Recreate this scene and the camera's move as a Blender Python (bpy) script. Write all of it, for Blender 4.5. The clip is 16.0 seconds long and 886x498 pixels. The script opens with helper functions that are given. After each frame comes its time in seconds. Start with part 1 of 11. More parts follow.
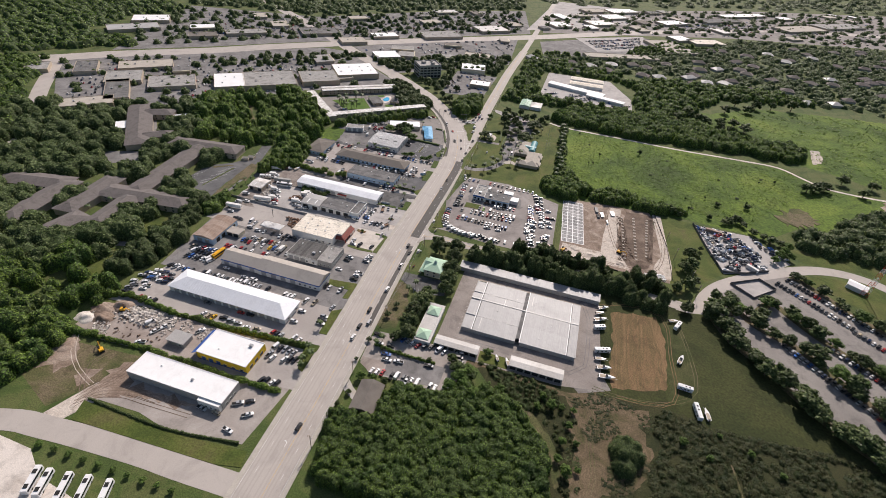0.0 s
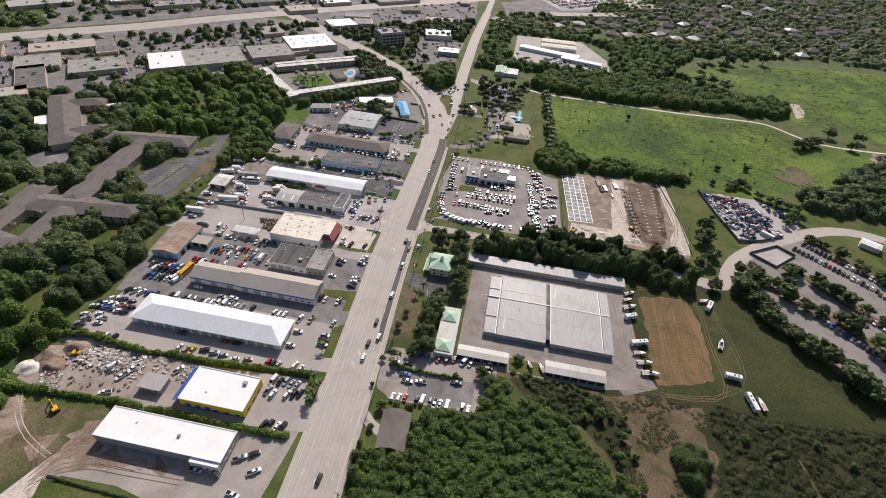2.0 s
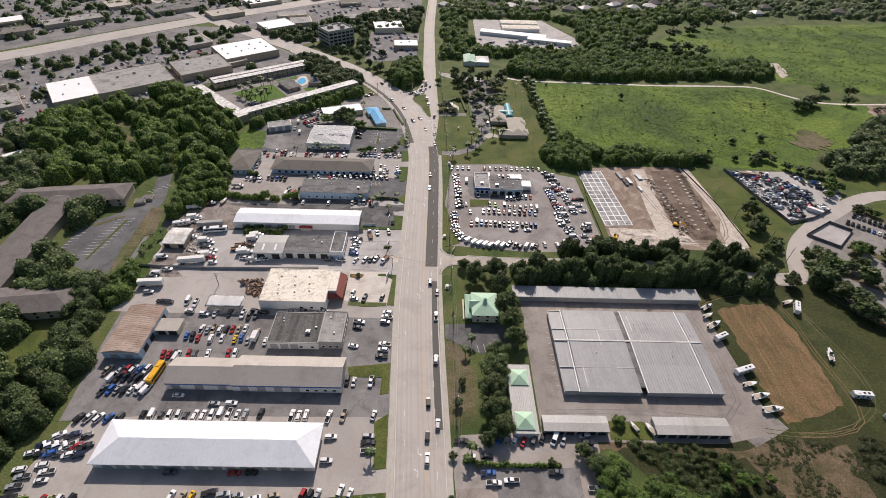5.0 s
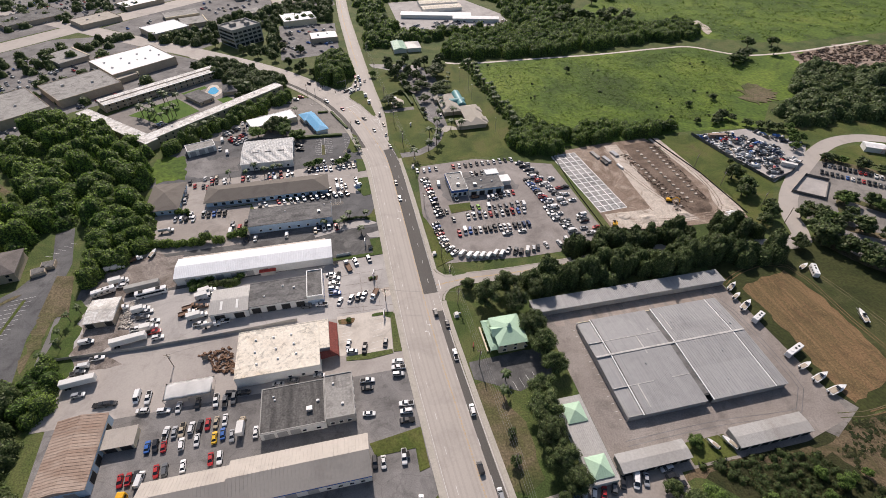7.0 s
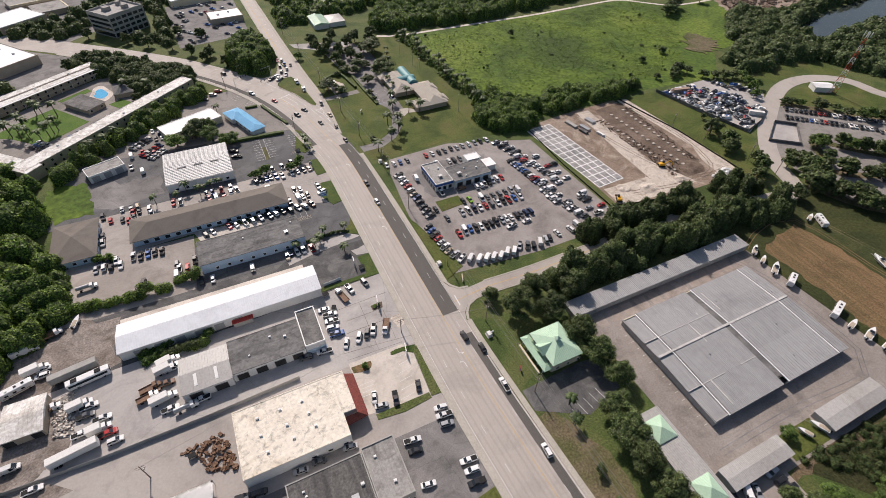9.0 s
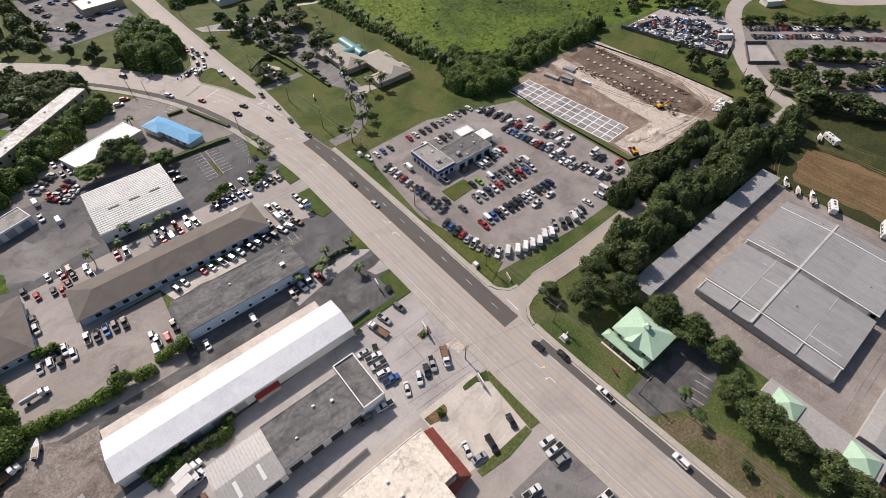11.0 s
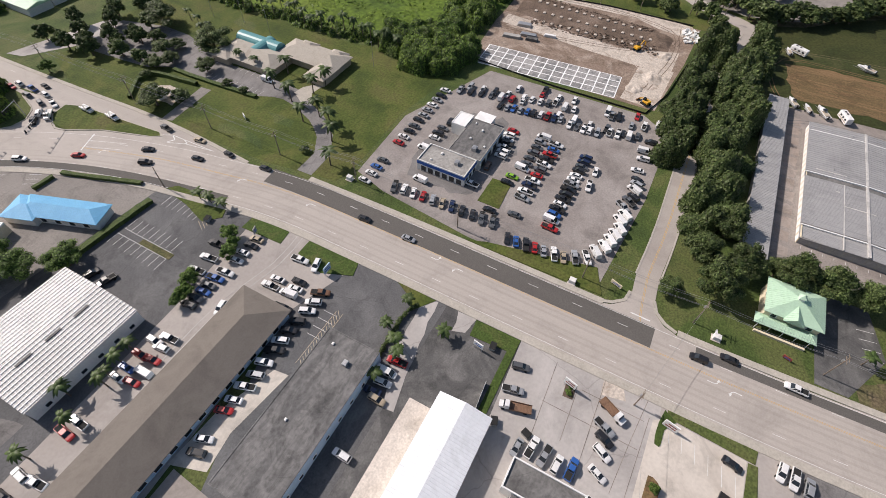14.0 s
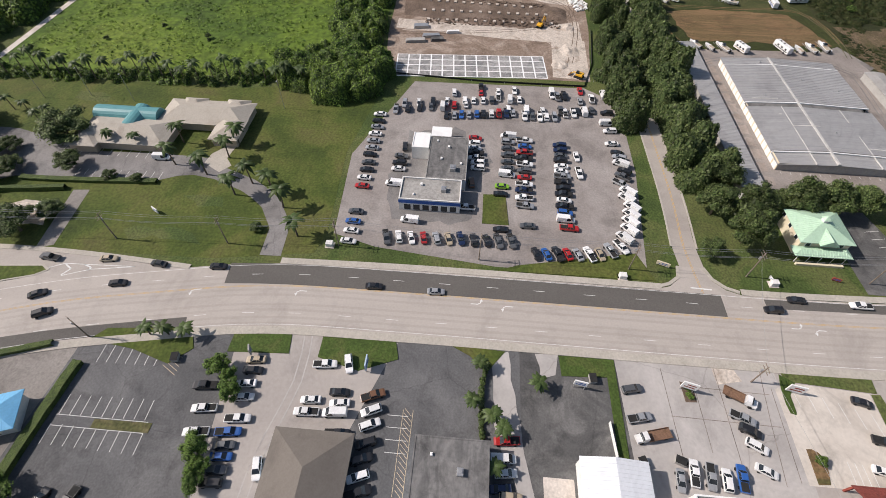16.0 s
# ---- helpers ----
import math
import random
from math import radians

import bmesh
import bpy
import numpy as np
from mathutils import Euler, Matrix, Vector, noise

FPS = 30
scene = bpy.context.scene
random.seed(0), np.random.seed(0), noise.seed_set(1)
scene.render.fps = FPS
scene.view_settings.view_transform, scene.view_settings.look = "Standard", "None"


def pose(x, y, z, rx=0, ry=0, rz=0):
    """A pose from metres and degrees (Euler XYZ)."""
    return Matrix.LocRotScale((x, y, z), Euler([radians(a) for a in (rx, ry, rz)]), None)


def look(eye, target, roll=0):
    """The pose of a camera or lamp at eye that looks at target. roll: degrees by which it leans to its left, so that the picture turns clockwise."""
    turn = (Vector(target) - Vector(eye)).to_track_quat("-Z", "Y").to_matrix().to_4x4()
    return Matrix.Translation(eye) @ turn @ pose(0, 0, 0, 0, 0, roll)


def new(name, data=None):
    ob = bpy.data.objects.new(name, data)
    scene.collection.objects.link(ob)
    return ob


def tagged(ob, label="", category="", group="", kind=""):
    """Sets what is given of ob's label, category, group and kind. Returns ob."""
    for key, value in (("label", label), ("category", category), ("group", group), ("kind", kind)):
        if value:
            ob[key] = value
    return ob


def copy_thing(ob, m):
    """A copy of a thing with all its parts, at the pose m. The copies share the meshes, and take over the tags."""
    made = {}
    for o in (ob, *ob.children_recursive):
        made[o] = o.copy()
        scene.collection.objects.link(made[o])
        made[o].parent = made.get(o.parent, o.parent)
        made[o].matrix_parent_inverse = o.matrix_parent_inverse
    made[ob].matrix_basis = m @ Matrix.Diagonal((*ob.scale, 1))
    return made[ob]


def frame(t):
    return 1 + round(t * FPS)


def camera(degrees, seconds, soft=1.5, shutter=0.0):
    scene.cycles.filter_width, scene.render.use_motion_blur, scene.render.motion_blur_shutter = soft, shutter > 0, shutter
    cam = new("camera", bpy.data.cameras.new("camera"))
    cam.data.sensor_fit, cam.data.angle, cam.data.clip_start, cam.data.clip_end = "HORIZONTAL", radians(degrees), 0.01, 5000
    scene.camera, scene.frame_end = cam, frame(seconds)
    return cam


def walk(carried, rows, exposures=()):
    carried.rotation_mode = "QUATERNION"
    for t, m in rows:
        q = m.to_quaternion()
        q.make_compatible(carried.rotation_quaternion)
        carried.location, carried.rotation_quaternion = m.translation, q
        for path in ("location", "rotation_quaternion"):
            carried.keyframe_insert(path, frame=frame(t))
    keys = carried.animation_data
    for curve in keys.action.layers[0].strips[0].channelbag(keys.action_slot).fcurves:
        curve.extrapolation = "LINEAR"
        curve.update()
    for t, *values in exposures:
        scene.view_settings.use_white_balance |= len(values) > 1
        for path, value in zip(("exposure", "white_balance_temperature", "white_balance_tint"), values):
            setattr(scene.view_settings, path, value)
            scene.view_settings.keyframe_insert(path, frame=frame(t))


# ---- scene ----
cam = camera(85.9, 16.0, soft=0.75)
PATH = [
    (0, (0.068, 4.125, 211.139), (-0.307, 5.672, 209.929), 5.6),
    (0.5, (-9.677, 10.968, 208.134), (-9.999, 12.516, 206.909), 5.5),
    (1, (-19.508, 18.636, 204.245), (-19.772, 20.177, 202.997), 5.5),
    (1.5, (-28.695, 26.364, 200.509), (-28.914, 27.89, 199.234), 5.4),
    (2, (-37.858, 33.98, 196.891), (-38.037, 35.499, 195.602), 5.3),
    (2.5, (-47.295, 42.452, 193.214), (-47.438, 43.971, 191.921), 5.3),
    (3, (-56.301, 51.421, 190.156), (-56.415, 52.943, 188.864), 5.0),
    (3.5, (-64.815, 60.305, 186.861), (-64.897, 61.831, 185.571), 4.6),
    (4, (-72.687, 69.816, 182.91), (-72.742, 71.35, 181.628), 3.9),
    (6.5, (-111.04, 120.071, 167.269), (-110.788, 121.532, 165.926), 0.7),
    (7, (-118.434, 131.235, 163.594), (-118.097, 132.684, 162.257), 0.7),
    (7.5, (-125.122, 142.117, 160.579), (-124.698, 143.534, 159.232), 1.0),
    (8, (-132.105, 154.005, 156.779), (-131.589, 155.374, 155.415), 1.2),
    (8.5, (-138.158, 164.983, 153.016), (-137.571, 166.306, 151.636), 1.4),
    (9, (-144.658, 178.053, 150.073), (-144.021, 179.321, 148.664), 1.5),
    (11.5, (-165.755, 240.701, 133.253), (-164.87, 241.622, 131.713), -0.3),
    (12, (-168.896, 254.268, 129.613), (-167.968, 255.095, 128.046), 0.3),
    (12.5, (-171.867, 266.397, 125.557), (-170.876, 267.165, 123.998), 1.3),
    (13, (-172.499, 279.248, 122.758), (-171.468, 279.947, 121.194), 1.4),
    (13.5, (-172.888, 291.221, 120.042), (-171.818, 291.846, 118.473), 1.9),
    (14, (-172.495, 303.651, 117.162), (-171.39, 304.203, 115.589), 2.2),
    (14.5, (-171.554, 315.117, 114.414), (-170.412, 315.566, 112.835), 2.1),
    (15, (-169.776, 327.017, 111.066), (-168.587, 327.356, 109.494), 2.0),
    (15.5, (-167.06, 337.788, 108.986), (-165.834, 338.012, 107.421), 1.6),
    (16, (-163.506, 349.717, 106.459), (-162.246, 349.8, 104.909), 1.3),
]
walk(cam, [(t, look(eye, target, roll)) for t, eye, target, roll in PATH], exposures=[(0, 0.0, 6580, 12.5), (9, 0.0, 6650, 13), (13, 0.03, 6560, 12.5), (16, 0.06, 6500, 11)])

import mathutils.geometry

# ---- world, sun and sky ----
SUN_EL, SUN_AZ = radians(41.0), radians(2.0)
world = bpy.data.worlds.new("sky_world")
scene.world = world
world.use_nodes = True
wn = world.node_tree.nodes
sky = wn.new("ShaderNodeTexSky")
sky.sky_type, sky.sun_disc = "NISHITA", False
sky.sun_elevation, sky.sun_rotation = SUN_EL, SUN_AZ
sky.dust_density, sky.ozone_density = 2.0, 1.0
wn["Background"].inputs["Strength"].default_value = 0.085
world.node_tree.links.new(sky.outputs[0], wn["Background"].inputs["Color"])
sun_data = bpy.data.lights.new("sun", "SUN")
sun_data.energy, sun_data.angle, sun_data.color = 4.4, radians(0.6), (1.0, 0.908, 0.845)
sun = new("sun", sun_data)
sun.matrix_world = look((math.sin(SUN_AZ) * math.cos(SUN_EL) * 900, math.cos(SUN_AZ) * math.cos(SUN_EL) * 900 + 300, math.sin(SUN_EL) * 900), (0, 300, 0))
scene.view_settings.exposure = 0.0


# ---- materials ----
def mat(name, cols, scale=0.15, grain=2.5, amount=0.25, rough=0.9, metal=0.0, bump=0.15, spec=0.3, island=0.0, obj=0.0, warp=0.6, coat=0.0, trans=0.0, streak=None, stain=0.0, stain_scale=0.12, crack=0.0):
    """cols run over broad patches of that scale; grain and amount give the fine variation; island and obj vary single pieces; stain darkens blotches, crack draws thin dark joints."""
    m = bpy.data.materials.new(name)
    m.use_nodes = True
    n, l = m.node_tree.nodes, m.node_tree.links
    b = n["Principled BSDF"]
    geo = n.new("ShaderNodeNewGeometry")
    pos = geo.outputs["Position"]
    if streak:
        mp = n.new("ShaderNodeMapping")
        mp.inputs["Scale"].default_value = streak
        l.new(pos, mp.inputs["Vector"])
        pos = mp.outputs[0]
    big = n.new("ShaderNodeTexNoise")
    big.inputs["Scale"].default_value, big.inputs["Detail"].default_value = scale, 6.0
    big.inputs["Roughness"].default_value, big.inputs["Distortion"].default_value = 0.62, warp
    l.new(pos, big.inputs["Vector"])
    ramp = n.new("ShaderNodeValToRGB")
    e = ramp.color_ramp.elements
    while len(e) < len(cols):
        e.new(0.5)
    for i, c in enumerate(cols):
        e[i].position = 0.32 + 0.36 * i / max(1, len(cols) - 1)
        e[i].color = (*c, 1)
    l.new(big.outputs["Fac"], ramp.inputs["Fac"])
    fine = n.new("ShaderNodeTexNoise")
    fine.inputs["Scale"].default_value, fine.inputs["Detail"].default_value = grain, 5.0
    l.new(geo.outputs["Position"], fine.inputs["Vector"])
    rng = n.new("ShaderNodeMapRange")
    rng.inputs["From Min"].default_value, rng.inputs["From Max"].default_value = 0.3, 0.7
    rng.inputs["To Min"].default_value, rng.inputs["To Max"].default_value = 1 - amount, 1 + amount
    l.new(fine.outputs["Fac"], rng.inputs["Value"])
    val = rng.outputs[0]
    for k, src in ((island, geo.outputs["Random Per Island"]), (obj, None)):
        if k:
            if src is None:
                src = n.new("ShaderNodeObjectInfo").outputs["Random"]
            r2 = n.new("ShaderNodeMapRange")
            r2.inputs["To Min"].default_value, r2.inputs["To Max"].default_value = 1 - k, 1 + k
            l.new(src, r2.inputs["Value"])
            mu = n.new("ShaderNodeMath")
            mu.operation = "MULTIPLY"
            l.new(val, mu.inputs[0]), l.new(r2.outputs[0], mu.inputs[1])
            val = mu.outputs[0]
    extra = []
    if stain:
        sn = n.new("ShaderNodeTexNoise")
        sn.inputs["Scale"].default_value, sn.inputs["Detail"].default_value = stain_scale, 8.0
        sn.inputs["Roughness"].default_value, sn.inputs["Distortion"].default_value = 0.7, 0.7
        l.new(geo.outputs["Position"], sn.inputs["Vector"])
        extra.append((sn.outputs["Fac"], 0.5, 0.68, 1.06, 1 - stain))
        tn = n.new("ShaderNodeTexNoise")
        tn.inputs["Scale"].default_value, tn.inputs["Detail"].default_value = stain_scale * 4.5, 3.0
        l.new(geo.outputs["Position"], tn.inputs["Vector"])
        extra.append((tn.outputs["Fac"], 0.62, 0.7, 1.0, 1 - stain * 0.35))
    if crack:
        wn_ = n.new("ShaderNodeTexNoise")
        wn_.inputs["Scale"].default_value = 0.5
        l.new(geo.outputs["Position"], wn_.inputs["Vector"])
        mx = n.new("ShaderNodeMixRGB")
        mx.blend_type = "ADD"
        mx.inputs[0].default_value = 2.0
        l.new(geo.outputs["Position"], mx.inputs[1]), l.new(wn_.outputs["Color"], mx.inputs[2])
        vo = n.new("ShaderNodeTexVoronoi")
        vo.feature = "DISTANCE_TO_EDGE"
        vo.inputs["Scale"].default_value = crack
        l.new(mx.outputs[0], vo.inputs["Vector"])
        extra.append((vo.outputs["Distance"], 0.03 * crack, 0.16 * crack, 0.82, 1.0))
    for src, f0, f1, t0, t1 in extra:
        r3 = n.new("ShaderNodeMapRange")
        for key, v in (("From Min", f0), ("From Max", f1), ("To Min", t0), ("To Max", t1)):
            r3.inputs[key].default_value = v
        l.new(src, r3.inputs["Value"])
        mu = n.new("ShaderNodeMath")
        mu.operation = "MULTIPLY"
        l.new(val, mu.inputs[0]), l.new(r3.outputs[0], mu.inputs[1])
        val = mu.outputs[0]
    mix = n.new("ShaderNodeVectorMath")
    mix.operation = "SCALE"
    l.new(ramp.outputs["Color"], mix.inputs[0]), l.new(val, mix.inputs["Scale"])
    l.new(mix.outputs[0], b.inputs["Base Color"])
    b.inputs["Roughness"].default_value, b.inputs["Metallic"].default_value = rough, metal
    b.inputs["Specular IOR Level"].default_value, b.inputs["Coat Weight"].default_value = spec, coat
    if bump:
        bp = n.new("ShaderNodeBump")
        bp.inputs["Strength"].default_value, bp.inputs["Distance"].default_value = bump, 0.3
        l.new(fine.outputs["Fac"], bp.inputs["Height"]), l.new(bp.outputs[0], b.inputs["Normal"])
    if trans:
        tr = n.new("ShaderNodeBsdfTranslucent")
        l.new(mix.outputs[0], tr.inputs["Color"])
        ms = n.new("ShaderNodeMixShader")
        ms.inputs[0].default_value = trans
        l.new(b.outputs[0], ms.inputs[1]), l.new(tr.outputs[0], ms.inputs[2])
        l.new(ms.outputs[0], n["Material Output"].inputs["Surface"])
    return m


M = {}
M["grass"] = mat("grass", [(0.045, 0.070, 0.018), (0.063, 0.093, 0.023), (0.100, 0.114, 0.038), (0.069, 0.097, 0.025)], 0.05, 1.6, 0.4, bump=0.5, stain=0.2, stain_scale=0.03)
M["pasture"] = mat("dark_pasture_grass", [(0.020, 0.030, 0.008), (0.030, 0.039, 0.009), (0.047, 0.053, 0.014), (0.025, 0.035, 0.009)], 0.022, 0.8, 0.35, bump=0.5, stain=0.25, stain_scale=0.04)
M["meadow_leaf"] = mat("meadow_growth", [(0.058, 0.105, 0.014), (0.092, 0.158, 0.018), (0.160, 0.238, 0.028), (0.075, 0.130, 0.017)], 0.022, 0.5, 0.3, rough=0.6, bump=0, island=0.2, trans=0.25, warp=0.6)
M["lawn"] = mat("lawn", [(0.044, 0.065, 0.013), (0.063, 0.088, 0.016), (0.093, 0.108, 0.025), (0.105, 0.101, 0.035)], 0.05, 1.2, 0.3, bump=0.4, stain=0.2, stain_scale=0.06)
M["court_turf"] = mat("watered_turf", [(0.060, 0.120, 0.014), (0.075, 0.145, 0.018), (0.095, 0.150, 0.026)], 0.12, 2.0, 0.3, bump=0.4)
M["turf"] = mat("bright_turf", [(0.045, 0.074, 0.016), (0.058, 0.093, 0.019), (0.090, 0.104, 0.031)], 0.15, 2.0, 0.35, bump=0.4)
M["worn_grass"] = mat("worn_grass", [(0.055, 0.068, 0.022), (0.095, 0.094, 0.038), (0.155, 0.122, 0.075), (0.085, 0.085, 0.034)], 0.05, 1.4, 0.4, bump=0.5, stain=0.25, stain_scale=0.1)
M["meadow"] = mat("meadow", [(0.040, 0.070, 0.011), (0.062, 0.108, 0.014), (0.100, 0.155, 0.018), (0.140, 0.185, 0.028)], 0.016, 0.4, 0.4, bump=0.8, warp=0.5, stain=0.35, stain_scale=0.035)
M["scrub_ground"] = mat("scrub_ground", [(0.024, 0.030, 0.009), (0.042, 0.043, 0.015), (0.030, 0.036, 0.011), (0.066, 0.060, 0.027)], 0.05, 1.5, 0.45, bump=0.8, warp=1.2, stain=0.3, stain_scale=0.12)
M["mown_pasture"] = mat("mown_pasture_grass", [(0.030, 0.040, 0.011), (0.042, 0.052, 0.014), (0.070, 0.072, 0.026), (0.036, 0.047, 0.012)], 0.05, 1.2, 0.35, bump=0.4, stain=0.2, stain_scale=0.06)
M["bare_brown"] = mat("trodden_brown_ground", [(0.060, 0.062, 0.022), (0.102, 0.080, 0.043), (0.150, 0.110, 0.068), (0.085, 0.072, 0.034)], 0.06, 1.4, 0.35, bump=0.5, warp=1.6, stain=0.25, stain_scale=0.1)
M["dry"] = mat("dry_grass", [(0.150, 0.094, 0.046), (0.205, 0.130, 0.066), (0.128, 0.092, 0.042), (0.190, 0.118, 0.060), (0.095, 0.085, 0.034)], 0.08, 1.4, 0.35, bump=0.4, streak=(1.5, 0.22, 1), stain=0.3, stain_scale=0.08)
M["dirt"] = mat("bare_dirt", [(0.17, 0.122, 0.09), (0.25, 0.19, 0.148), (0.37, 0.305, 0.25)], 0.07, 1.2, 0.25, bump=0.5, warp=1.5, stain=0.25, stain_scale=0.15)
M["dark_dirt"] = mat("dark_dirt", [(0.10, 0.073, 0.054), (0.15, 0.11, 0.083), (0.21, 0.16, 0.125)], 0.09, 1.5, 0.28, bump=0.6, stain=0.25, stain_scale=0.2)
M["pale_dirt"] = mat("pale_crushed_rock", [(0.42, 0.36, 0.30), (0.55, 0.49, 0.425), (0.33, 0.268, 0.215)], 0.10, 1.4, 0.22, bump=0.4, warp=1.4, stain=0.3, stain_scale=0.16)
M["road"] = mat("worn_concrete_asphalt", [(0.365, 0.330, 0.297), (0.415, 0.377, 0.341), (0.388, 0.352, 0.317)], 0.05, 2.2, 0.05, bump=0.04, streak=(0.9, 0.08, 1), stain=0.13, stain_scale=0.07, rough=0.75)
M["road_wear"] = mat("wheel_worn_road", [(0.335, 0.302, 0.271), (0.38, 0.345, 0.311), (0.355, 0.322, 0.289)], 0.05, 2.2, 0.05, bump=0.04, streak=(0.9, 0.08, 1), stain=0.1, stain_scale=0.07, rough=0.7)
M["road_dark"] = mat("dark_asphalt_lane", [(0.105, 0.098, 0.09), (0.13, 0.122, 0.112)], 0.08, 3, 0.14, bump=0.1, streak=(0.9, 0.15, 1))
M["asphalt"] = mat("grey_asphalt", [(0.145, 0.138, 0.134), (0.195, 0.187, 0.181), (0.255, 0.244, 0.236)], 0.05, 2.5, 0.14, bump=0.12, stain=0.36, crack=0.05)
M["asphalt_dark"] = mat("dark_patched_asphalt", [(0.092, 0.093, 0.095), (0.122, 0.122, 0.124), (0.160, 0.159, 0.159)], 0.06, 2.2, 0.14, bump=0.1, stain=0.32, crack=0.045)
M["yard"] = mat("stained_yard_asphalt", [(0.19, 0.175, 0.161), (0.24, 0.222, 0.204), (0.28, 0.258, 0.235)], 0.04, 1.8, 0.14, bump=0.12, stain=0.3, crack=0.02)
M["yard_storage"] = mat("brownish_worn_asphalt", [(0.215, 0.188, 0.168), (0.262, 0.232, 0.21), (0.32, 0.288, 0.262)], 0.05, 1.8, 0.16, bump=0.12, stain=0.28, stain_scale=0.08)
M["yard_pale"] = mat("pale_stained_yard", [(0.27, 0.240, 0.216), (0.325, 0.292, 0.264), (0.385, 0.35, 0.32)], 0.04, 1.2, 0.07, bump=0.1, warp=1.4, stain=0.24, stain_scale=0.08)
M["yard_dark"] = mat("muddy_yard", [(0.15, 0.124, 0.106), (0.20, 0.171, 0.15), (0.28, 0.245, 0.219), (0.17, 0.143, 0.123)], 0.08, 1.6, 0.3, bump=0.2, warp=1.4, stain=0.4, stain_scale=0.14)
M["yard_brown"] = mat("brown_gravel_yard", [(0.25, 0.206, 0.176), (0.31, 0.264, 0.231), (0.37, 0.324, 0.29)], 0.05, 1.4, 0.1, bump=0.15, warp=1.2, stain=0.26, stain_scale=0.08)
M["asphalt_black"] = mat("sealed_black_asphalt", [(0.072, 0.071, 0.071), (0.10, 0.099, 0.097), (0.165, 0.161, 0.156)], 0.10, 2.2, 0.14, bump=0.1, warp=1.2, stain=0.3, stain_scale=0.16, crack=0.045)
M["lot_warm"] = mat("warm_gravel_asphalt", [(0.315, 0.287, 0.264), (0.365, 0.334, 0.308), (0.405, 0.373, 0.343)], 0.03, 1.2, 0.05, bump=0.12, stain=0.18, stain_scale=0.07)
M["concrete"] = mat("old_concrete", [(0.52, 0.468, 0.415), (0.64, 0.585, 0.525), (0.44, 0.388, 0.338)], 0.07, 2.0, 0.13, bump=0.08, stain=0.3, stain_scale=0.11)
M["concrete_lot"] = mat("sun_bleached_concrete", [(0.47, 0.425, 0.372), (0.545, 0.498, 0.44), (0.60, 0.553, 0.49)], 0.07, 1.2, 0.05, bump=0.06, warp=1.5, stain=0.24, stain_scale=0.12)
M["lot_dealer"] = mat("brownish_gravel_asphalt", [(0.215, 0.192, 0.178), (0.275, 0.249, 0.232), (0.33, 0.303, 0.284)], 0.05, 1.6, 0.12, bump=0.15, stain=0.26, stain_scale=0.08)
M["concrete_grey"] = mat("grey_concrete", [(0.345, 0.325, 0.308), (0.405, 0.382, 0.362), (0.455, 0.43, 0.408)], 0.045, 1.2, 0.05, bump=0.06, warp=1.2, stain=0.2, stain_scale=0.06, crack=0.03)
M["sidewalk"] = mat("sidewalk_concrete", [(0.40, 0.37, 0.32), (0.47, 0.435, 0.38)], 0.2, 2.0, 0.12, bump=0.08)
M["slab_grey"] = mat("patchy_grey_slab", [(0.16, 0.165, 0.165), (0.24, 0.24, 0.235), (0.36, 0.35, 0.34), (0.20, 0.195, 0.185)], 0.16, 1.8, 0.2, bump=0.1, obj=0.12, warp=1.5)
M["paint_white"] = mat("white_road_paint", [(0.62, 0.62, 0.60), (0.74, 0.74, 0.72)], 0.5, 4, 0.1, bump=0)
M["paint_yellow"] = mat("worn_yellow_road_paint", [(0.52, 0.34, 0.12), (0.60, 0.40, 0.16)], 0.5, 4, 0.15, bump=0)
M["paint_tan"] = mat("faded_yellow_bay_paint", [(0.47, 0.39, 0.27), (0.55, 0.46, 0.33)], 0.5, 4, 0.2, bump=0)
M["water"] = mat("dark_pond_water", [(0.035, 0.045, 0.04), (0.05, 0.06, 0.05)], 0.02, 0.6, 0.1, rough=0.08, spec=0.5, bump=0.05)
M["pool_water"] = mat("pool_water", [(0.03, 0.33, 0.62), (0.05, 0.42, 0.70)], 0.3, 1.5, 0.08, rough=0.08, bump=0.03)
M["leaf"] = mat("oak_leaves", [(0.037, 0.059, 0.021), (0.067, 0.097, 0.030), (0.110, 0.140, 0.049), (0.078, 0.117, 0.033), (0.127, 0.143, 0.060)], 0.10, 1.6, 0.4, rough=0.55, bump=0, island=0.55, obj=0.28, trans=0.22, warp=1.0)
M["leaf_light"] = mat("light_leaves", [(0.0825, 0.15, 0.03), (0.1275, 0.2025, 0.039), (0.105, 0.1725, 0.039)], 0.07, 1.6, 0.3, rough=0.6, bump=0, island=0.45, obj=0.2, trans=0.22)
M["leaf_wood"] = mat("woodland_leaves", [(0.056, 0.108, 0.023), (0.099, 0.175, 0.030), (0.181, 0.263, 0.047), (0.094, 0.152, 0.030), (0.158, 0.205, 0.056)], 0.05, 1.2, 0.35, rough=0.55, bump=0, island=0.5, trans=0.32, warp=1.0)
M["leaf_bright"] = mat("sunny_woodland_leaves", [(0.068, 0.132, 0.028), (0.121, 0.213, 0.036), (0.220, 0.320, 0.057), (0.114, 0.185, 0.036), (0.192, 0.249, 0.068)], 0.05, 1.2, 0.35, rough=0.55, bump=0, island=0.5, trans=0.32, warp=1.0)
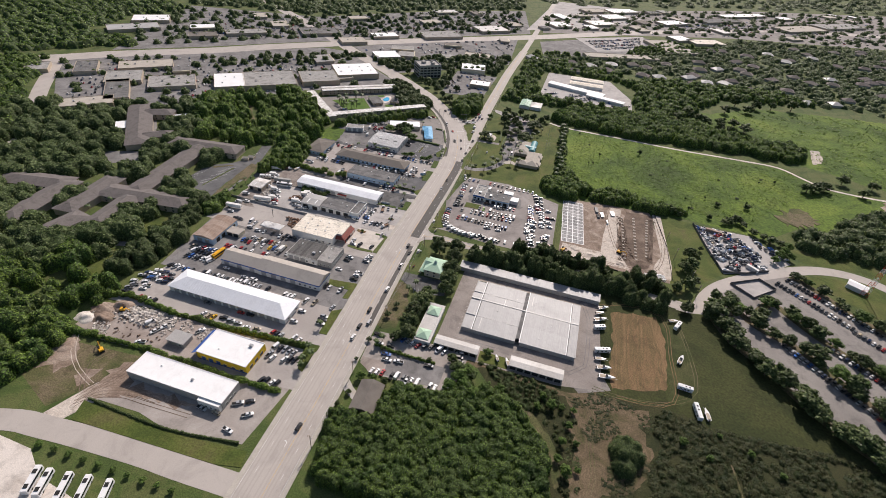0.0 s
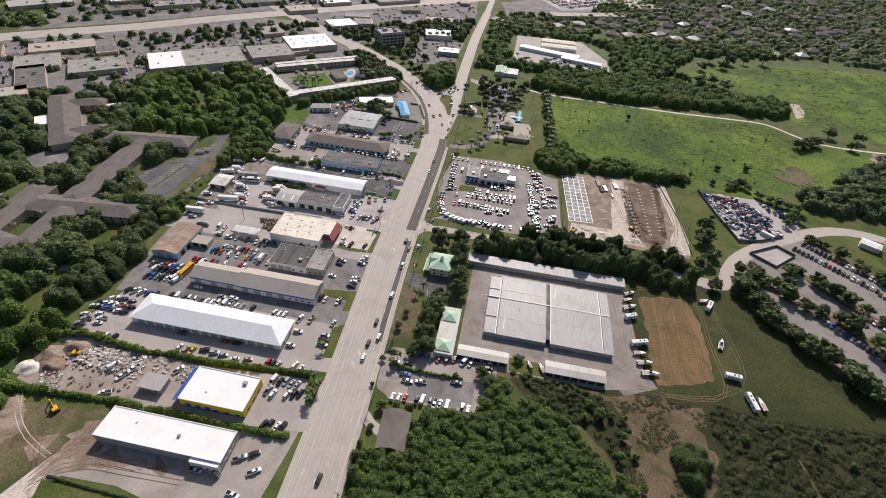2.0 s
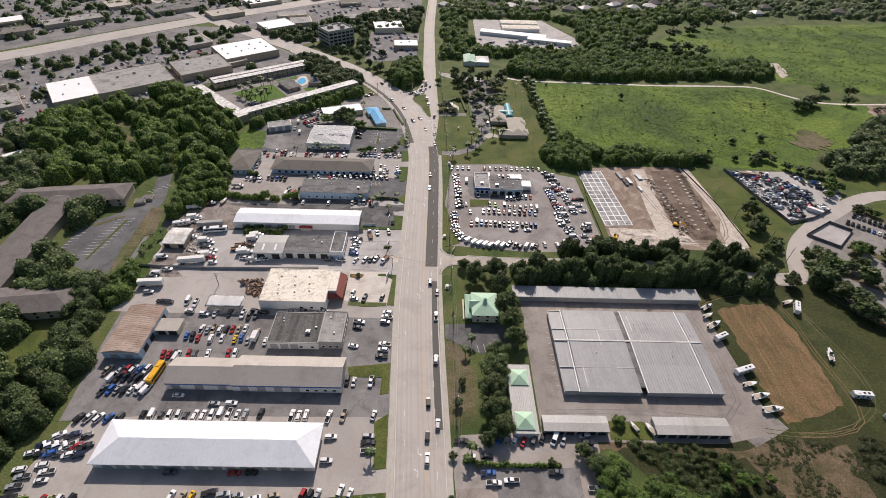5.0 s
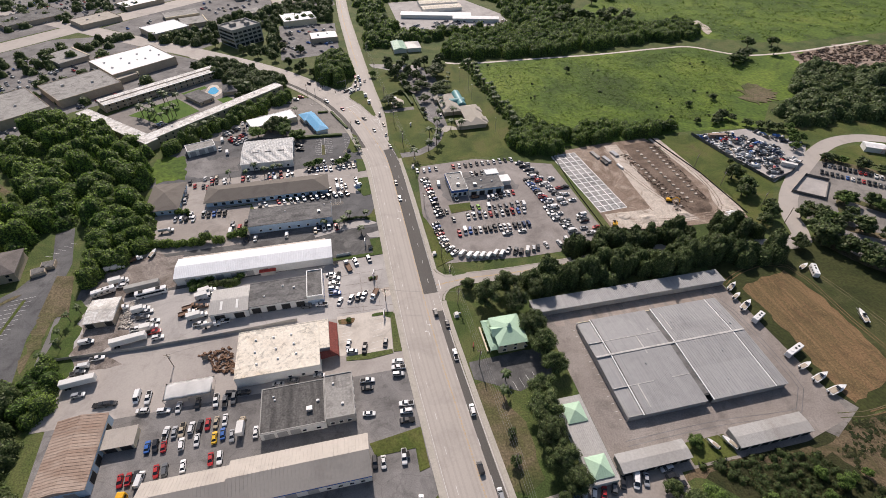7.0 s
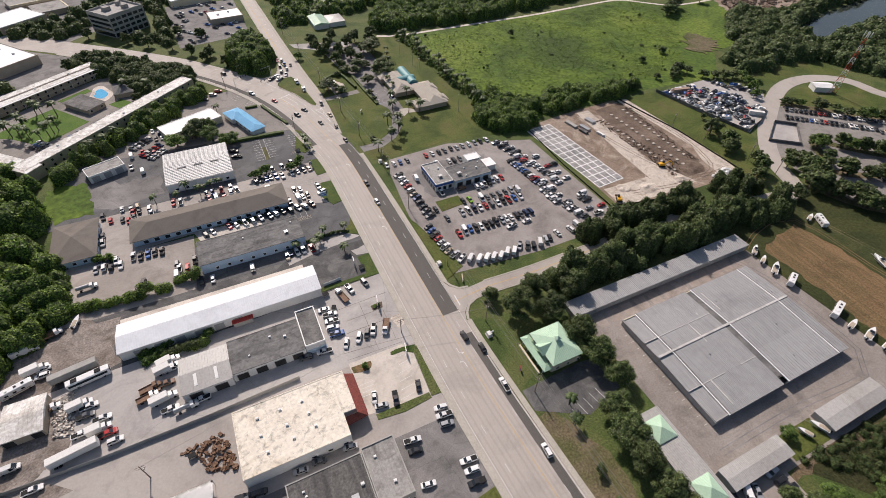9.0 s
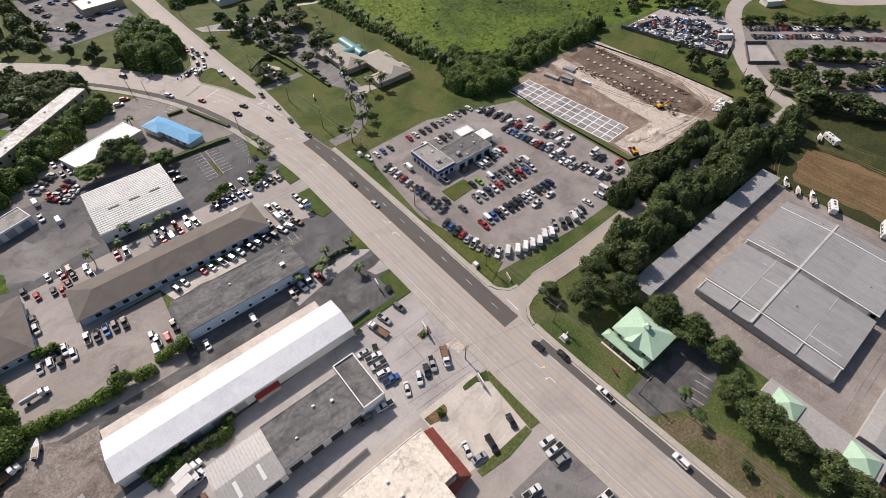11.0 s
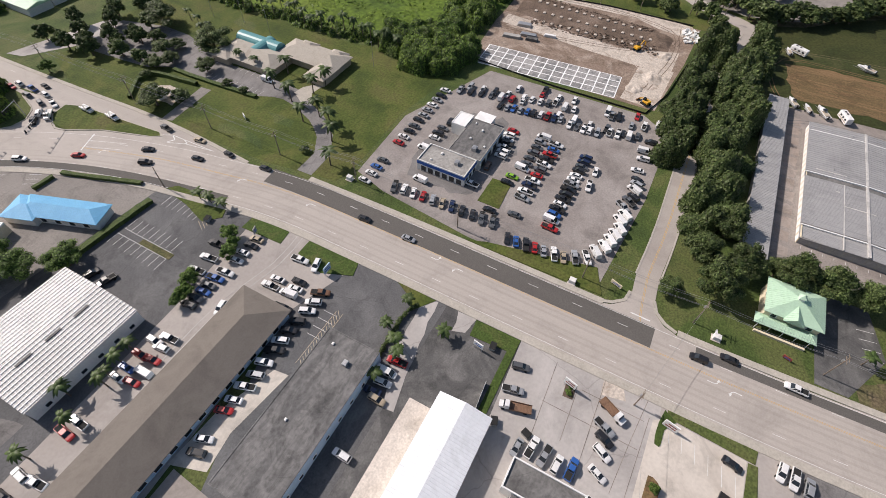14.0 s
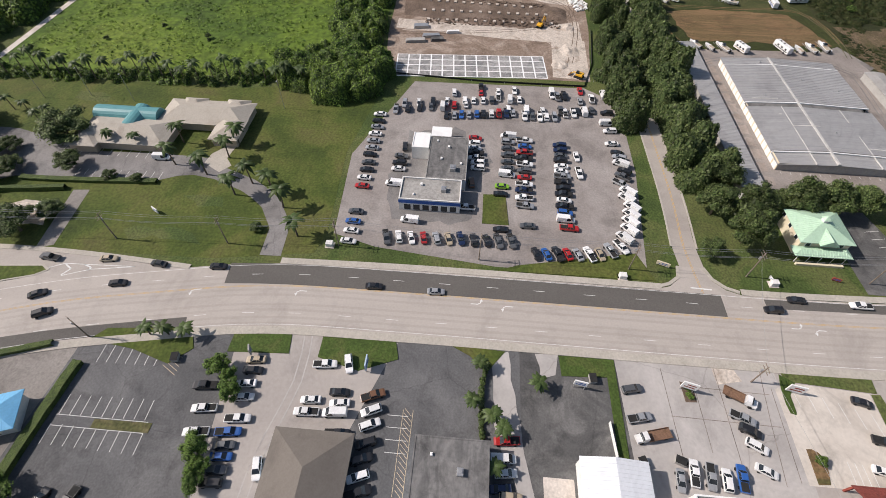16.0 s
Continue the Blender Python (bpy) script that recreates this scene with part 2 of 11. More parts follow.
M["leaf_dull"] = mat("scrub_leaves", [(0.022, 0.037, 0.009), (0.034, 0.052, 0.012), (0.060, 0.064, 0.021), (0.028, 0.046, 0.011), (0.072, 0.074, 0.027)], 0.07, 1.2, 0.3, rough=0.7, bump=0, island=0.45, trans=0.25, warp=2.2)
M["leaf_thicket"] = mat("thicket_leaves", [(0.037, 0.073, 0.015), (0.066, 0.119, 0.021), (0.116, 0.174, 0.031), (0.062, 0.103, 0.021), (0.101, 0.136, 0.036)], 0.06, 1.2, 0.35, rough=0.55, bump=0, island=0.5, trans=0.28, warp=1.0)
M["box_leaves"] = mat("clipped_hedge_leaves", [(0.041, 0.065, 0.015), (0.065, 0.098, 0.022), (0.089, 0.122, 0.029)], 0.6, 5.0, 0.5, rough=0.7, bump=1.0)
# Darker than the leaf cards: shade inside the crown put into the colour.
M["leaf_shade"] = mat("shaded_inner_leaves", [(0.036, 0.060, 0.016), (0.053, 0.083, 0.022)], 0.3, 2, 0.45, rough=0.8, bump=0.8)
M["palm"] = mat("palm_fronds", [(0.054, 0.09, 0.0264), (0.09, 0.126, 0.0384)], 0.2, 3, 0.3, rough=0.5, bump=0, island=0.3, obj=0.2, trans=0.15)
M["bark"] = mat("bark", [(0.11, 0.085, 0.06), (0.16, 0.13, 0.10)], 1.0, 6, 0.3, bump=0.5)
M["roof_white"] = mat("white_roof_coating", [(0.81, 0.81, 0.80), (0.79, 0.79, 0.78), (0.83, 0.83, 0.82)], 0.10, 1.0, 0.02, rough=0.6, bump=0.02, stain=0.04)
M["roof_patched"] = mat("patched_white_roofing", [(0.62, 0.60, 0.57), (0.74, 0.73, 0.70), (0.50, 0.47, 0.43), (0.70, 0.68, 0.66)], 0.16, 1.2, 0.12, rough=0.7, bump=0.05, warp=1.2, stain=0.35, stain_scale=0.25)
# White roofing with the faint blue of reflected sky put into its colour.
M["roof_bluewhite"] = mat("sky_tinted_white_roofing", [(0.702, 0.722, 0.750), (0.747, 0.768, 0.798)], 0.08, 1.0, 0.04, rough=0.5, bump=0.03, stain=0.08)
M["roof_peach"] = mat("peeling_cream_roof_coating", [(0.70, 0.635, 0.535), (0.77, 0.715, 0.615), (0.64, 0.565, 0.455)], 0.10, 0.9, 0.10, bump=0.1, stain=0.5, stain_scale=0.42)
M["roof_metal"] = mat("weathered_metal_roofing", [(0.36, 0.35, 0.335), (0.42, 0.41, 0.39), (0.33, 0.31, 0.285)], 0.06, 1.2, 0.1, rough=0.5, metal=0.0, spec=0.5, bump=0.05, streak=(1, 0.3, 1))
M["roof_steel"] = mat("grey_standing_seam_steel", [(0.265, 0.266, 0.268), (0.335, 0.333, 0.33), (0.290, 0.289, 0.288), (0.36, 0.355, 0.348)], 0.5, 0.6, 0.05, rough=0.53, metal=0.0, spec=0.5, bump=0.0, streak=(1.6, 0.04, 1), stain=0.12, stain_scale=0.05, obj=0.07)
M["roof_pale"] = mat("dusty_white_metal_roofing", [(0.46, 0.45, 0.43), (0.54, 0.525, 0.50), (0.40, 0.39, 0.37)], 0.10, 1.4, 0.12, rough=0.5, spec=0.4, bump=0.04, stain=0.25)
M["roof_tan_metal"] = mat("tan_grey_metal_roofing", [(0.40, 0.365, 0.325), (0.43, 0.395, 0.352), (0.385, 0.35, 0.312)], 0.06, 1.0, 0.03, rough=0.5, bump=0.03, streak=(1, 0.3, 1), stain=0.1)
M["roof_rust"] = mat("rusted_corrugated_roofing", [(0.335, 0.245, 0.19), (0.40, 0.315, 0.255), (0.285, 0.20, 0.15), (0.46, 0.40, 0.35)], 0.05, 1.0, 0.1, rough=0.75, bump=0.1, streak=(0.25, 1.6, 1), stain=0.2)
M["roof_brown"] = mat("brown_shingles", [(0.155, 0.138, 0.120), (0.175, 0.157, 0.137), (0.142, 0.126, 0.111)], 0.10, 2.5, 0.06, bump=0.1, stain=0.12, stain_scale=0.08)
M["roof_darkbrown"] = mat("dark_brown_shingles", [(0.15, 0.128, 0.117), (0.19, 0.165, 0.15), (0.13, 0.11, 0.10)], 0.1, 2.5, 0.15, bump=0.2, stain=0.15)
M["roof_apartment"] = mat("weathered_grey_brown_shingles", [(0.135, 0.12, 0.112), (0.165, 0.148, 0.138), (0.118, 0.105, 0.098)], 0.12, 2.5, 0.14, bump=0.2, stain=0.18, stain_scale=0.2)
M["roof_tar"] = mat("tar_and_gravel_roof", [(0.098, 0.096, 0.093), (0.130, 0.127, 0.123), (0.185, 0.181, 0.174), (0.118, 0.115, 0.112)], 0.09, 1.3, 0.2, bump=0.2, warp=1.0, crack=0.06, stain=0.36, stain_scale=0.14)
M["roof_stained"] = mat("weathered_tar_roof", [(0.105, 0.104, 0.103), (0.135, 0.133, 0.131), (0.19, 0.186, 0.181), (0.12, 0.118, 0.116)], 0.22, 0.9, 0.2, bump=0.15, warp=0.4, streak=(0.35, 1.3, 1), stain=0.4, stain_scale=0.16)
M["roof_tar_light"] = mat("grey_membrane_roof", [(0.26, 0.25, 0.236), (0.34, 0.33, 0.31), (0.20, 0.19, 0.18)], 0.12, 1.3, 0.18, bump=0.1, stain=0.35, stain_scale=0.14)
M["roof_tan"] = mat("tan_tile_roof", [(0.398, 0.357, 0.302), (0.450, 0.414, 0.355), (0.364, 0.324, 0.275)], 0.15, 2.5, 0.1, bump=0.1)
M["roof_green"] = mat("mint_green_metal_roof", [(0.42, 0.60, 0.44), (0.48, 0.66, 0.50)], 0.2, 2, 0.06, rough=0.45, bump=0.04)
M["roof_blue"] = mat("sky_blue_metal_roof", [(0.17, 0.45, 0.72), (0.21, 0.52, 0.78)], 0.2, 2, 0.06, rough=0.45, bump=0.04)
M["roof_teal"] = mat("teal_vault_roof", [(0.10, 0.27, 0.29), (0.13, 0.32, 0.33)], 0.2, 2, 0.08, rough=0.4, bump=0.04)
M["wall_white"] = mat("white_painted_wall", [(0.70, 0.69, 0.66), (0.76, 0.75, 0.72)], 0.3, 2, 0.06, bump=0.08)
M["wall_cream"] = mat("cream_painted_wall", [(0.66, 0.58, 0.42), (0.72, 0.64, 0.48)], 0.3, 2, 0.07, bump=0.08)
M["wall_yellow"] = mat("yellow_painted_wall", [(0.80, 0.52, 0.03), (0.85, 0.58, 0.05)], 0.3, 2, 0.06, bump=0.05)
M["wall_blue"] = mat("blue_painted_wall", [(0.04, 0.10, 0.34), (0.06, 0.14, 0.42)], 0.3, 2, 0.08, bump=0.05)
M["wall_paleblue"] = mat("pale_blue_painted_wall", [(0.42, 0.54, 0.66), (0.48, 0.60, 0.72)], 0.3, 2, 0.06, bump=0.05)
M["wall_tan"] = mat("tan_stucco_wall", [(0.42, 0.35, 0.27), (0.48, 0.41, 0.32)], 0.3, 2, 0.08, bump=0.1)
M["wall_grey"] = mat("grey_block_wall", [(0.34, 0.33, 0.31), (0.42, 0.41, 0.385)], 0.3, 2, 0.08, bump=0.1)
M["wall_red"] = mat("red_brick_facade", [(0.24, 0.055, 0.04), (0.30, 0.075, 0.055)], 0.4, 3, 0.15, bump=0.2)
M["awning_red"] = mat("dark_red_roof_tiles", [(0.17, 0.045, 0.035), (0.23, 0.062, 0.048), (0.14, 0.04, 0.033)], 0.5, 3.5, 0.25, rough=0.7, bump=0.3, obj=0.1)
M["roof_tar_dark"] = mat("dark_streaked_roofing", [(0.058, 0.057, 0.056), (0.085, 0.083, 0.08), (0.14, 0.136, 0.13), (0.07, 0.068, 0.067)], 0.10, 1.4, 0.3, bump=0.2, streak=(1.2, 0.12, 1), stain=0.3, stain_scale=0.2)
M["door_grey"] = mat("grey_roller_shutter", [(0.30, 0.30, 0.30), (0.38, 0.38, 0.38)], 0.6, 3, 0.08, rough=0.5, bump=0.05)
# Near-black colour that stands in for shade inside bays and recesses.
M["recess_shade"] = mat("painted_recess_shade", [(0.03, 0.03, 0.03), (0.045, 0.045, 0.045)], 0.5, 2, 0.1, bump=0)
M["glass"] = mat("dark_window_glass", [(0.02, 0.026, 0.032), (0.03, 0.036, 0.044)], 0.5, 2, 0.1, rough=0.06, spec=0.6, bump=0)
M["rubber"] = mat("tyre_rubber", [(0.02, 0.02, 0.02), (0.03, 0.03, 0.03)], 1, 5, 0.1, bump=0)
M["steel"] = mat("galvanised_steel", [(0.42, 0.43, 0.44), (0.5, 0.5, 0.5)], 1, 5, 0.08, rough=0.4, metal=0.6, bump=0)
M["wood_pole"] = mat("weathered_utility_pole_wood", [(0.20, 0.16, 0.125), (0.27, 0.225, 0.18)], 0.6, 5, 0.2, bump=0.3)
# Cable grey is lightened: the glint of the sun sits in the colour.
M["cable"] = mat("glint_lightened_cable", [(0.34, 0.34, 0.34), (0.42, 0.42, 0.42)], 1, 4, 0.1, bump=0, rough=0.4, metal=0.5)
M["machine_yellow"] = mat("machine_yellow_paint", [(0.72, 0.36, 0.02), (0.80, 0.45, 0.04)], 0.8, 4, 0.15, rough=0.5, bump=0)
M["rock"] = mat("broken_concrete", [(0.42, 0.38, 0.34), (0.54, 0.50, 0.45), (0.36, 0.32, 0.28)], 0.3, 2, 0.2, bump=0.3, island=0.35)
M["tower_red"] = mat("tower_red_paint", [(0.55, 0.07, 0.04), (0.62, 0.10, 0.06)], 0.5, 4, 0.1, bump=0)
M["trim_white"] = mat("white_trim", [(0.78, 0.78, 0.76), (0.82, 0.82, 0.80)], 0.5, 4, 0.05, rough=0.5, bump=0)
M["hull"] = mat("white_fibreglass", [(0.76, 0.76, 0.75), (0.82, 0.82, 0.81)], 0.5, 2, 0.05, rough=0.25, bump=0, coat=0.3)
M["red_paint"] = mat("red_paint", [(0.48, 0.05, 0.04), (0.55, 0.07, 0.05)], 0.5, 4, 0.1, rough=0.4, bump=0)
CARS = {"white": (0.74, 0.74, 0.73), "silver": (0.42, 0.43, 0.44), "grey": (0.13, 0.135, 0.14), "black": (0.018, 0.018, 0.02), "red": (0.38, 0.02, 0.02), "blue": (0.03, 0.11, 0.36),
        "tan": (0.42, 0.35, 0.25), "yellow": (0.75, 0.45, 0.02), "orange": (0.62, 0.20, 0.03), "green": (0.22, 0.45, 0.03), "navy": (0.02, 0.035, 0.09), "brown": (0.15, 0.075, 0.04)}
for k, c in CARS.items():
    M["car_" + k] = mat(k + "_car_paint", [c, tuple(v * 1.12 for v in c)], 0.8, 3, 0.06, rough=0.32, metal=0.35 if k in ("silver", "grey", "navy") else 0.0, bump=0, coat=0.6, obj=0.12, spec=0.5)


# ---- mesh helpers ----
def part(name, bm, material, parent=None, label=""):
    """Links a bmesh (or (verts, faces)) as one mesh object under a thing or a part."""
    me = bpy.data.meshes.new(name)
    if isinstance(bm, tuple):
        me.from_pydata(bm[0], [], bm[1])
    else:
        bm.normal_update()
        bm.to_mesh(me)
        bm.free()
    me.materials.append(M[material] if isinstance(material, str) else material)
    ob = new(name, me)
    if parent is not None:
        ob.parent = parent
    if label:
        tagged(ob, label)
    return ob


def box(bm, x0, y0, z0, x1, y1, z1, bevel=0.0):
    v = [bm.verts.new(p) for p in ((x0, y0, z0), (x1, y0, z0), (x1, y1, z0), (x0, y1, z0), (x0, y0, z1), (x1, y0, z1), (x1, y1, z1), (x0, y1, z1))]
    for f in ((3, 2, 1, 0), (4, 5, 6, 7), (0, 1, 5, 4), (1, 2, 6, 5), (2, 3, 7, 6), (3, 0, 4, 7)):
        bm.faces.new([v[i] for i in f])
    return bm


def obox(bm, cx, cy, z0, z1, length, width, deg=0.0):
    """A box of that length and width, turned by deg about its middle."""
    c, s = math.cos(radians(deg)), math.sin(radians(deg))
    p = [(cx + c * a * length / 2 - s * b * width / 2, cy + s * a * length / 2 + c * b * width / 2) for a, b in ((-1, -1), (1, -1), (1, 1), (-1, 1))]
    prism(bm, p, z0, z1)
    return bm


def prism(bm, pts, z0, z1, inset=0.0):
    area = sum(a[0] * b[1] - b[0] * a[1] for a, b in zip(pts, pts[1:] + pts[:1]))
    if area < 0:
        pts = pts[::-1]
    cx, cy = sum(p[0] for p in pts) / len(pts), sum(p[1] for p in pts) / len(pts)
    lo = [bm.verts.new((x, y, z0)) for x, y in pts]
    hi = [bm.verts.new((x + (cx - x) * inset, y + (cy - y) * inset, z1)) for x, y in pts]
    n = len(pts)
    bm.faces.new(lo[::-1])
    bm.faces.new(hi)
    for i in range(n):
        bm.faces.new((lo[i], lo[(i + 1) % n], hi[(i + 1) % n], hi[i]))
    return bm


def rod(bm, a, b, r0, r1, sides=6):
    a, b = Vector(a), Vector(b)
    d = (b - a).normalized()
    u = d.orthogonal().normalized()
    w = d.cross(u)
    lo, hi = [], []
    for i in range(sides):
        t = 2 * math.pi * i / sides
        o = u * math.cos(t) + w * math.sin(t)
        lo.append(bm.verts.new(a + o * r0)), hi.append(bm.verts.new(b + o * r1))
    for i in range(sides):
        j = (i + 1) % sides
        bm.faces.new((lo[i], lo[j], hi[j], hi[i]))
    bm.faces.new(lo[::-1]), bm.faces.new(hi)
    return bm


def smooth_line(pts, step=6.0):
    """Points along a smooth curve through pts."""
    out = []
    for i in range(len(pts) - 1):
        p0, p1, p2, p3 = (Vector(pts[max(0, min(len(pts) - 1, i + k))]) for k in (-1, 0, 1, 2))
        n = max(1, int((p2 - p1).length / step))
        for j in range(n):
            t = j / n
            out.append(0.5 * ((2 * p1) + (p2 - p0) * t + (2 * p0 - 5 * p1 + 4 * p2 - p3) * t * t + (3 * p1 - p0 - 3 * p2 + p3) * t ** 3))
    return out + [Vector(pts[-1])]


def ribbon(bm, pts, left, right, z0, z1, smooth=True):
    """A strip that follows pts; left and right are offsets from the line, positive to its right."""
    line = smooth_line(pts) if smooth else [Vector(p) for p in pts]
    rows = []
    for i, p in enumerate(line):
        d = (line[min(i + 1, len(line) - 1)] - line[max(i - 1, 0)]).normalized()
        n = Vector((d.y, -d.x))
        a, b = p + n * left, p + n * right
        rows.append([bm.verts.new((a.x, a.y, z0)), bm.verts.new((b.x, b.y, z0)), bm.verts.new((b.x, b.y, z1)), bm.verts.new((a.x, a.y, z1))])
    for r, s in zip(rows, rows[1:]):
        bm.faces.new((r[3], r[2], s[2], s[3]))
        bm.faces.new((r[0], r[3], s[3], s[0]))
        bm.faces.new((r[2], r[1], s[1], s[2]))
    return bm


def inside(x, y, poly):
    c = False
    for (x0, y0), (x1, y1) in zip(poly, poly[1:] + poly[:1]):
        if (y0 > y) != (y1 > y) and x < (x1 - x0) * (y - y0) / (y1 - y0) + x0:
            c = not c
    return c


def ragged_line(pts, amount, step=3.0):
    """A closed outline with its edges broken up unevenly."""
    r = random.Random(int(abs(pts[0][0]) * 7 + abs(pts[0][1]) * 13))
    out = []
    for a, b in zip(pts, pts[1:] + pts[:1]):
        n = max(1, int(math.hypot(b[0] - a[0], b[1] - a[1]) / step))
        for k in range(n):
            t = k / n
            out.append((a[0] + (b[0] - a[0]) * t + r.gauss(0, amount), a[1] + (b[1] - a[1]) * t + r.gauss(0, amount)))
    return out


def area(name, label, pts, z, material, category="ground", ragged=0.0):
    pts = list(pts)
    if ragged:
        pts = ragged_line(pts, ragged)
    if sum(a[0] * b[1] - b[0] * a[1] for a, b in zip(pts, pts[1:] + pts[:1])) < 0:
        pts = pts[::-1]
    bm = bmesh.new()
    hi = [bm.verts.new((x, y, z)) for x, y in pts]
    lo = [bm.verts.new((x, y, z - 0.25)) for x, y in pts]
    for t in mathutils.geometry.tessellate_polygon([[Vector((x, y, 0)) for x, y in pts]]):
        f = bm.faces.new([hi[i] for i in t])
        f.normal_update()
        if f.normal.z < 0:
            f.normal_flip()
    n = len(pts)
    for i in range(n):
        bm.faces.new((lo[i], lo[(i + 1) % n], hi[(i + 1) % n], hi[i]))
    return tagged(part(name, bm, material), label, category, kind="structure")


def rect(x0, y0, x1, y1):
    return [(x0, y0), (x1, y0), (x1, y1), (x0, y1)]

# ---- ground, fields and roads ----
def ground_sheet():
    bm = bmesh.new()
    bmesh.ops.create_grid(bm, x_segments=60, y_segments=60, size=4500)
    ob = part("ground", bm, "grass")
    ob.location = (0, 400, 0)
    return tagged(ob, "green grass ground reaching to the horizon", "ground", kind="structure")


ground_sheet()
area("meadow", "bright green overgrown meadow with yellowish weeds", [(0, 548), (5, 450), (17, 393), (92, 394), (120, 395), (180, 390), (215, 425), (300, 430), (330, 515), (262, 514), (226, 548), (120, 546), (60, 547)], 0.02, "meadow", "meadow")
area("meadow_far", "bright green open meadow beyond the tree belt", [(150, 622), (200, 612), (245, 572), (285, 556), (330, 540), (420, 545), (700, 560), (760, 760), (560, 800), (409, 780), (312, 765), (236, 745), (177, 690), (134, 680)], 0.012, "meadow", "meadow", 1.5)
area("mown_strip", "mown bright green grass strip", [(90, 391), (119, 391), (140, 330), (112, 300), (99, 284), (96, 300)], 0.03, "lawn", "lawn")
area("field_lawn", "dark green pasture beside the storage yard", [(48, 268), (100, 275), (122, 268), (135, 255), (160, 235), (205, 200), (196, 182), (169, 189), (146, 185), (119, 182), (86, 187), (48, 183)], 0.024, "pasture", "lawn", 0.8)
area("caravan_strip", "worn mown strip where campers stand", [(89, 262), (98, 266), (102, 236), (105, 208), (101, 197), (93, 191), (88, 193), (88.5, 225)], 0.03, "mown_pasture", "lawn", 0.8)
area("dry_field", "dry brown mown field beside the boats", [(56, 252), (70, 256), (84, 258), (88, 243), (88.5, 215), (87, 199), (72, 193), (57, 190), (56, 205), (57, 228)], 0.04, "dry", "field", 0.5)
area("scrub_field", "rough scrub field with dry brown grass", [(-20, 182), (50, 183), (86, 187.5), (119, 183), (146, 186), (169, 190), (196, 183), (270, 120), (270, -80), (20, -80), (20, 120), (0, 160)], 0.015, "scrub_ground", "field")
area("bare_patch", "bare brown trodden ground in the scrub", [(35, 173), (34, 178), (43, 181.5), (60, 183), (72, 181.5), (78.2, 177.2), (75, 168), (76, 155), (75, 142), (68, 134), (54, 128), (44, 116), (39, 120), (40.5, 149), (39.5, 163)], 0.03, "bare_brown", "ground", 1.4)
area("bare_strip", "trodden bare strip below the canopies", [(-26, 180), (-3, 181.5), (20, 178.5), (36, 179), (36, 176), (18, 175.6), (-4, 178.5), (-25, 177.5)], 0.028, "bare_brown", "ground", 0.7)
area("sand_path", "bare sandy strip beside the woodland", [(10.9, 163.4), (17.7, 159.5), (27.9, 149.5), (34, 139), (36, 126), (32, 124), (29, 138), (19.5, 149.5)], 0.035, "worn_grass", "ground", 0.7)
area("construction_site", "graded brown dirt construction site", [(15, 387), (50, 391), (86, 392), (97, 312), (96, 298), (60, 299), (16, 303)], 0.05, "dirt", "ground")
area("trench_field", "dark brown trenched dirt", [(66, 386), (89, 388), (85, 318), (76, 308), (58, 308), (60, 340)], 0.07, "dark_dirt", "ground")
area("crushed_rock_strip", "pale crushed rock strip on the building site", [(53, 388), (62, 388), (58, 330), (68, 303), (46, 303), (48, 340)], 0.075, "pale_dirt", "ground")
area("crushed_rock_edge", "pale crushed rock edge of the building site", [(88, 391), (95, 390), (99, 318), (97, 302), (84, 300), (86, 316), (92, 330)], 0.075, "pale_dirt", "ground")
area("gravel_corner", "churned pale dirt corner of the building site", [(18, 318), (46, 317), (50, 302), (17, 303)], 0.076, "pale_dirt", "ground")
area("pond", "dark pond behind the trees", [(306, 425), (335, 438), (363, 444), (424, 453), (500, 462), (560, 470), (520, 430), (428, 416), (343, 408), (300, 406)], 0.03, "water", "pond", 1.0)
area("loop_lawn", "mown green lawn inside the service road", [(207, 352), (240, 355), (258, 343), (262, 322), (286, 297), (248, 300), (214, 330), (187, 338)], 0.03, "lawn", "lawn", 0.5)
area("lawn_roadside", "green roadside grass beyond the service road", [(200, 366), (240, 370), (272, 352), (275, 380), (215, 392), (192, 380)], 0.03, "lawn", "lawn", 0.8)
area("rubble_ground", "bare brown ground under rubble heaps", [(308, 511), (375, 526), (453, 511), (459, 491), (352, 470), (299, 478)], 0.04, "dirt", "ground", 2.0)


def curve_area(name, label, pts, left, right, z, material, category):
    bm = bmesh.new()
    ribbon(bm, pts, left, right, z - 0.2, z)
    return tagged(part(name, bm, material), label, category, kind="structure")


MAIN = [(-62, -700), (-78, -250), (-86, 0), (-89, 90), (-91, 160), (-93.8, 215), (-95.5, 260), (-95.6, 360), (-96.5, 400), (-101.5, 430), (-107, 455), (-116, 482), (-129, 508), (-150, 538), (-181, 572), (-240, 622), (-330, 690), (-470, 800), (-760, 1010)]
BRANCH = [(-96.5, 400), (-95.5, 425), (-93.6, 455), (-93.4, 480), (-95, 510), (-97, 560), (-99, 640), (-100.5, 720), (-99, 850), (-100, 1100), (-104, 1500), (-110, 2200)]
SIDE = [(-86, 284), (-70, 285.5), (-46, 284.5), (0, 285), (40, 284), (80, 278), (104, 275)]
LOOP = [(98, 276), (112, 277), (119, 292), (133, 311), (165, 336), (207, 359), (240, 361), (262, 347), (266, 322), (290, 300), (340, 270)]
SOUTH = [(-99, 79), (-125, 78), (-150, 77.5), (-195, 74), (-222, 69), (-300, 40)]
CROSS = [(-1000, 130), (-679, 426), (-597, 510), (-509, 588), (-440, 660), (-300, 790), (-92, 968), (126, 1168), (403, 1382), (690, 1519), (1200, 1760)]
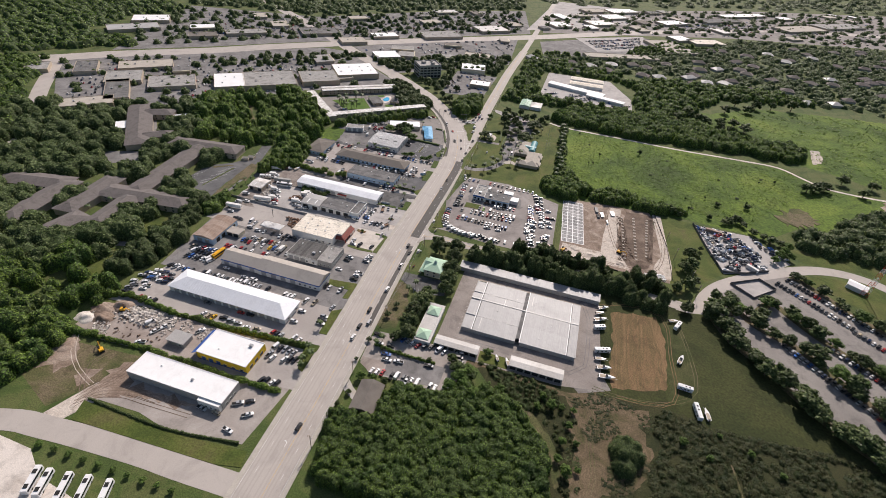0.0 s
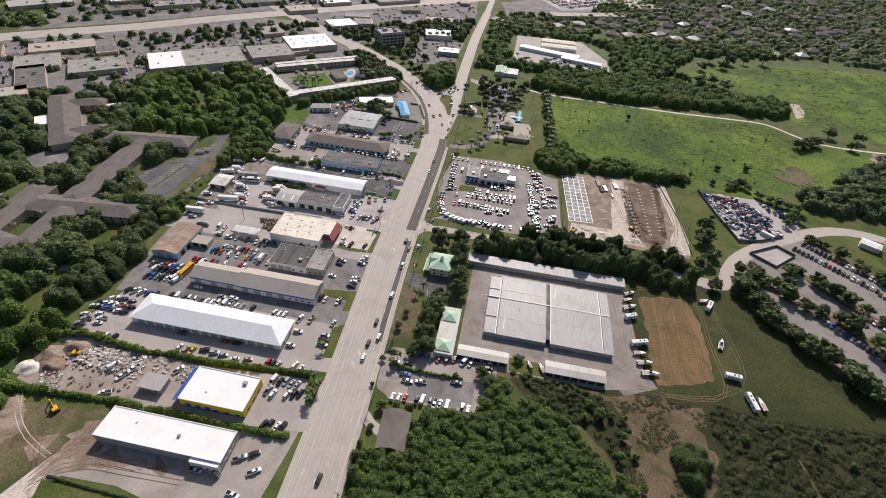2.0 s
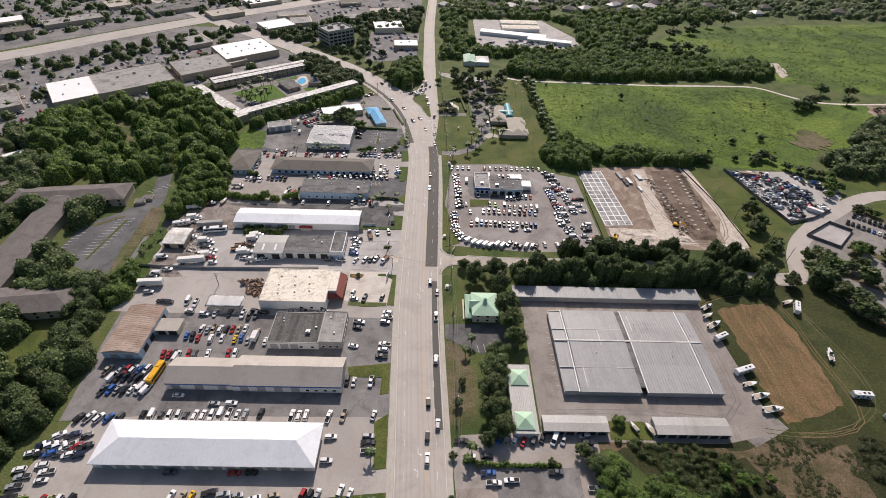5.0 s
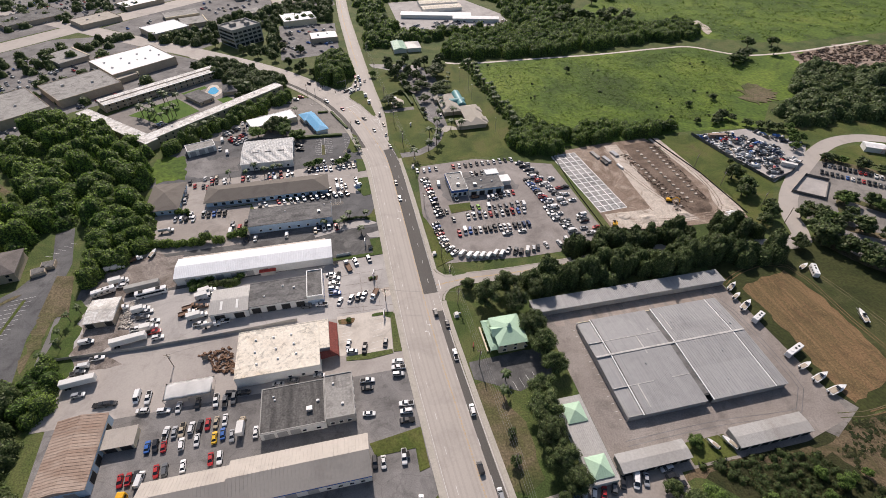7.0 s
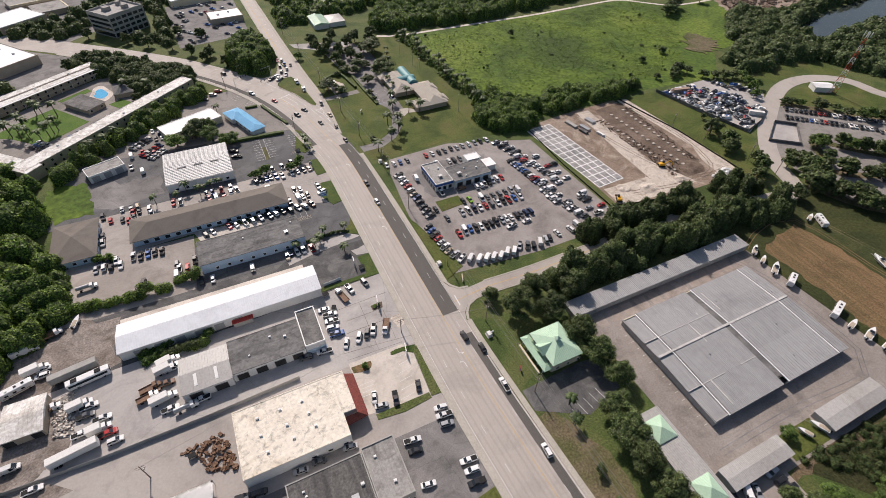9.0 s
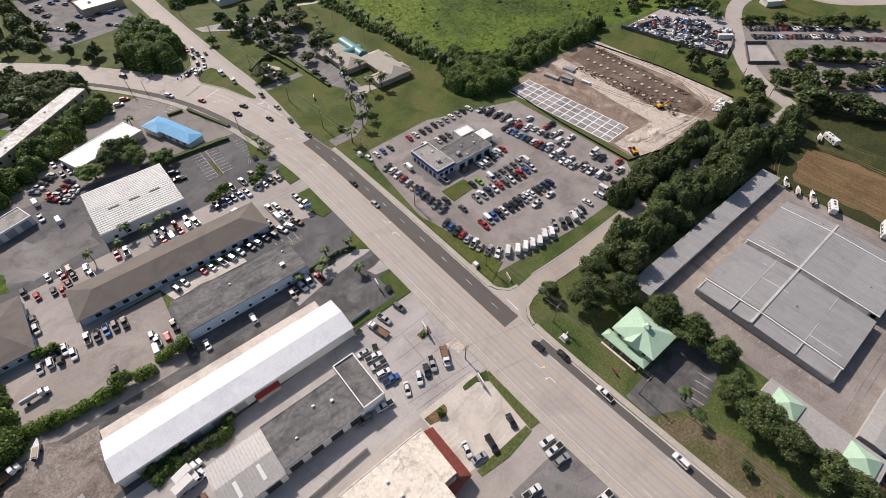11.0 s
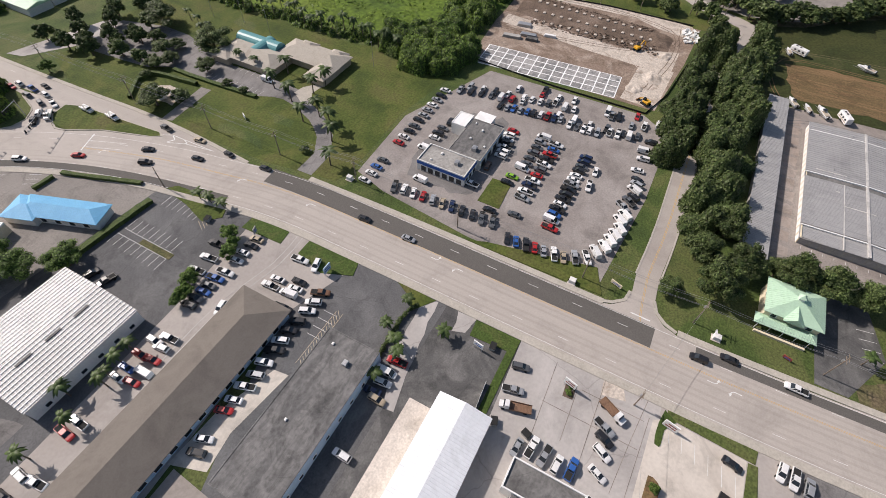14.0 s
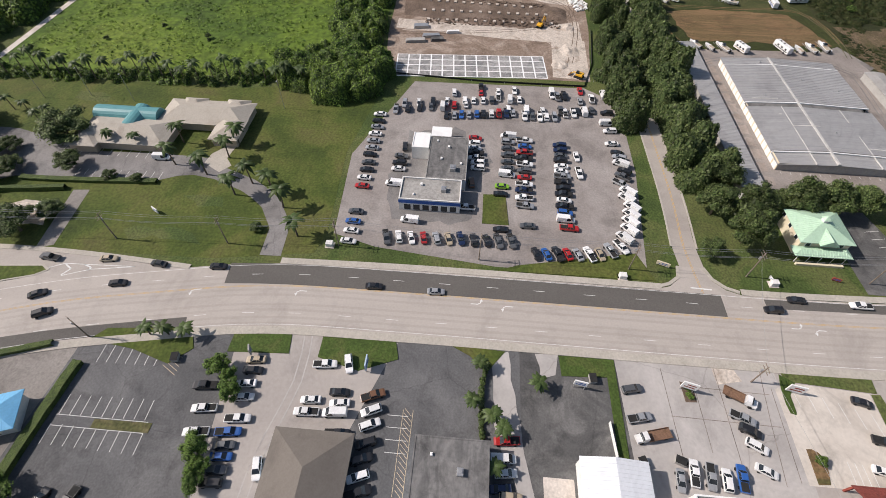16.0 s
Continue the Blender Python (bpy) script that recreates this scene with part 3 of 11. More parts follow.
WESTSIDE = [(-405, 170), (-440, 245), (-500, 315), (-560, 378), (-607, 432), (-645, 475)]
TRACK = [(49, 256), (60, 261), (78, 264), (88, 260), (91, 250), (91, 225), (92.5, 208), (92.5, 199), (90, 192), (84, 187.8), (74, 185.6), (60, 185)]
curve_area("road_main", "worn pale grey five-lane road", MAIN, -10, 10, 0.10, "road", "road")
curve_area("road_branch", "worn grey side highway", BRANCH, -4.7, 4.7, 0.095, "road_wear", "road")
curve_area("road_side", "short grey side road under the oaks", SIDE, -3.4, 3.4, 0.09, "road_wear", "road")
curve_area("road_loop", "curving pale grey service road", LOOP, -5.0, 5.0, 0.085, "road", "road")
curve_area("road_south", "pale grey cross street", SOUTH, -5.5, 5.5, 0.085, "road", "road")
curve_area("road_cross", "distant wide grey cross highway", CROSS, -14, 14, 0.088, "road", "road")
curve_area("road_west", "distant curving pale residential road", WESTSIDE, -8, 8, 0.08, "road", "road")
curve_area("median", "grassy median of the residential road", [(-446, 272), (-470, 295.7), (-501, 325), (-537, 357)], -1.6, 1.6, 0.2, "worn_grass", "island")
curve_area("road_apartments", "grey asphalt drive beside the apartments", [(-256, 322), (-252.8, 312), (-251, 290), (-250.7, 276), (-250, 262)], -1.9, 1.9, 0.07, "asphalt", "road")
curve_area("footpath", "pale winding footpath through the meadow", [(-20, 556), (0, 550), (64, 549), (126, 548), (187, 551), (225, 550), (247, 531), (267, 518), (320, 517), (420, 530)], -1.5, 1.5, 0.06, "concrete", "path")
curve_area("field_track", "pale wheel track round the dry field", TRACK, -1.0, -0.6, 0.06, "dry", "track")
curve_area("field_track", "pale wheel track round the dry field", TRACK, 0.6, 1.0, 0.06, "dry", "track")
curve_area("school_drive", "curving grey drive of the school", [(-84, 404), (-73, 404.5), (-64, 410), (-56.5, 420), (-52, 431), (-50, 442)], -3, 3, 0.065, "asphalt", "road")
# dark resurfaced lanes
curve_area("dark_lanes", "dark resurfaced asphalt lanes", [(-95.5, 279.5), (-95.6, 360), (-96, 395), (-97.2, 413)], 2.7, 9.6, 0.104, "road_dark", "road")
curve_area("dark_lane", "dark resurfaced asphalt outer lane", [(-92.2, 184.4), (-93.8, 215), (-95.5, 268)], 6.3, 9.2, 0.104, "road_dark", "road")
curve_area("dark_lane", "dark resurfaced asphalt outer lane", [(-99.5, 420), (-107, 455), (-116, 482), (-129, 508), (-150, 538), (-181, 572)], -9.6, -6.2, 0.104, "road_dark", "road")
for off in (-8.2, -4.2, 0.4, 4.4):
    for d in (-0.85, 0.85):
        curve_area("wheel_path", "darker wheel worn path along a lane", MAIN[1:17], off + d - 0.35, off + d + 0.35, 0.1015, "road_wear", "road")
for off in (-3.0, 2.6):
    curve_area("wheel_path", "darker wheel worn path along a lane", BRANCH[3:10], off - 0.9, off + 0.9, 0.0965, "road_wear", "road")
# sidewalks with kerbs
for lo, hi in ((-12.2, -10.0), (10.0, 12.0)):
    for run in ((MAIN[1:6] + [(-95.5, 260), (-95.5, 274)], [(-95.55, 295)] + MAIN[7:9]) if hi > 0 else (MAIN[1:16],)):
        curve_area("sidewalk", "pale concrete sidewalk with kerb", run, lo, hi, 0.22, "sidewalk", "sidewalk")
area("road_mouth", "flared mouth of the side road", [(-85.7, 273), (-84.2, 277.5), (-81.5, 280.5), (-77, 281.8), (-77, 288.6), (-81.5, 289.6), (-84.2, 292.5), (-85.7, 297)], 0.098, "road", "road")
area("road_junction", "worn pale grey road junction at the fork", [(-97.6, 456), (-96.8, 464.8), (-103.2, 483.5), (-110.2, 495.9), (-111.4, 500.6), (-109.9, 504.6), (-106, 509.8), (-98, 511.2), (-99, 516), (-101.5, 531), (-102.5, 545), (-103.6, 531), (-107, 520), (-108.4, 517.7), (-112.8, 514.5), (-118.4, 515), (-123.3, 519), (-128.3, 525.4), (-133.5, 518), (-122, 494), (-112, 471)], 0.106, "road", "road")
area("island_kerb", "pale concrete kerb round the grass island", [(-109.8, 504.4), (-105.9, 509.6), (-99.1, 510.8), (-96.6, 504.1), (-94.8, 483.8), (-93.0, 464.6), (-94.5, 462.2), (-96.8, 465.2), (-103.0, 483.7), (-110.0, 496.0), (-111.3, 500.6)], 0.18, "sidewalk", "kerb")
curve_area("kerb", "pale concrete kerb below the tree clump", [(-103.9, 531), (-107.3, 520), (-108.8, 518), (-113, 514.9), (-118.4, 515.4), (-123.3, 519.3), (-128.5, 525.8)], -0.2, 0.2, 0.2, "sidewalk", "kerb")
for y0, y1, c in ((274.0, 281.9, 1), (296.0, 288.9, -1)):
    curve_area("kerb", "rounded concrete kerb at the side road", [(-84.6, y0), (-83.4, y0 + 3.4 * c), (-80.8, y0 + 6.4 * c), (-77, y1)], -0.5, 0.5, 0.2, "sidewalk", "kerb")
for lo, hi in ((-6.2, -4.7), (4.7, 6.3)):
    curve_area("sidewalk", "pale concrete sidewalk with kerb", [(-96.2, 536)] + BRANCH[5:9] if hi < 0 else BRANCH[1:9], lo, hi, 0.2, "sidewalk", "sidewalk")
for lo, hi in ((-3.9, -3.4), (3.4, 3.9)):
    curve_area("kerb", "pale concrete kerb of the side road", SIDE[1:], lo, hi, 0.2, "sidewalk", "kerb")


def along(pts, off, start, end):
    """Points, headings of a line at an offset, between two distances along it."""
    line = smooth_line(pts, 2.0)
    d, out = 0.0, []
    for a, b in zip(line, line[1:]):
        seg = b - a
        if start <= d <= end:
            n = Vector((seg.y, -seg.x)).normalized()
            out.append((a + n * off, math.degrees(math.atan2(seg.y, seg.x)), d))
        d += seg.length
    return out


def dashes(bm, pts, off, start, end, period=12.19, length=3.05, width=0.13, z=0.11):
    last = -1e9
    for p, deg, d in along(pts, off, start, end):
        if d - last >= period:
            obox(bm, p.x, p.y, z - 0.02, z, length, width, deg)
            last = d


def lane_paint():
    bm = bmesh.new()
    for off in (-6.0, 6.3):
        dashes(bm, MAIN, off, 300, 1400)
    for off in (-9.4, 9.5):
        ribbon(bm, MAIN[1:16], off - 0.06, off + 0.06, 0.09, 0.11)
    dashes(bm, BRANCH, 1.5, 150, 900)
    for x, y, l, w, dg in ((-84.3, 284.2, 5.6, 0.4, 88),):
        obox(bm, x, y, 0.09, 0.112, l, w, dg)
    for a, b, w in (((-93.9, 463.0), (-92.1, 459.3), 0.2), ((-92.1, 459.3), (-91.4, 439.6), 0.2), ((-96.2, 458.1), (-93.4, 451.3), 0.2), ((-93.4, 451.3), (-91.4, 439.6), 0.2), ((-92.4, 458.9), (-93.7, 456.7), 0.4), ((-93.7, 456.7), (-95.9, 458.2), 0.4),
                    ((-91.9, 453.9), (-92.9, 451.3), 0.4), ((-92.9, 451.3), (-93.8, 452.0), 0.4), ((-106.0, 485.0), (-114.6, 481.2), 0.5), ((-112.4, 481.4), (-107.2, 468.6), 0.15), ((-109.3, 483.0), (-104.1, 470.1), 0.15)):
        ribbon(bm, [a, b], -w / 2, w / 2, 0.09, 0.113, False)
    tagged(part("lane_markings", bm, "paint_white"), "white lane dashes and edge lines", "road markings", kind="stuff")
    bm = bmesh.new()
    for off in (2.3, 2.6):
        ribbon(bm, MAIN[1:12], off - 0.045, off + 0.045, 0.09, 0.111)
    ribbon(bm, SIDE[:5], -0.25, -0.12, 0.085, 0.1), ribbon(bm, SIDE[:5], 0.12, 0.25, 0.085, 0.1)
    for off in (-1.75, -1.4):
        ribbon(bm, BRANCH[5:9], off - 0.08, off + 0.08, 0.085, 0.105)
    tagged(part("centre_lines", bm, "paint_yellow"), "yellow centre lines", "road markings", kind="stuff")


lane_paint()


def wheel_tracks(label, pts, material, z, gauge=0.95, width=0.32):
    """A pair of tyre marks along a curve."""
    bm = bmesh.new()
    for s in (-gauge, gauge):
        ribbon(bm, pts, s - width / 2, s + width / 2, z - 0.05, z)
    tagged(part("tyre_track", bm, material), label, "tyre marks", kind="structure")


for label, pts, m, z in (
        ("pale tyre tracks across the building site", [(20, 312), (45, 316), (56, 332), (58, 360), (52, 385)], "pale_dirt", 0.09),
        ("dark tyre tracks on the building site", [(90, 385), (94, 350), (92, 325), (84, 308), (60, 305), (30, 310)], "dark_dirt", 0.092),
        ("dark tyre tracks on the building site", [(48, 386), (53, 350), (60, 322), (74, 306), (92, 306)], "dark_dirt", 0.094),
        ("churned tyre tracks in the yard entrance", [(-194, 86), (-191, 97), (-187, 104), (-184.5, 112)], "dark_dirt", 0.092),
        ("churned tyre tracks in the yard entrance", [(-195, 88), (-188, 96.5), (-177, 101), (-160, 101.5)], "dark_dirt", 0.094),
        ("churned tyre tracks in the yard entrance", [(-196, 90), (-193, 99), (-189, 108), (-188, 118)], "dark_dirt", 0.096),
        ("churned tyre tracks in the yard entrance", [(-192, 91), (-181, 98), (-165, 99), (-140, 100)], "dark_dirt", 0.098),
        ("churned tyre tracks in the yard entrance", [(-197, 94), (-203, 101), (-207, 109), (-205, 116)], "dark_dirt", 0.1),
        ("pale tyre tracks in the grassy yard", [(-196, 99), (-210, 104), (-222, 112), (-230, 122)], "pale_dirt", 0.09),
        ("dark tyre marks on the storage yard", [(36, 254), (42, 240), (42, 200), (34, 192), (0, 194), (-36, 194)], "asphalt", 0.08),
        ("dark tyre marks on the store lot", [(-108, 386.5), (-120, 386), (-140, 390), (-165, 390)], "concrete_grey", 0.083),
        ("worn tracks in the scrub", [(40, 181), (47, 170), (48, 150), (50, 134), (46, 118)], "worn_grass", 0.05),
        ("pale tracks round the dry field", [(96, 262), (101, 240), (104, 215), (103, 205), (98, 197), (85.3, 189.5), (70.8, 186), (57, 185.5), (47, 187)], "worn_grass", 0.056)):
    wheel_tracks(label, pts, m, z)


def turn_arrow(x, y, deg):
    """A painted left-turn arrow: curved shaft and head."""
    bm = bmesh.new()
    ribbon(bm, [(-1.6, 0), (0.2, 0), (0.9, 0.35), (1.2, 1.0)], -0.12, 0.12, -0.01, 0.0)
    prism(bm, [(0.75, 0.85), (1.65, 0.95), (1.15, 1.75)], -0.01, 0.0)
    ob = part("turn_arrow", bm, "paint_white")
    ob.matrix_world = pose(x, y, 0.113, 0, 0, deg)
    return tagged(ob, "white painted turn arrow on the road", "road marking", "turn arrows")


for x, y, dg in ((-94.8, 262.5, 270), (-94.8, 257, 90), (-94.9, 345, 270), (-94.9, 337, 90), (-95.0, 392, 90), (-92.5, 176, 270), (-92.2, 168, 90), (-89.8, 111, 270), (-89.4, 103, 90), (-110.6, 473.8, 110), (-128.6, 511.1, 302), (-97.2, 420.1, 100)):
    turn_arrow(x, y, dg)

# ---- lots on the built-up side ----
LOTS = [
    ("bare sandy lot of the white warehouse", [(-196, 97), (-190, 93), (-163, 94), (-146, 91), (-108, 96), (-104, 130), (-128, 126), (-184, 121), (-190, 108)], "yard_pale"),
    ("grassy yard with tyre tracks", [(-232, 92), (-230, 117), (-186, 121), (-190, 108), (-196, 97), (-205, 82)], "worn_grass"),
    ("dirt drive off the cross street", [(-203, 79), (-193, 78), (-186, 92), (-190, 106), (-196, 97)], "pale_dirt"),
    ("grey yard of broken concrete", [(-237, 127), (-236, 138), (-226, 149), (-180, 152), (-162, 152), (-160, 127), (-215, 123)], "yard_brown"),
    ("grey lot of the yellow store", [(-162, 152), (-100.5, 156), (-101, 130), (-128, 127.5), (-160, 127)], "lot_warm"),
    ("warm concrete lot of the long workshop", [(-238, 149), (-226, 193), (-104.5, 192), (-103, 161), (-165, 155)], "lot_warm"),
    ("dark asphalt yard of the blue trimmed warehouse", [(-233, 186), (-236, 218), (-105, 217), (-104.5, 190), (-200, 189)], "asphalt"),
    ("grey asphalt car yard", [(-236, 216), (-238, 246), (-107, 244), (-105, 216)], "asphalt"),
    ("big pale concrete yard", [(-243, 243), (-246, 277), (-107.5, 275), (-107.4, 242)], "lot_warm"),
    ("stained concrete yard of the workshops", [(-246, 275), (-250, 305), (-107.5, 311), (-107.5, 273)], "concrete_grey"),
    ("asphalt drive of the long white store", [(-248, 303), (-248, 336), (-107.5, 336), (-107.5, 309)], "asphalt_black"),
    ("black sealed asphalt lot", [(-180, 334), (-180, 358), (-135, 373), (-107.5, 366), (-107.5, 334)], "asphalt_dark"),
    ("sandy pale yard behind the stores", [(-250, 334), (-246, 368), (-176, 368), (-178, 334)], "yard_pale"),
    ("pale concrete lot of the brown roofed store", [(-232, 366), (-232, 398), (-107.8, 404), (-108, 364), (-131, 372)], "lot_warm"),
    ("grey asphalt lot of the ribbed roof building", [(-236, 397), (-232, 450), (-110.5, 441), (-108, 404), (-140, 401)], "asphalt_dark"),
    ("grey lot of the blue roofed drive-in", [(-225, 448), (-165, 505), (-135, 505), (-116.5, 470), (-112, 440)], "yard"),
]
for k, (label, pts, m) in enumerate(LOTS):
    area("lot_%d" % (k + 1), label, pts, 0.05 + 0.004 * (k % 5), m, "parking lot")
EAST = [
    ("warm grey used car lot", [(-81.5, 298), (-82, 340), (-78, 375), (-74, 388), (-38, 390), (9, 374), (11, 306), (2, 294), (-38, 294)], "lot_dealer"),
    ("grey asphalt storage yard", [(-44, 258), (48, 258), (52, 186), (28, 181), (-44, 181)], "yard_storage"),
    ("pale lot beside the canopies", [(-79.7, 177), (-76, 183), (-30, 185.5), (-22.5, 182), (-23.5, 156), (-39, 154.5), (-70.4, 153.4), (-78.3, 159.6)], "yard_pale"),
    ("dark asphalt lot of the green roofed office", [(-82, 239), (-58, 240), (-50, 239), (-50, 226), (-66, 222), (-82, 231)], "asphalt_black"),
    ("pale concrete apron beside the yard", [(30, 190), (52, 197), (57, 188), (40, 180)], "yard"),
    ("grey parking drive of the school", [(-52, 431), (-45, 437), (-44.2, 455), (-45.5, 481), (-40.3, 495), (-36, 510), (-35.6, 526), (-43, 551), (-68, 542), (-66, 517), (-64.4, 504.6), (-59.5, 496), (-58.6, 478), (-57.5, 450), (-54.5, 444)], "asphalt"),
    ("pale drive north of the school", [(-88, 566), (-69, 561), (-44, 554), (-47, 545), (-66, 544), (-86, 558)], "concrete_grey"),
    ("short grey drive of the pump house", [(-87.5, 471), (-64, 473.6), (-63.5, 468.6), (-86, 466.5)], "yard"),
    ("grey asphalt car park under the trees", [(137, 321), (160, 333), (176, 341), (184, 341), (210, 320), (240, 291), (275, 250), (290, 200), (250, 165), (215, 176), (190, 190), (172, 204), (150, 228), (130, 255), (124, 280)], "yard"),
    ("grey salvage yard ground", [(121, 389), (166, 390), (190, 360), (172, 342), (136, 326)], "concrete_grey"),
    ("pale pad of the fenced depot yard", [(138.5, 315), (160.5, 328.5), (170, 320), (152, 304)], "concrete_grey"),
    ("concrete bus yard", [(-260, 66), (-192, 64), (-178, 56), (-130, 50), (-130, 0), (-260, 0)], "concrete"),
]
for k, (label, pts, m) in enumerate(EAST):
    area("lot_%d" % (k + len(LOTS) + 1), label, pts, 0.05 + 0.004 * (k % 4), m, "parking lot")

LAWNS = [
    [(-108, 382.8), (-107.8, 364.5), (-112.4, 363.3), (-116.2, 372.4), (-113.6, 382.8)], [(-108.6, 405), (-108, 390.7), (-113.3, 390), (-114.1, 405.1)],
    [(-106.0, 271.8), (-107.6, 250.3), (-111.1, 250.6), (-109.7, 271.1)], [(-111.4, 252.1), (-111.3, 250.0), (-121.3, 249.1), (-130.5, 250.2), (-130.5, 252.2)], [(-107.9, 324.5), (-113.2, 324.1), (-112.6, 313.3), (-133, 313.2), (-133, 311), (-107.9, 311.2)],
    [(-125, 213.6), (-106.2, 216), (-105.8, 201), (-109.5, 200.2), (-109.4, 208.6), (-123.4, 208.5)], [(-110.4, 187.8), (-105, 191.6), (-104, 169.5), (-108.6, 168.9)],
    [(-111.6, 158.8), (-104, 160.5), (-103.5, 141.5), (-106.8, 142.5)], [(-66, 344.5), (-53.5, 344.5), (-53, 337.5), (-66, 336.5)],
    [(-191.5, 90.6), (-146, 89.7), (-103.5, 94), (-102, 86.5), (-114, 84), (-188.5, 80.7)], [(-81, 334), (-73.5, 300), (-82.8, 296), (-83.4, 340)],
    [(-109.2, 504.2), (-105.7, 509.0), (-99.6, 510.2), (-97.1, 504.0), (-95.3, 483.8), (-93.5, 465), (-94.7, 463.2), (-96.5, 465.6), (-102.6, 483.9), (-109.5, 496.2), (-110.6, 500.6)], [(-114, 342), (-108, 337.5), (-107.5, 351), (-110, 346)], [(-114, 440), (-110.5, 437), (-108.5, 416), (-114, 413.5), (-118.5, 418), (-115.5, 428)], [(-270, 163), (-259, 177), (-244, 162), (-259, 153)], [(-261, 302), (-262, 328), (-254, 326), (-248, 299)],
]
for k, pts in enumerate(LAWNS):
    area("lawn_%d" % (k + 1), "mown green grass verge", pts, 0.2, "turf" if k in (0, 1, 4) else "worn_grass" if k == 15 else "grass" if k in (2, 3) else "lawn", "lawn")
area("school_walk", "pale concrete walk to the school door", [(-37.1, 432.8), (-37.7, 430.4), (-44.4, 431.4), (-48, 428.6), (-51.5, 431.5), (-47.6, 438), (-42.9, 437.4)], 0.085, "sidewalk", "walk")
for pts in ([(-81.5, 426), (-78, 430), (-76.5, 440), (-78, 450), (-82, 447), (-80.5, 438)], [(-68, 425), (-63, 426), (-61, 434), (-63.5, 438), (-66, 434)], [(-19, 488), (-14, 490), (-12, 500), (-16, 502), (-18, 497)]):
    area("lawn_patch", "thin yellowish patch in the school lawn", pts, 0.052, "grass", "lawn", 0.8)
area("office_lawn", "worn yellowish grass between road and storage office", [(-82.4, 188), (-82.6, 229), (-77, 229.5), (-72, 221), (-69, 210), (-68, 196), (-70, 188), (-76, 185)], 0.035, "worn_grass", "lawn", 0.9)
area("pump_yard", "pale sandy yard of the pump house", [(-79, 474.5), (-70, 478), (-69.5, 486), (-74, 492), (-79.8, 488)], 0.06, "pale_dirt", "yard", 0.3)
area("lawn_school", "broad mown lawn of the school", [(-82, 392), (-86.5, 420), (-87.3, 460), (-87.2, 490), (-89.5, 520), (-80, 545), (-30, 552), (-3, 548), (-3, 500), (-3, 440), (8, 385), (-37, 392), (-74, 390)], 0.04, "lawn", "lawn")
area("courtyard_lawn", "green motel courtyard lawn", [(-272, 500), (-258, 513.5), (-242, 523.6), (-222, 497.7), (-245, 479), (-260, 493)], 0.11, "court_turf", "lawn")
area("worn_bays", "worn pale asphalt behind the ribbed roof building", [(-220.5, 432), (-205, 424), (-188, 423), (-186, 406), (-212, 402), (-219.7, 410)], 0.075, "asphalt", "parking lot", 1.2)
area("pale_bays", "sun bleached concrete between the stores", [(-173, 361), (-164, 362.4), (-146, 359.8), (-146.6, 364), (-162, 369), (-176, 370)], 0.078, "concrete_lot", "pavement")
area("grass_patch", "rough green grass patch beside the repair shop", [(-239, 433), (-220.5, 430.5), (-217, 403), (-232, 402), (-238, 412)], 0.13, "meadow", "lawn", 0.8)
area("courtyard_lawn", "green strip of lawn below the motel gallery", [(-241, 533), (-225, 544.8), (-222.3, 540.3), (-237, 528.7)], 0.11, "court_turf", "lawn")
area("courtyard_lawn", "small green lawn beside the motel pool", [(-212, 516), (-205, 521), (-199, 514), (-206, 508)], 0.11, "court_turf", "lawn")

curve_area("road_apartments", "narrow grey street between the apartment blocks", [(-434, 396), (-384, 347), (-354, 307), (-376, 279), (-387, 256)], -3, 3, 0.06, "asphalt", "road")
curve_area("road_apartments", "narrow grey street between the apartment blocks", [(-397, 407), (-360, 375), (-333, 331)], -3, 3, 0.062, "asphalt", "road")
area("lot_courtyard", "grey car park between the apartment blocks", [(-398, 288), (-353, 311), (-335, 298), (-378, 272)], 0.055, "asphalt", "parking lot")

area("concrete_strip", "pale concrete strip behind the long white store", [(-206, 323.2), (-136, 323.2), (-136, 329.6), (-206, 329.6)], 0.078, "concrete", "pavement")
area("dirt_corner", "stained dark brown dirt corner of the truck yard", [(-246, 322), (-240, 334), (-219, 334), (-206.4, 330), (-206.5, 308.2), (-226, 308.6), (-229.5, 304.4), (-222, 300.4), (-219.6, 279), (-234.5, 274.3), (-240.2, 276), (-240, 290), (-241, 304)], 0.076, "yard_dark", "ground", 1.2)
area("grass_strip", "rough green grass strip along the yard edge", [(-252, 314), (-241, 303.5), (-240.4, 291), (-240.8, 277), (-237.5, 269), (-240, 262), (-250, 262), (-251, 300)], 0.12, "turf", "lawn", 0.8)
area("oil_stain", "dark muddy stain across the yard", [(-238.5, 274.7), (-230, 274.2), (-222.7, 272.3), (-220.4, 267.8), (-224.2, 266.6), (-239, 269.9)], 0.087, "yard_dark", "ground", 0.8)


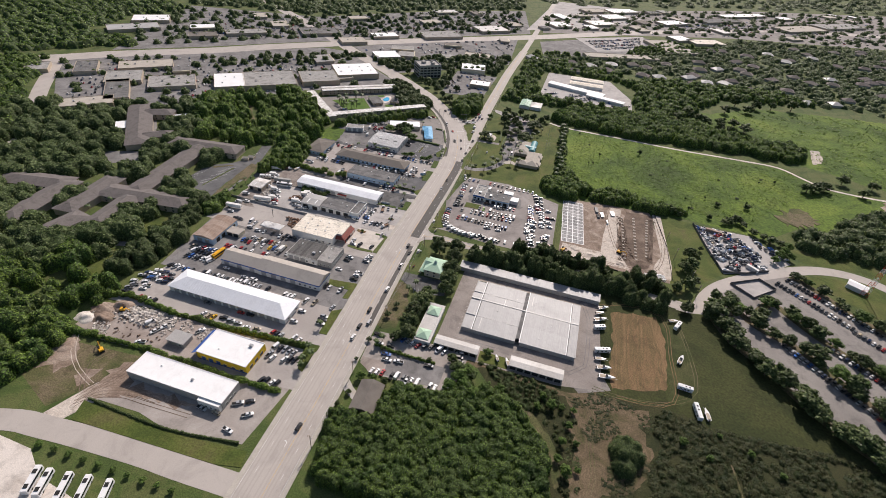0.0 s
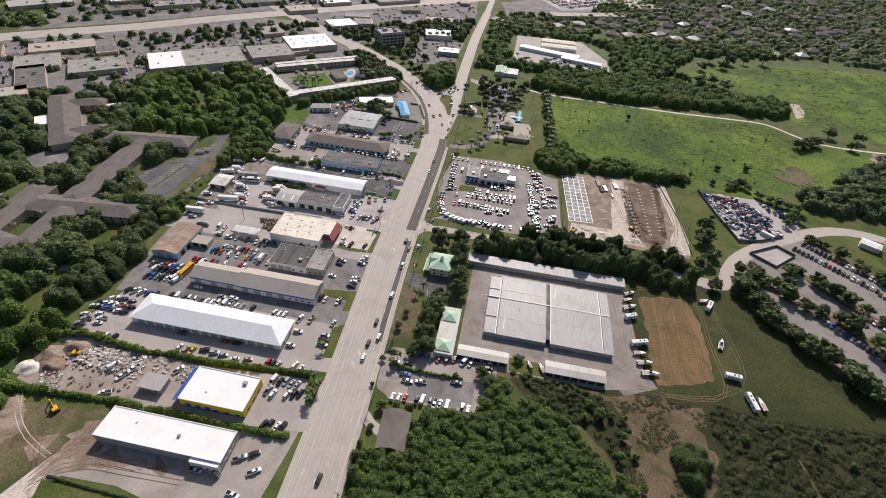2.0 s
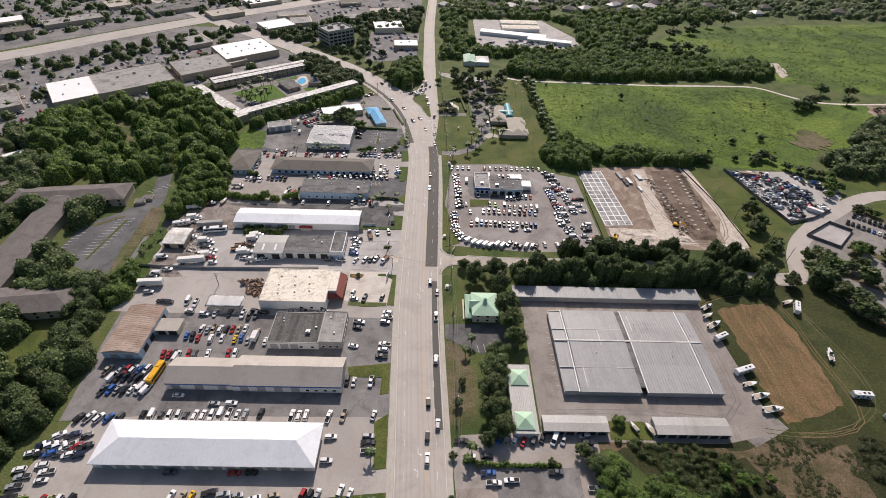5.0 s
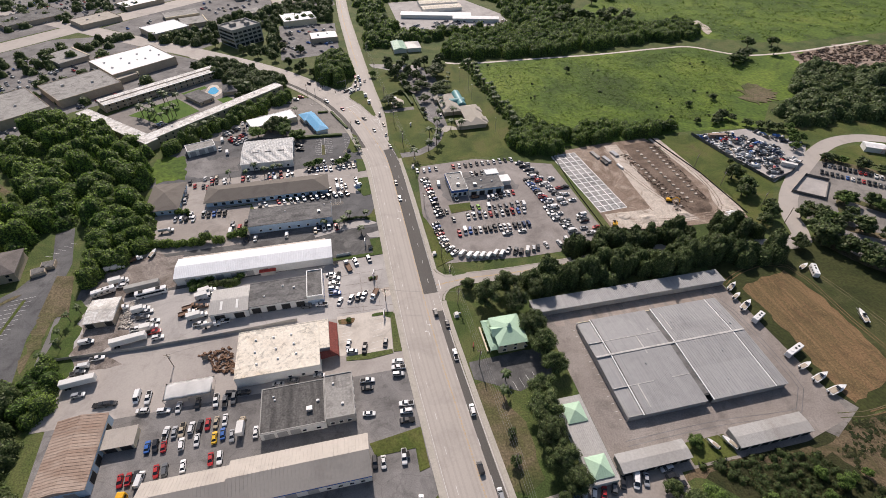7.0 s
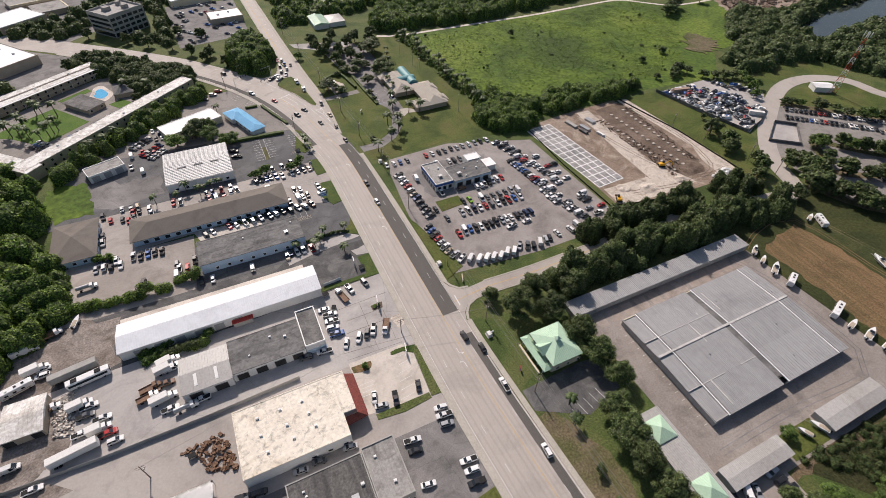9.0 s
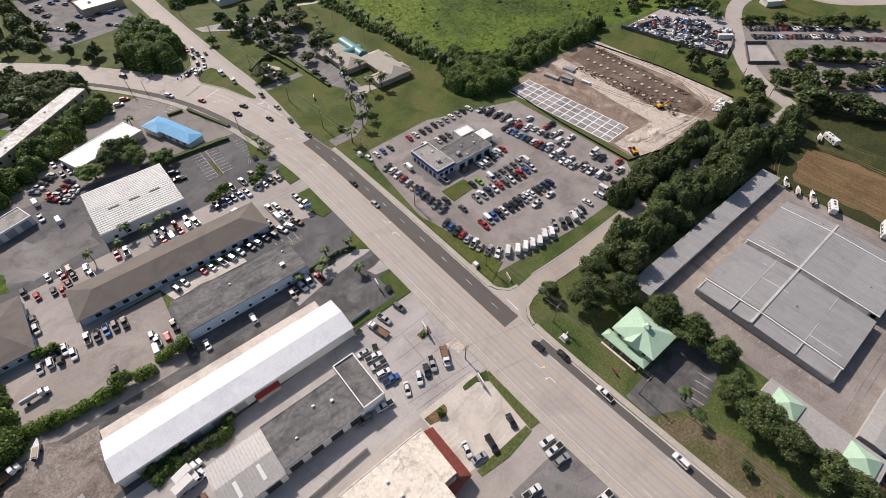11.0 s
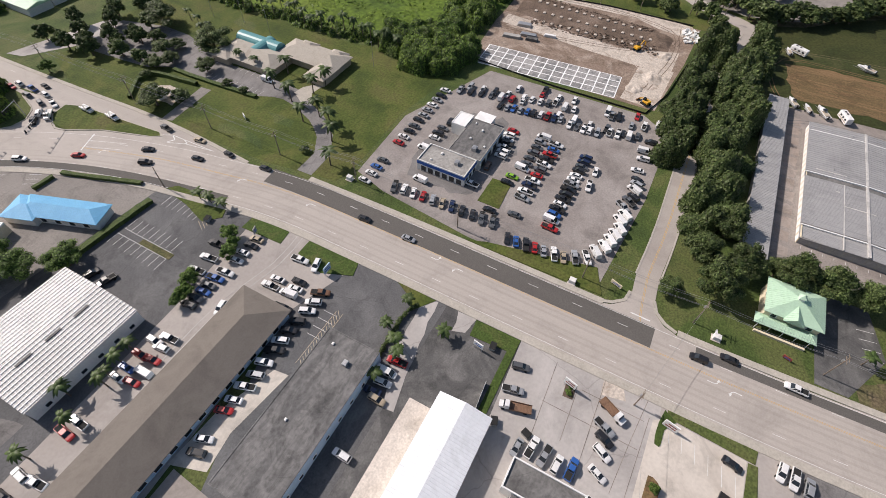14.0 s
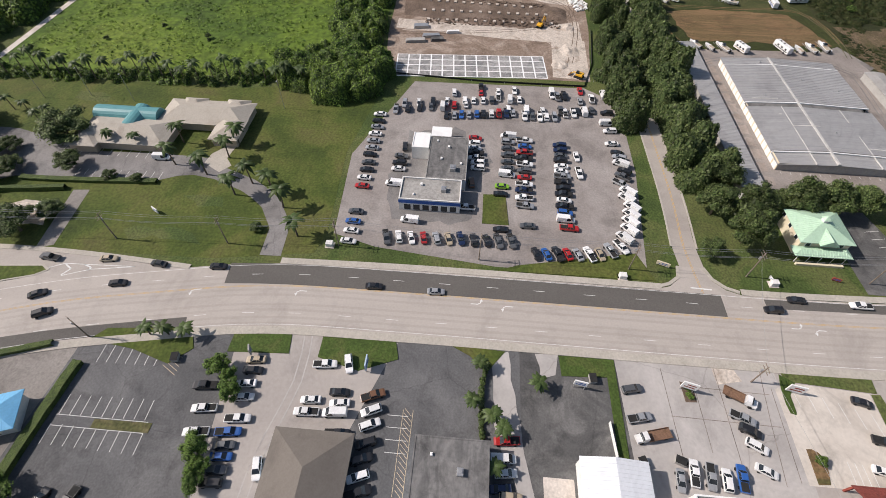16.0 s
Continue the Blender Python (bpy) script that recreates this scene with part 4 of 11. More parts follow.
area("lot_store_front", "pale worn concrete lot before the cream store", [(-111.2, 252.4), (-110, 270.8), (-112, 274.2), (-132.9, 274.4), (-132.9, 253.2), (-123, 252.2)], 0.071, "concrete_lot", "parking lot")
area("rubble_patch", "patch of broken pale ground by the pole", [(-107.4, 288), (-107.4, 282.1), (-111.2, 282), (-112.4, 287.4)], 0.09, "pale_dirt", "ground", 0.5)
area("entry_apron", "pale concrete apron of the yard entry", [(-105.6, 300.4), (-105.6, 291.4), (-107.4, 291.6), (-107.4, 300.6)], 0.12, "concrete_lot", "pavement")
for pts in ([(-107.4, 287.4), (-135, 287.2)], [(-107, 276.3), (-120, 277.9), (-133.5, 279.2)], [(-112, 275.1), (-132.7, 275.9)], [(-114, 293.1), (-128, 292.8)], [(-109, 300.2), (-130, 299.4)], [(-121, 276), (-120.6, 300)], [(-113.5, 276), (-113.2, 292)]):
    curve_area("pavement_joint", "dark filled joint across the concrete", pts, -0.07, 0.07, 0.098, "yard_dark", "pavement")
area("kerb_island", "long kerbed grass island beside the store drive", [(-107.9, 272.2), (-115.6, 272.9), (-117.4, 272.5), (-118.0, 271.7), (-117.4, 271.0), (-113.4, 271.0), (-110, 269)], 0.21, "turf", "island", 0.2)
area("concrete_patch", "pale concrete strip beside the black lot", [(-108, 337), (-109.6, 340.2), (-126.6, 340), (-141.4, 334.3), (-140.9, 331.7), (-122.7, 334.9)], 0.09, "concrete_grey", "pavement", 0.3)
area("concrete_patch", "pale concrete entry of the black lot", [(-107.9, 330.4), (-107.9, 324.9), (-113.3, 324.8), (-114.2, 328.9)], 0.091, "concrete_grey", "pavement", 0.3)
area("lot_showroom", "grey asphalt round the dealer showroom", [(-24.5, 371), (-20, 354), (-33, 343), (-52, 345.6), (-67, 349), (-67, 373), (-46, 375)], 0.079, "asphalt", "parking lot", 1.0)


def bay_row(label, x0, y0, x1, y1, n, length, deg, material="paint_white"):
    """Painted bay lines along a row."""
    bm = bmesh.new()
    for k in range(n):
        t = k / (n - 1)
        obox(bm, x0 + (x1 - x0) * t, y0 + (y1 - y0) * t, 0.05, 0.082, length, 0.12, deg)
    tagged(part("bay_lines", bm, material), label, "road markings", kind="stuff")


bay_row("white bay lines of the apartment car park", -276.5, 283, -271.5, 315, 13, 9.5, 8)
bay_row("white bay lines of the apartment car park", -291.5, 286, -290, 304, 8, 4.6, 8)
bay_row("white bay lines of the apartment car park", -271, 344, -262, 352, 5, 4.2, 160)

curve_area("house_drive", "short pale drive of the roadside house", [(-80.5, 143.5), (-76, 139.5), (-70.5, 136.5)], -1.6, 1.6, 0.06, "concrete_grey", "pavement")
area("churned_dirt", "churned brown dirt beside the warehouse", [(-196, 93), (-190, 93.5), (-176, 99), (-150, 101), (-140, 106), (-180, 106), (-184, 118), (-192, 116), (-193, 104)], 0.086, "dirt", "ground", 1.2)
area("bare_patch", "bare pale dirt in the grassy yard", [(-236, 118), (-225, 119), (-217, 110), (-213.5, 101), (-220, 97), (-232, 100)], 0.08, "dirt", "ground", 1.8)
area("bare_patch", "bare pale dirt in the grassy yard", [(-206, 106), (-198, 108), (-196, 100), (-203, 96)], 0.08, "dirt", "ground", 1.6)
area("brick_patch", "reddish brick paving at the lot entrance", [(-78.6, 162.5), (-64.4, 163.2), (-64.2, 158), (-70.4, 154), (-77.5, 158)], 0.068, "yard_brown", "pavement")
area("grey_bays", "grey asphalt bays beside the canopies", [(-64.2, 169), (-32.4, 171), (-32.6, 156.5), (-62.9, 154.6)], 0.072, "asphalt", "parking lot")
curve_area("garden_walk", "curved concrete walk to the house", [(-81.5, 150), (-79.7, 145.8), (-74.7, 141), (-70.5, 138.5)], -1.2, 1.2, 0.09, "sidewalk", "walk")

bay_row("white bay lines of the drive-in lot", -140.4, 491.8, -135.0, 495.0, 4, 4.4, -59)
bay_row("white bay lines of the drive-in lot", -134.6, 481.1, -130.5, 483.4, 3, 4.2, -59)

# ---- vegetation ----
rng = np.random.default_rng(7)


def leaf_cloud(lobes, per, size, seed, up=0.35):
    """Leaf cards over lobes (x, y, z, radius, squash): verts and faces as arrays."""
    r = np.random.default_rng(seed)
    L = np.asarray(lobes, float)
    n = np.maximum(4, (per * L[:, 3] ** 2).astype(int))
    idx = np.repeat(np.arange(len(L)), n)
    d = r.normal(size=(len(idx), 3))
    d[:, 2] = np.where(d[:, 2] < -0.3, -d[:, 2], d[:, 2])
    d /= np.linalg.norm(d, axis=1)[:, None]
    rad = L[idx, 3] * r.uniform(0.82, 1.1, len(idx))
    c = L[idx, :3] + d * rad[:, None] * np.stack([np.ones(len(idx)), np.ones(len(idx)), L[idx, 4]], 1)
    nrm = d + r.normal(scale=0.45, size=d.shape) + np.array([0, 0, up])
    nrm /= np.linalg.norm(nrm, axis=1)[:, None]
    t = np.cross(nrm, r.normal(size=d.shape))
    t /= np.linalg.norm(t, axis=1)[:, None]
    b = np.cross(nrm, t)
    s = (size * r.uniform(0.6, 1.25, len(idx)))[:, None]
    k = r.uniform(0.45, 0.8, len(idx))[:, None]
    v = np.stack([c - t * s, c + b * s * k, c + t * s * 0.9 - nrm * s * 0.25, c - b * s * k], 1).reshape(-1, 3)
    return v, np.arange(len(v)).reshape(-1, 4)


ICO = None


def cores(lobes, shrink=0.86):
    """A low rounded body inside each lobe."""
    global ICO
    if ICO is None:
        bm = bmesh.new()
        bmesh.ops.create_icosphere(bm, subdivisions=1, radius=1)
        ICO = (np.array([v.co[:] for v in bm.verts]), np.array([[v.index for v in f.verts] for f in bm.faces]))
        bm.free()
    vs, fs = ICO
    L = np.asarray(lobes, float)
    v = vs[None] * (L[:, 3] * shrink)[:, None, None] * np.stack([np.ones(len(L)), np.ones(len(L)), L[:, 4]], 1)[:, None, :] + L[:, None, :3]
    f = fs[None] + (np.arange(len(L)) * len(vs))[:, None, None]
    return v.reshape(-1, 3), f.reshape(-1, 3)


def mesh_of(name, sets):
    """One mesh from several (verts, faces, material) sets of arrays."""
    me = bpy.data.meshes.new(name)
    verts = np.concatenate([s[0] for s in sets])
    loops, starts, totals, mats, off, lo = [], [], [], [], 0, 0
    for k, (v, f, m) in enumerate(sets):
        loops.append((f + off).ravel())
        starts.append(lo + np.arange(len(f)) * f.shape[1])
        totals.append(np.full(len(f), f.shape[1]))
        mats.append(np.full(len(f), k))
        off += len(v)
        lo += f.size
        me.materials.append(M[m])
    loops, starts, totals, mats = (np.concatenate(a).astype(np.int32) for a in (loops, starts, totals, mats))
    me.vertices.add(len(verts)), me.loops.add(len(loops)), me.polygons.add(len(starts))
    me.vertices.foreach_set("co", verts.astype(np.float32).ravel())
    me.loops.foreach_set("vertex_index", loops)
    me.polygons.foreach_set("loop_start", starts)
    me.polygons.foreach_set("material_index", mats)
    me.update(calc_edges=True)
    me.validate()
    return me


def crown_lobes(R, H, r, n=13):
    """Uneven lobes of one broad crown of radius R whose top is at H, some of them reaching out."""
    out = [(0, 0, H - R * 0.66, R * 0.6, 0.8)]
    for k in range(n):
        a = 2 * math.pi * (k + r.uniform(-0.45, 0.45)) / n
        q = R * r.uniform(0.40, 0.80)
        out.append((q * math.cos(a), q * math.sin(a), H - R * r.uniform(0.55, 1.1), R * r.uniform(0.20, 0.40), r.uniform(0.6, 0.95)))
    for k in range(9):
        a = r.uniform(0, 6.28)
        q = R * r.uniform(0.05, 0.55)
        out.append((q * math.cos(a), q * math.sin(a), H - R * r.uniform(0.18, 0.5), R * r.uniform(0.16, 0.32), r.uniform(0.7, 1.1)))
    return out


TREES = {}


def tree_model(kind, k):
    r = np.random.default_rng(100 + 17 * k + len(kind))
    root = new("tree")
    bm = bmesh.new()
    if kind in ("oak", "light", "distant"):
        R, H = 4.5, 8.0
        lobes = crown_lobes(R, H, r)
        rod(bm, (0, 0, -0.2), (0.1, 0, 3.2), 0.32, 0.22, 8)
        for x, y, z, q, s in lobes[1:7]:
            rod(bm, (0.1, 0, 2.6), (x * 0.8, y * 0.8, z), 0.16, 0.05, 5)
        v, f = leaf_cloud(lobes, *((12, 0.58) if kind == "distant" else (80, 0.21)), 5 + k)
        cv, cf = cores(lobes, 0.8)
        me = mesh_of("crown", [(v, f, "leaf_light" if kind == "light" else "leaf"), (cv, cf, "leaf_shade")])
    else:
        H = 7.5
        rod(bm, (0, 0, -0.2), (0.2, 0.1, H * 0.5), 0.24, 0.17, 7), rod(bm, (0.2, 0.1, H * 0.5), (0.3, 0.0, H), 0.17, 0.14, 7)
        vs, fs = [], []
        for i in range(18):
            a, tilt, ln = i * 2.4 + r.uniform(-0.2, 0.2), r.uniform(-0.15, 1.0), r.uniform(2.2, 3.0)
            prev = None
            for j in range(6):
                t = j / 5
                x, z = ln * t * math.cos(tilt * (1 - t)), H + ln * (math.sin(tilt) * t - 0.85 * t * t)
                w = 0.52 * math.sin(math.pi * min(1, 0.15 + t * 0.85)) + 0.03
                c, s = math.cos(a), math.sin(a)
                row = [len(vs), len(vs) + 1, len(vs) + 2]
                for o, dz in ((-w, -0.25 * w), (0, 0.12), (w, -0.25 * w)):
                    vs.append((0.3 + c * x - s * o, s * x + c * o, z + dz))
                if prev:
                    fs += [(prev[0], prev[1], row[1], row[0]), (prev[1], prev[2], row[2], row[1])]
                prev = row
        me = mesh_of("crown", [(np.array(vs), np.array(fs), "palm")])
    part("trunk", bm, "bark", root)
    new("crown", me).parent = root
    return root


def tree(kind, x, y, R=4.5, H=None, label="", group=""):
    """Places a tree: kind oak, light or palm; R its crown's radius, H its height."""
    k = int(rng.integers(0, 5 if kind != "palm" else 4))
    base = 8.0 if kind != "palm" else 7.5
    H = H or (R / 4.5 * base if kind != "palm" else 7.5)
    s = R / (4.5 if kind != "palm" else 2.8)
    m = pose(x, y, 0.0, 0, 0, rng.uniform(0, 360)) @ Matrix.Diagonal((s * rng.uniform(0.88, 1.14), s * rng.uniform(0.88, 1.14), H / base, 1))
    words = {"distant": "broad dark green live oak with a dense crown", "oak": "broad dark green live oak with a dense crown", "light": "light green leafy tree with a rounded crown", "palm": "green palm tree with drooping fronds"}
    if (kind, k) not in TREES:
        TREES[kind, k] = ob = tree_model(kind, k)
        ob.matrix_world = m
    else:
        src = TREES[kind, k]
        ob = copy_thing(src, Matrix.Identity(4))
        ob.matrix_basis = m
    ob.name = "palm_tree" if kind == "palm" else "tree"
    return tagged(ob, label or words[kind], "palm" if kind == "palm" else "tree", group or "")


def woods(name, label, poly, spacing, rad, high, leaf=0.6, per=9.0, m="leaf_wood", seed=1, holes=(), core="leaf_shade", side=5, gaps=0.0, spots=(), rag=0.4):
    """One stretch of woodland: crowns on a jittered grid inside poly, or at spots (x, y, R, H), merged into one uneven canopy clad in leaves."""
    r = np.random.default_rng(seed)
    xs, ys = [p[0] for p in poly], [p[1] for p in poly]
    domes = []
    for px, py, R, H in spots:
        domes.append((px, py, R, H, min(R * 1.15, H * 0.9)))
        for k in range(side + 2):
            a, q, w = r.uniform(0, 6.28), R * r.uniform(0.25, 0.9), R * r.uniform(0.28, 0.5)
            domes.append((px + q * math.cos(a), py + q * math.sin(a), w, H - R * r.uniform(-0.15, 0.8), w * 1.5))
    y = min(ys)
    while y < max(ys) and not spots:
        x = min(xs)
        while x < max(xs):
            px, py = x + r.uniform(-0.5, 0.5) * spacing, y + r.uniform(-0.5, 0.5) * spacing
            if gaps and noise.noise(Vector((px * 0.07, py * 0.07, seed))) < gaps - 0.5:
                x += spacing
                continue
            if inside(px, py, poly) and not any(inside(px, py, h) for h in holes):
                R, H = r.uniform(*rad), r.uniform(*high)
                domes.append((px, py, R, H, min(R * 1.15, H * 0.9)))
                for k in range(side + 2):
                    a, q, w = r.uniform(0, 6.28), R * r.uniform(0.25, 0.85), R * r.uniform(0.28, 0.5)
                    domes.append((px + q * math.cos(a), py + q * math.sin(a), w, H - R * r.uniform(-0.2, 0.8), w * 1.5))
            x += spacing
        y += spacing * 0.87
    mean = (rad[0] + rad[1]) / 2
    step = max(0.55, mean * (0.25 if leaf < 1 else 0.34 if leaf < 1.5 else 0.46))
    x0, y0 = min(xs) - rad[1] - 2 * step, min(ys) - rad[1] - 2 * step
    nx, ny = int((max(xs) + rad[1] - x0) / step) + 3, int((max(ys) + rad[1] - y0) / step) + 3
    gx, gy = x0 + np.arange(nx) * step, y0 + np.arange(ny) * step
    Z = np.zeros((ny, nx))
    for px, py, R, H, drop in domes:
        i0, i1 = max(0, int((px - R - x0) / step)), min(nx, int((px + R - x0) / step) + 2)
        j0, j1 = max(0, int((py - R - y0) / step)), min(ny, int((py + R - y0) / step) + 2)
        d = ((gx[None, i0:i1] - px) ** 2 + (gy[j0:j1, None] - py) ** 2) / (R * R)
        h = np.where(d < 1, H - drop * (1 - np.sqrt(np.clip(1 - d, 0, 1))), 0)
        Z[j0:j1, i0:i1] = np.maximum(Z[j0:j1, i0:i1], h)
    solid = Z > 0
    Z = np.where(solid, np.maximum(0.15, Z + r.normal(scale=min(rag, 0.25 * rag * mean), size=Z.shape)), 0.0)
    X, Y = np.meshgrid(gx, gy)
    X, Y = X + r.uniform(-0.3, 0.3, X.shape) * step, Y + r.uniform(-0.3, 0.3, Y.shape) * step
    some = solid[:-1, :-1] | solid[1:, :-1] | solid[:-1, 1:] | solid[1:, 1:]
    jj, ii = np.nonzero(some)
    a = jj * nx + ii
    f = np.stack([a, a + 1, a + nx + 1, a + nx], 1)
    V = np.stack([X.ravel(), Y.ravel(), np.where(solid, Z - leaf * 0.3, -0.05).ravel()], 1)
    P = V[f]
    cr = np.cross(P[:, 2] - P[:, 0], P[:, 3] - P[:, 1])
    size = np.linalg.norm(cr, axis=1) / 2
    # leaf cards over the canopy, as many to a square metre on slopes as on tops
    n = int(size.sum() * per)
    pick = r.choice(len(f), n, p=size / size.sum())
    u, w = r.uniform(size=(2, n, 1))
    Q = P[pick]
    c = Q[:, 0] * (1 - u) * (1 - w) + Q[:, 1] * u * (1 - w) + Q[:, 2] * u * w + Q[:, 3] * (1 - u) * w
    d = cr[pick] / (2 * size[pick, None])
    nrm = d + r.normal(scale=0.42, size=d.shape) + np.array([0, 0, 0.3])
    nrm /= np.linalg.norm(nrm, axis=1)[:, None]
    c = c + d * (max(leaf, 0.6) * r.uniform(-0.1, 1.3, n))[:, None]
    t = np.cross(nrm, r.normal(size=d.shape))
    t /= np.linalg.norm(t, axis=1)[:, None]
    b = np.cross(nrm, t)
    s = (leaf * r.uniform(0.55, 1.2, n))[:, None]
    k = r.uniform(0.45, 0.8, n)[:, None]
    lv = np.stack([c - t * s, c + b * s * k, c + t * s * 0.9 - nrm * s * 0.25, c - b * s * k], 1).reshape(-1, 3)
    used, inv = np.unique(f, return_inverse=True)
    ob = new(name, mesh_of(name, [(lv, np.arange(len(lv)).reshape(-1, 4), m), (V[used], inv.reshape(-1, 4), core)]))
    return tagged(ob, label, "woodland", kind="stuff")


def turned(cx, cy, L, W, deg, margin=2.5):
    """Corners of a turned rectangle with a margin, kept free of crowns."""
    c, s = math.cos(radians(deg)), math.sin(radians(deg))
    return [(cx + c * a * (L / 2 + margin) - s * b * (W / 2 + margin), cy + s * a * (L / 2 + margin) + c * b * (W / 2 + margin)) for a, b in ((-1, -1), (1, -1), (1, 1), (-1, 1))]


def box_hedge(label, pts, width, height):
    """A clipped hedge with flat sides and a slightly uneven top."""
    bm = bmesh.new()
    r = random.Random(5)
    ribbon(bm, pts, -width / 2, width / 2, -0.1, height)
    bmesh.ops.subdivide_edges(bm, edges=list(bm.edges), cuts=2)
    for v in bm.verts:
        if v.co.z > 0.2:
            v.co += Vector((r.uniform(-0.12, 0.12), r.uniform(-0.12, 0.12), r.uniform(-0.12, 0.12)))
    return tagged(part("hedge", bm, "box_leaves"), label, "hedge")


def hedge(label, pts, width=1.6, height=1.8, leaf=0.28, m="leaf", seed=3, rough=0.35):
    r = np.random.default_rng(seed)
    lobes = []
    for p in smooth_line(pts, width * 0.55):
        q = width * 0.5 * r.uniform(0.85, 1.25)
        h = height * r.uniform(1 - rough, 1 + rough)
        lobes.append((p.x + r.uniform(-0.3, 0.3), p.y + r.uniform(-0.3, 0.3), max(0.2, h - q), q, 1.0))
        lobes.append((p.x, p.y, max(0.2, h * 0.45), q * 0.95, 1.1))
    v, f = leaf_cloud(lobes, 34, leaf, seed)
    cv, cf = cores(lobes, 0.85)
    return tagged(new("hedge", mesh_of("hedge", [(v, f, m), (cv, cf, "leaf_shade")])), label, "hedge", kind="stuff")

# ---- buildings ----
def profile(a, ribs):
    """Positions and rises across a ribbed sheet from -a to a."""
    out = [(-a, 0.0)]
    n = max(1, int(2 * a / ribs))
    hi, k = (0.075, 1.0) if ribs >= 0.65 else (0.028, 0.45)
    for i in range(n):
        x = -a + 2 * a * (i + 0.5) / n
        out += [(x - 0.08 * k, 0.0), (x - 0.045 * k, hi), (x + 0.045 * k, hi), (x + 0.08 * k, 0.0)]
    return out + [(a, 0.0)]


def roof_bm(L, W, z, rise, kind, over=0.4, ribs=0.0, thick=0.18):
    """Roof about the middle: flat, gable (ridge along x), cross (ridge along y) or hip; ribbed sheets are one folded skin."""
    bm = bmesh.new()
    a, b = L / 2 + over, W / 2 + over
    if kind == "cross":
        a, b = b, a
    xs = profile(a, ribs) if ribs else [(-a, 0.0), (a, 0.0)]
    low = [bm.verts.new(p) for p in ((-a, -b, z), (a, -b, z), (a, b, z), (-a, b, z))]
    bm.faces.new(low[::-1])
    if kind == "flat":
        edge = [[bm.verts.new((x, y, z + thick + o)) for x, o in xs] for y in (-b, b)]
        for k in range(len(xs) - 1):
            bm.faces.new((edge[0][k], edge[0][k + 1], edge[1][k + 1], edge[1][k]))
        bm.faces.new([low[0], low[1]] + edge[0][::-1]), bm.faces.new([low[2], low[3]] + edge[1])
        bm.faces.new((low[3], low[0], edge[0][0], edge[1][0])), bm.faces.new((low[1], low[2], edge[1][-1], edge[0][-1]))
    else:
        r = max(0.0, a - b * 0.95) if kind == "hip" else a
        if kind == "hip":
            xs = sorted(set(xs) | {(-r, 0.0), (r, 0.0)})
        eaves = []
        for s in (-1, 1):
            bot, top = [], []
            for x, o in xs:
                yr = 0.0 if abs(x) <= r else b * (abs(x) - r) / (a - r + 1e-6)
                bot.append(bm.verts.new((x, s * b, z + thick + o)))
                top.append(bm.verts.new((x, s * yr, z + thick + (o if yr < b * 0.98 else 0) + rise * (1 - yr / b))))
            for k in range(len(xs) - 1):
                bm.faces.new((bot[k], bot[k + 1], top[k + 1], top[k]))
            eaves.append((bot, top))
            bm.faces.new(([low[0], low[1]] if s < 0 else [low[3], low[2]]) + bot[::-1])
        for k, e in ((0, -a), (-1, a)):
            c = [low[0], low[3]] if k == 0 else [low[1], low[2]]
            if kind == "hip":
                v = [bm.verts.new((e, -b, z + thick)), bm.verts.new((e, b, z + thick)), bm.verts.new((math.copysign(r, e), 0, z + thick + rise))]
                bm.faces.new(v), bm.faces.new((c[0], c[1], v[1], v[0]))
            else:
                bm.faces.new((c[0], c[1], eaves[1][0][k], eaves[1][1][k], eaves[0][1][k], eaves[0][0][k]))
    bmesh.ops.remove_doubles(bm, verts=bm.verts, dist=0.0015)
    bmesh.ops.recalc_face_normals(bm, faces=bm.faces)
    if kind == "cross":
        bmesh.ops.rotate(bm, verts=bm.verts, cent=(0, 0, 0), matrix=Matrix.Rotation(radians(90), 3, "Z"))
    return bm


def side_frame(side, L, W):
    """Origin and direction along a wall, its outward normal and its length; sides s, n, e, w."""
    return {"s": ((-L / 2, -W / 2), (1, 0), (0, -1), L), "n": ((-L / 2, W / 2), (1, 0), (0, 1), L),
            "e": ((L / 2, -W / 2), (0, 1), (1, 0), W), "w": ((-L / 2, -W / 2), (0, 1), (-1, 0), W)}[side]


def panel(name, root, L, W, side, at, width, z0, z1, material, proud=0.06, frame_m=None):
    """A door or window panel on a wall, with a frame round it; at: metres along the wall to its middle."""
    (ox, oy), (dx, dy), (nx, ny), _ = side_frame(side, L, W)

    def slab(bm, s0, s1, za, zb, p):
        pts = [(ox + dx * s + nx * q, oy + dy * s + ny * q) for s, q in ((s0, -0.02), (s1, -0.02), (s1, p), (s0, p))]
        prism(bm, pts, za, zb)
    bm = bmesh.new()
    slab(bm, at - width / 2, at + width / 2, z0, z1, proud)
    ob = part(name, bm, material, root)
    if frame_m:
        fr = bmesh.new()
        for s in (-1, 1):
            slab(fr, at + s * (width / 2 + 0.08) - 0.08, at + s * (width / 2 + 0.08) + 0.08, z0, z1 + 0.14, proud + 0.05)
        slab(fr, at - width / 2, at + width / 2, z1 + 0.003, z1 + 0.14, proud + 0.05)
        part("frame", fr, frame_m, ob)
    return ob


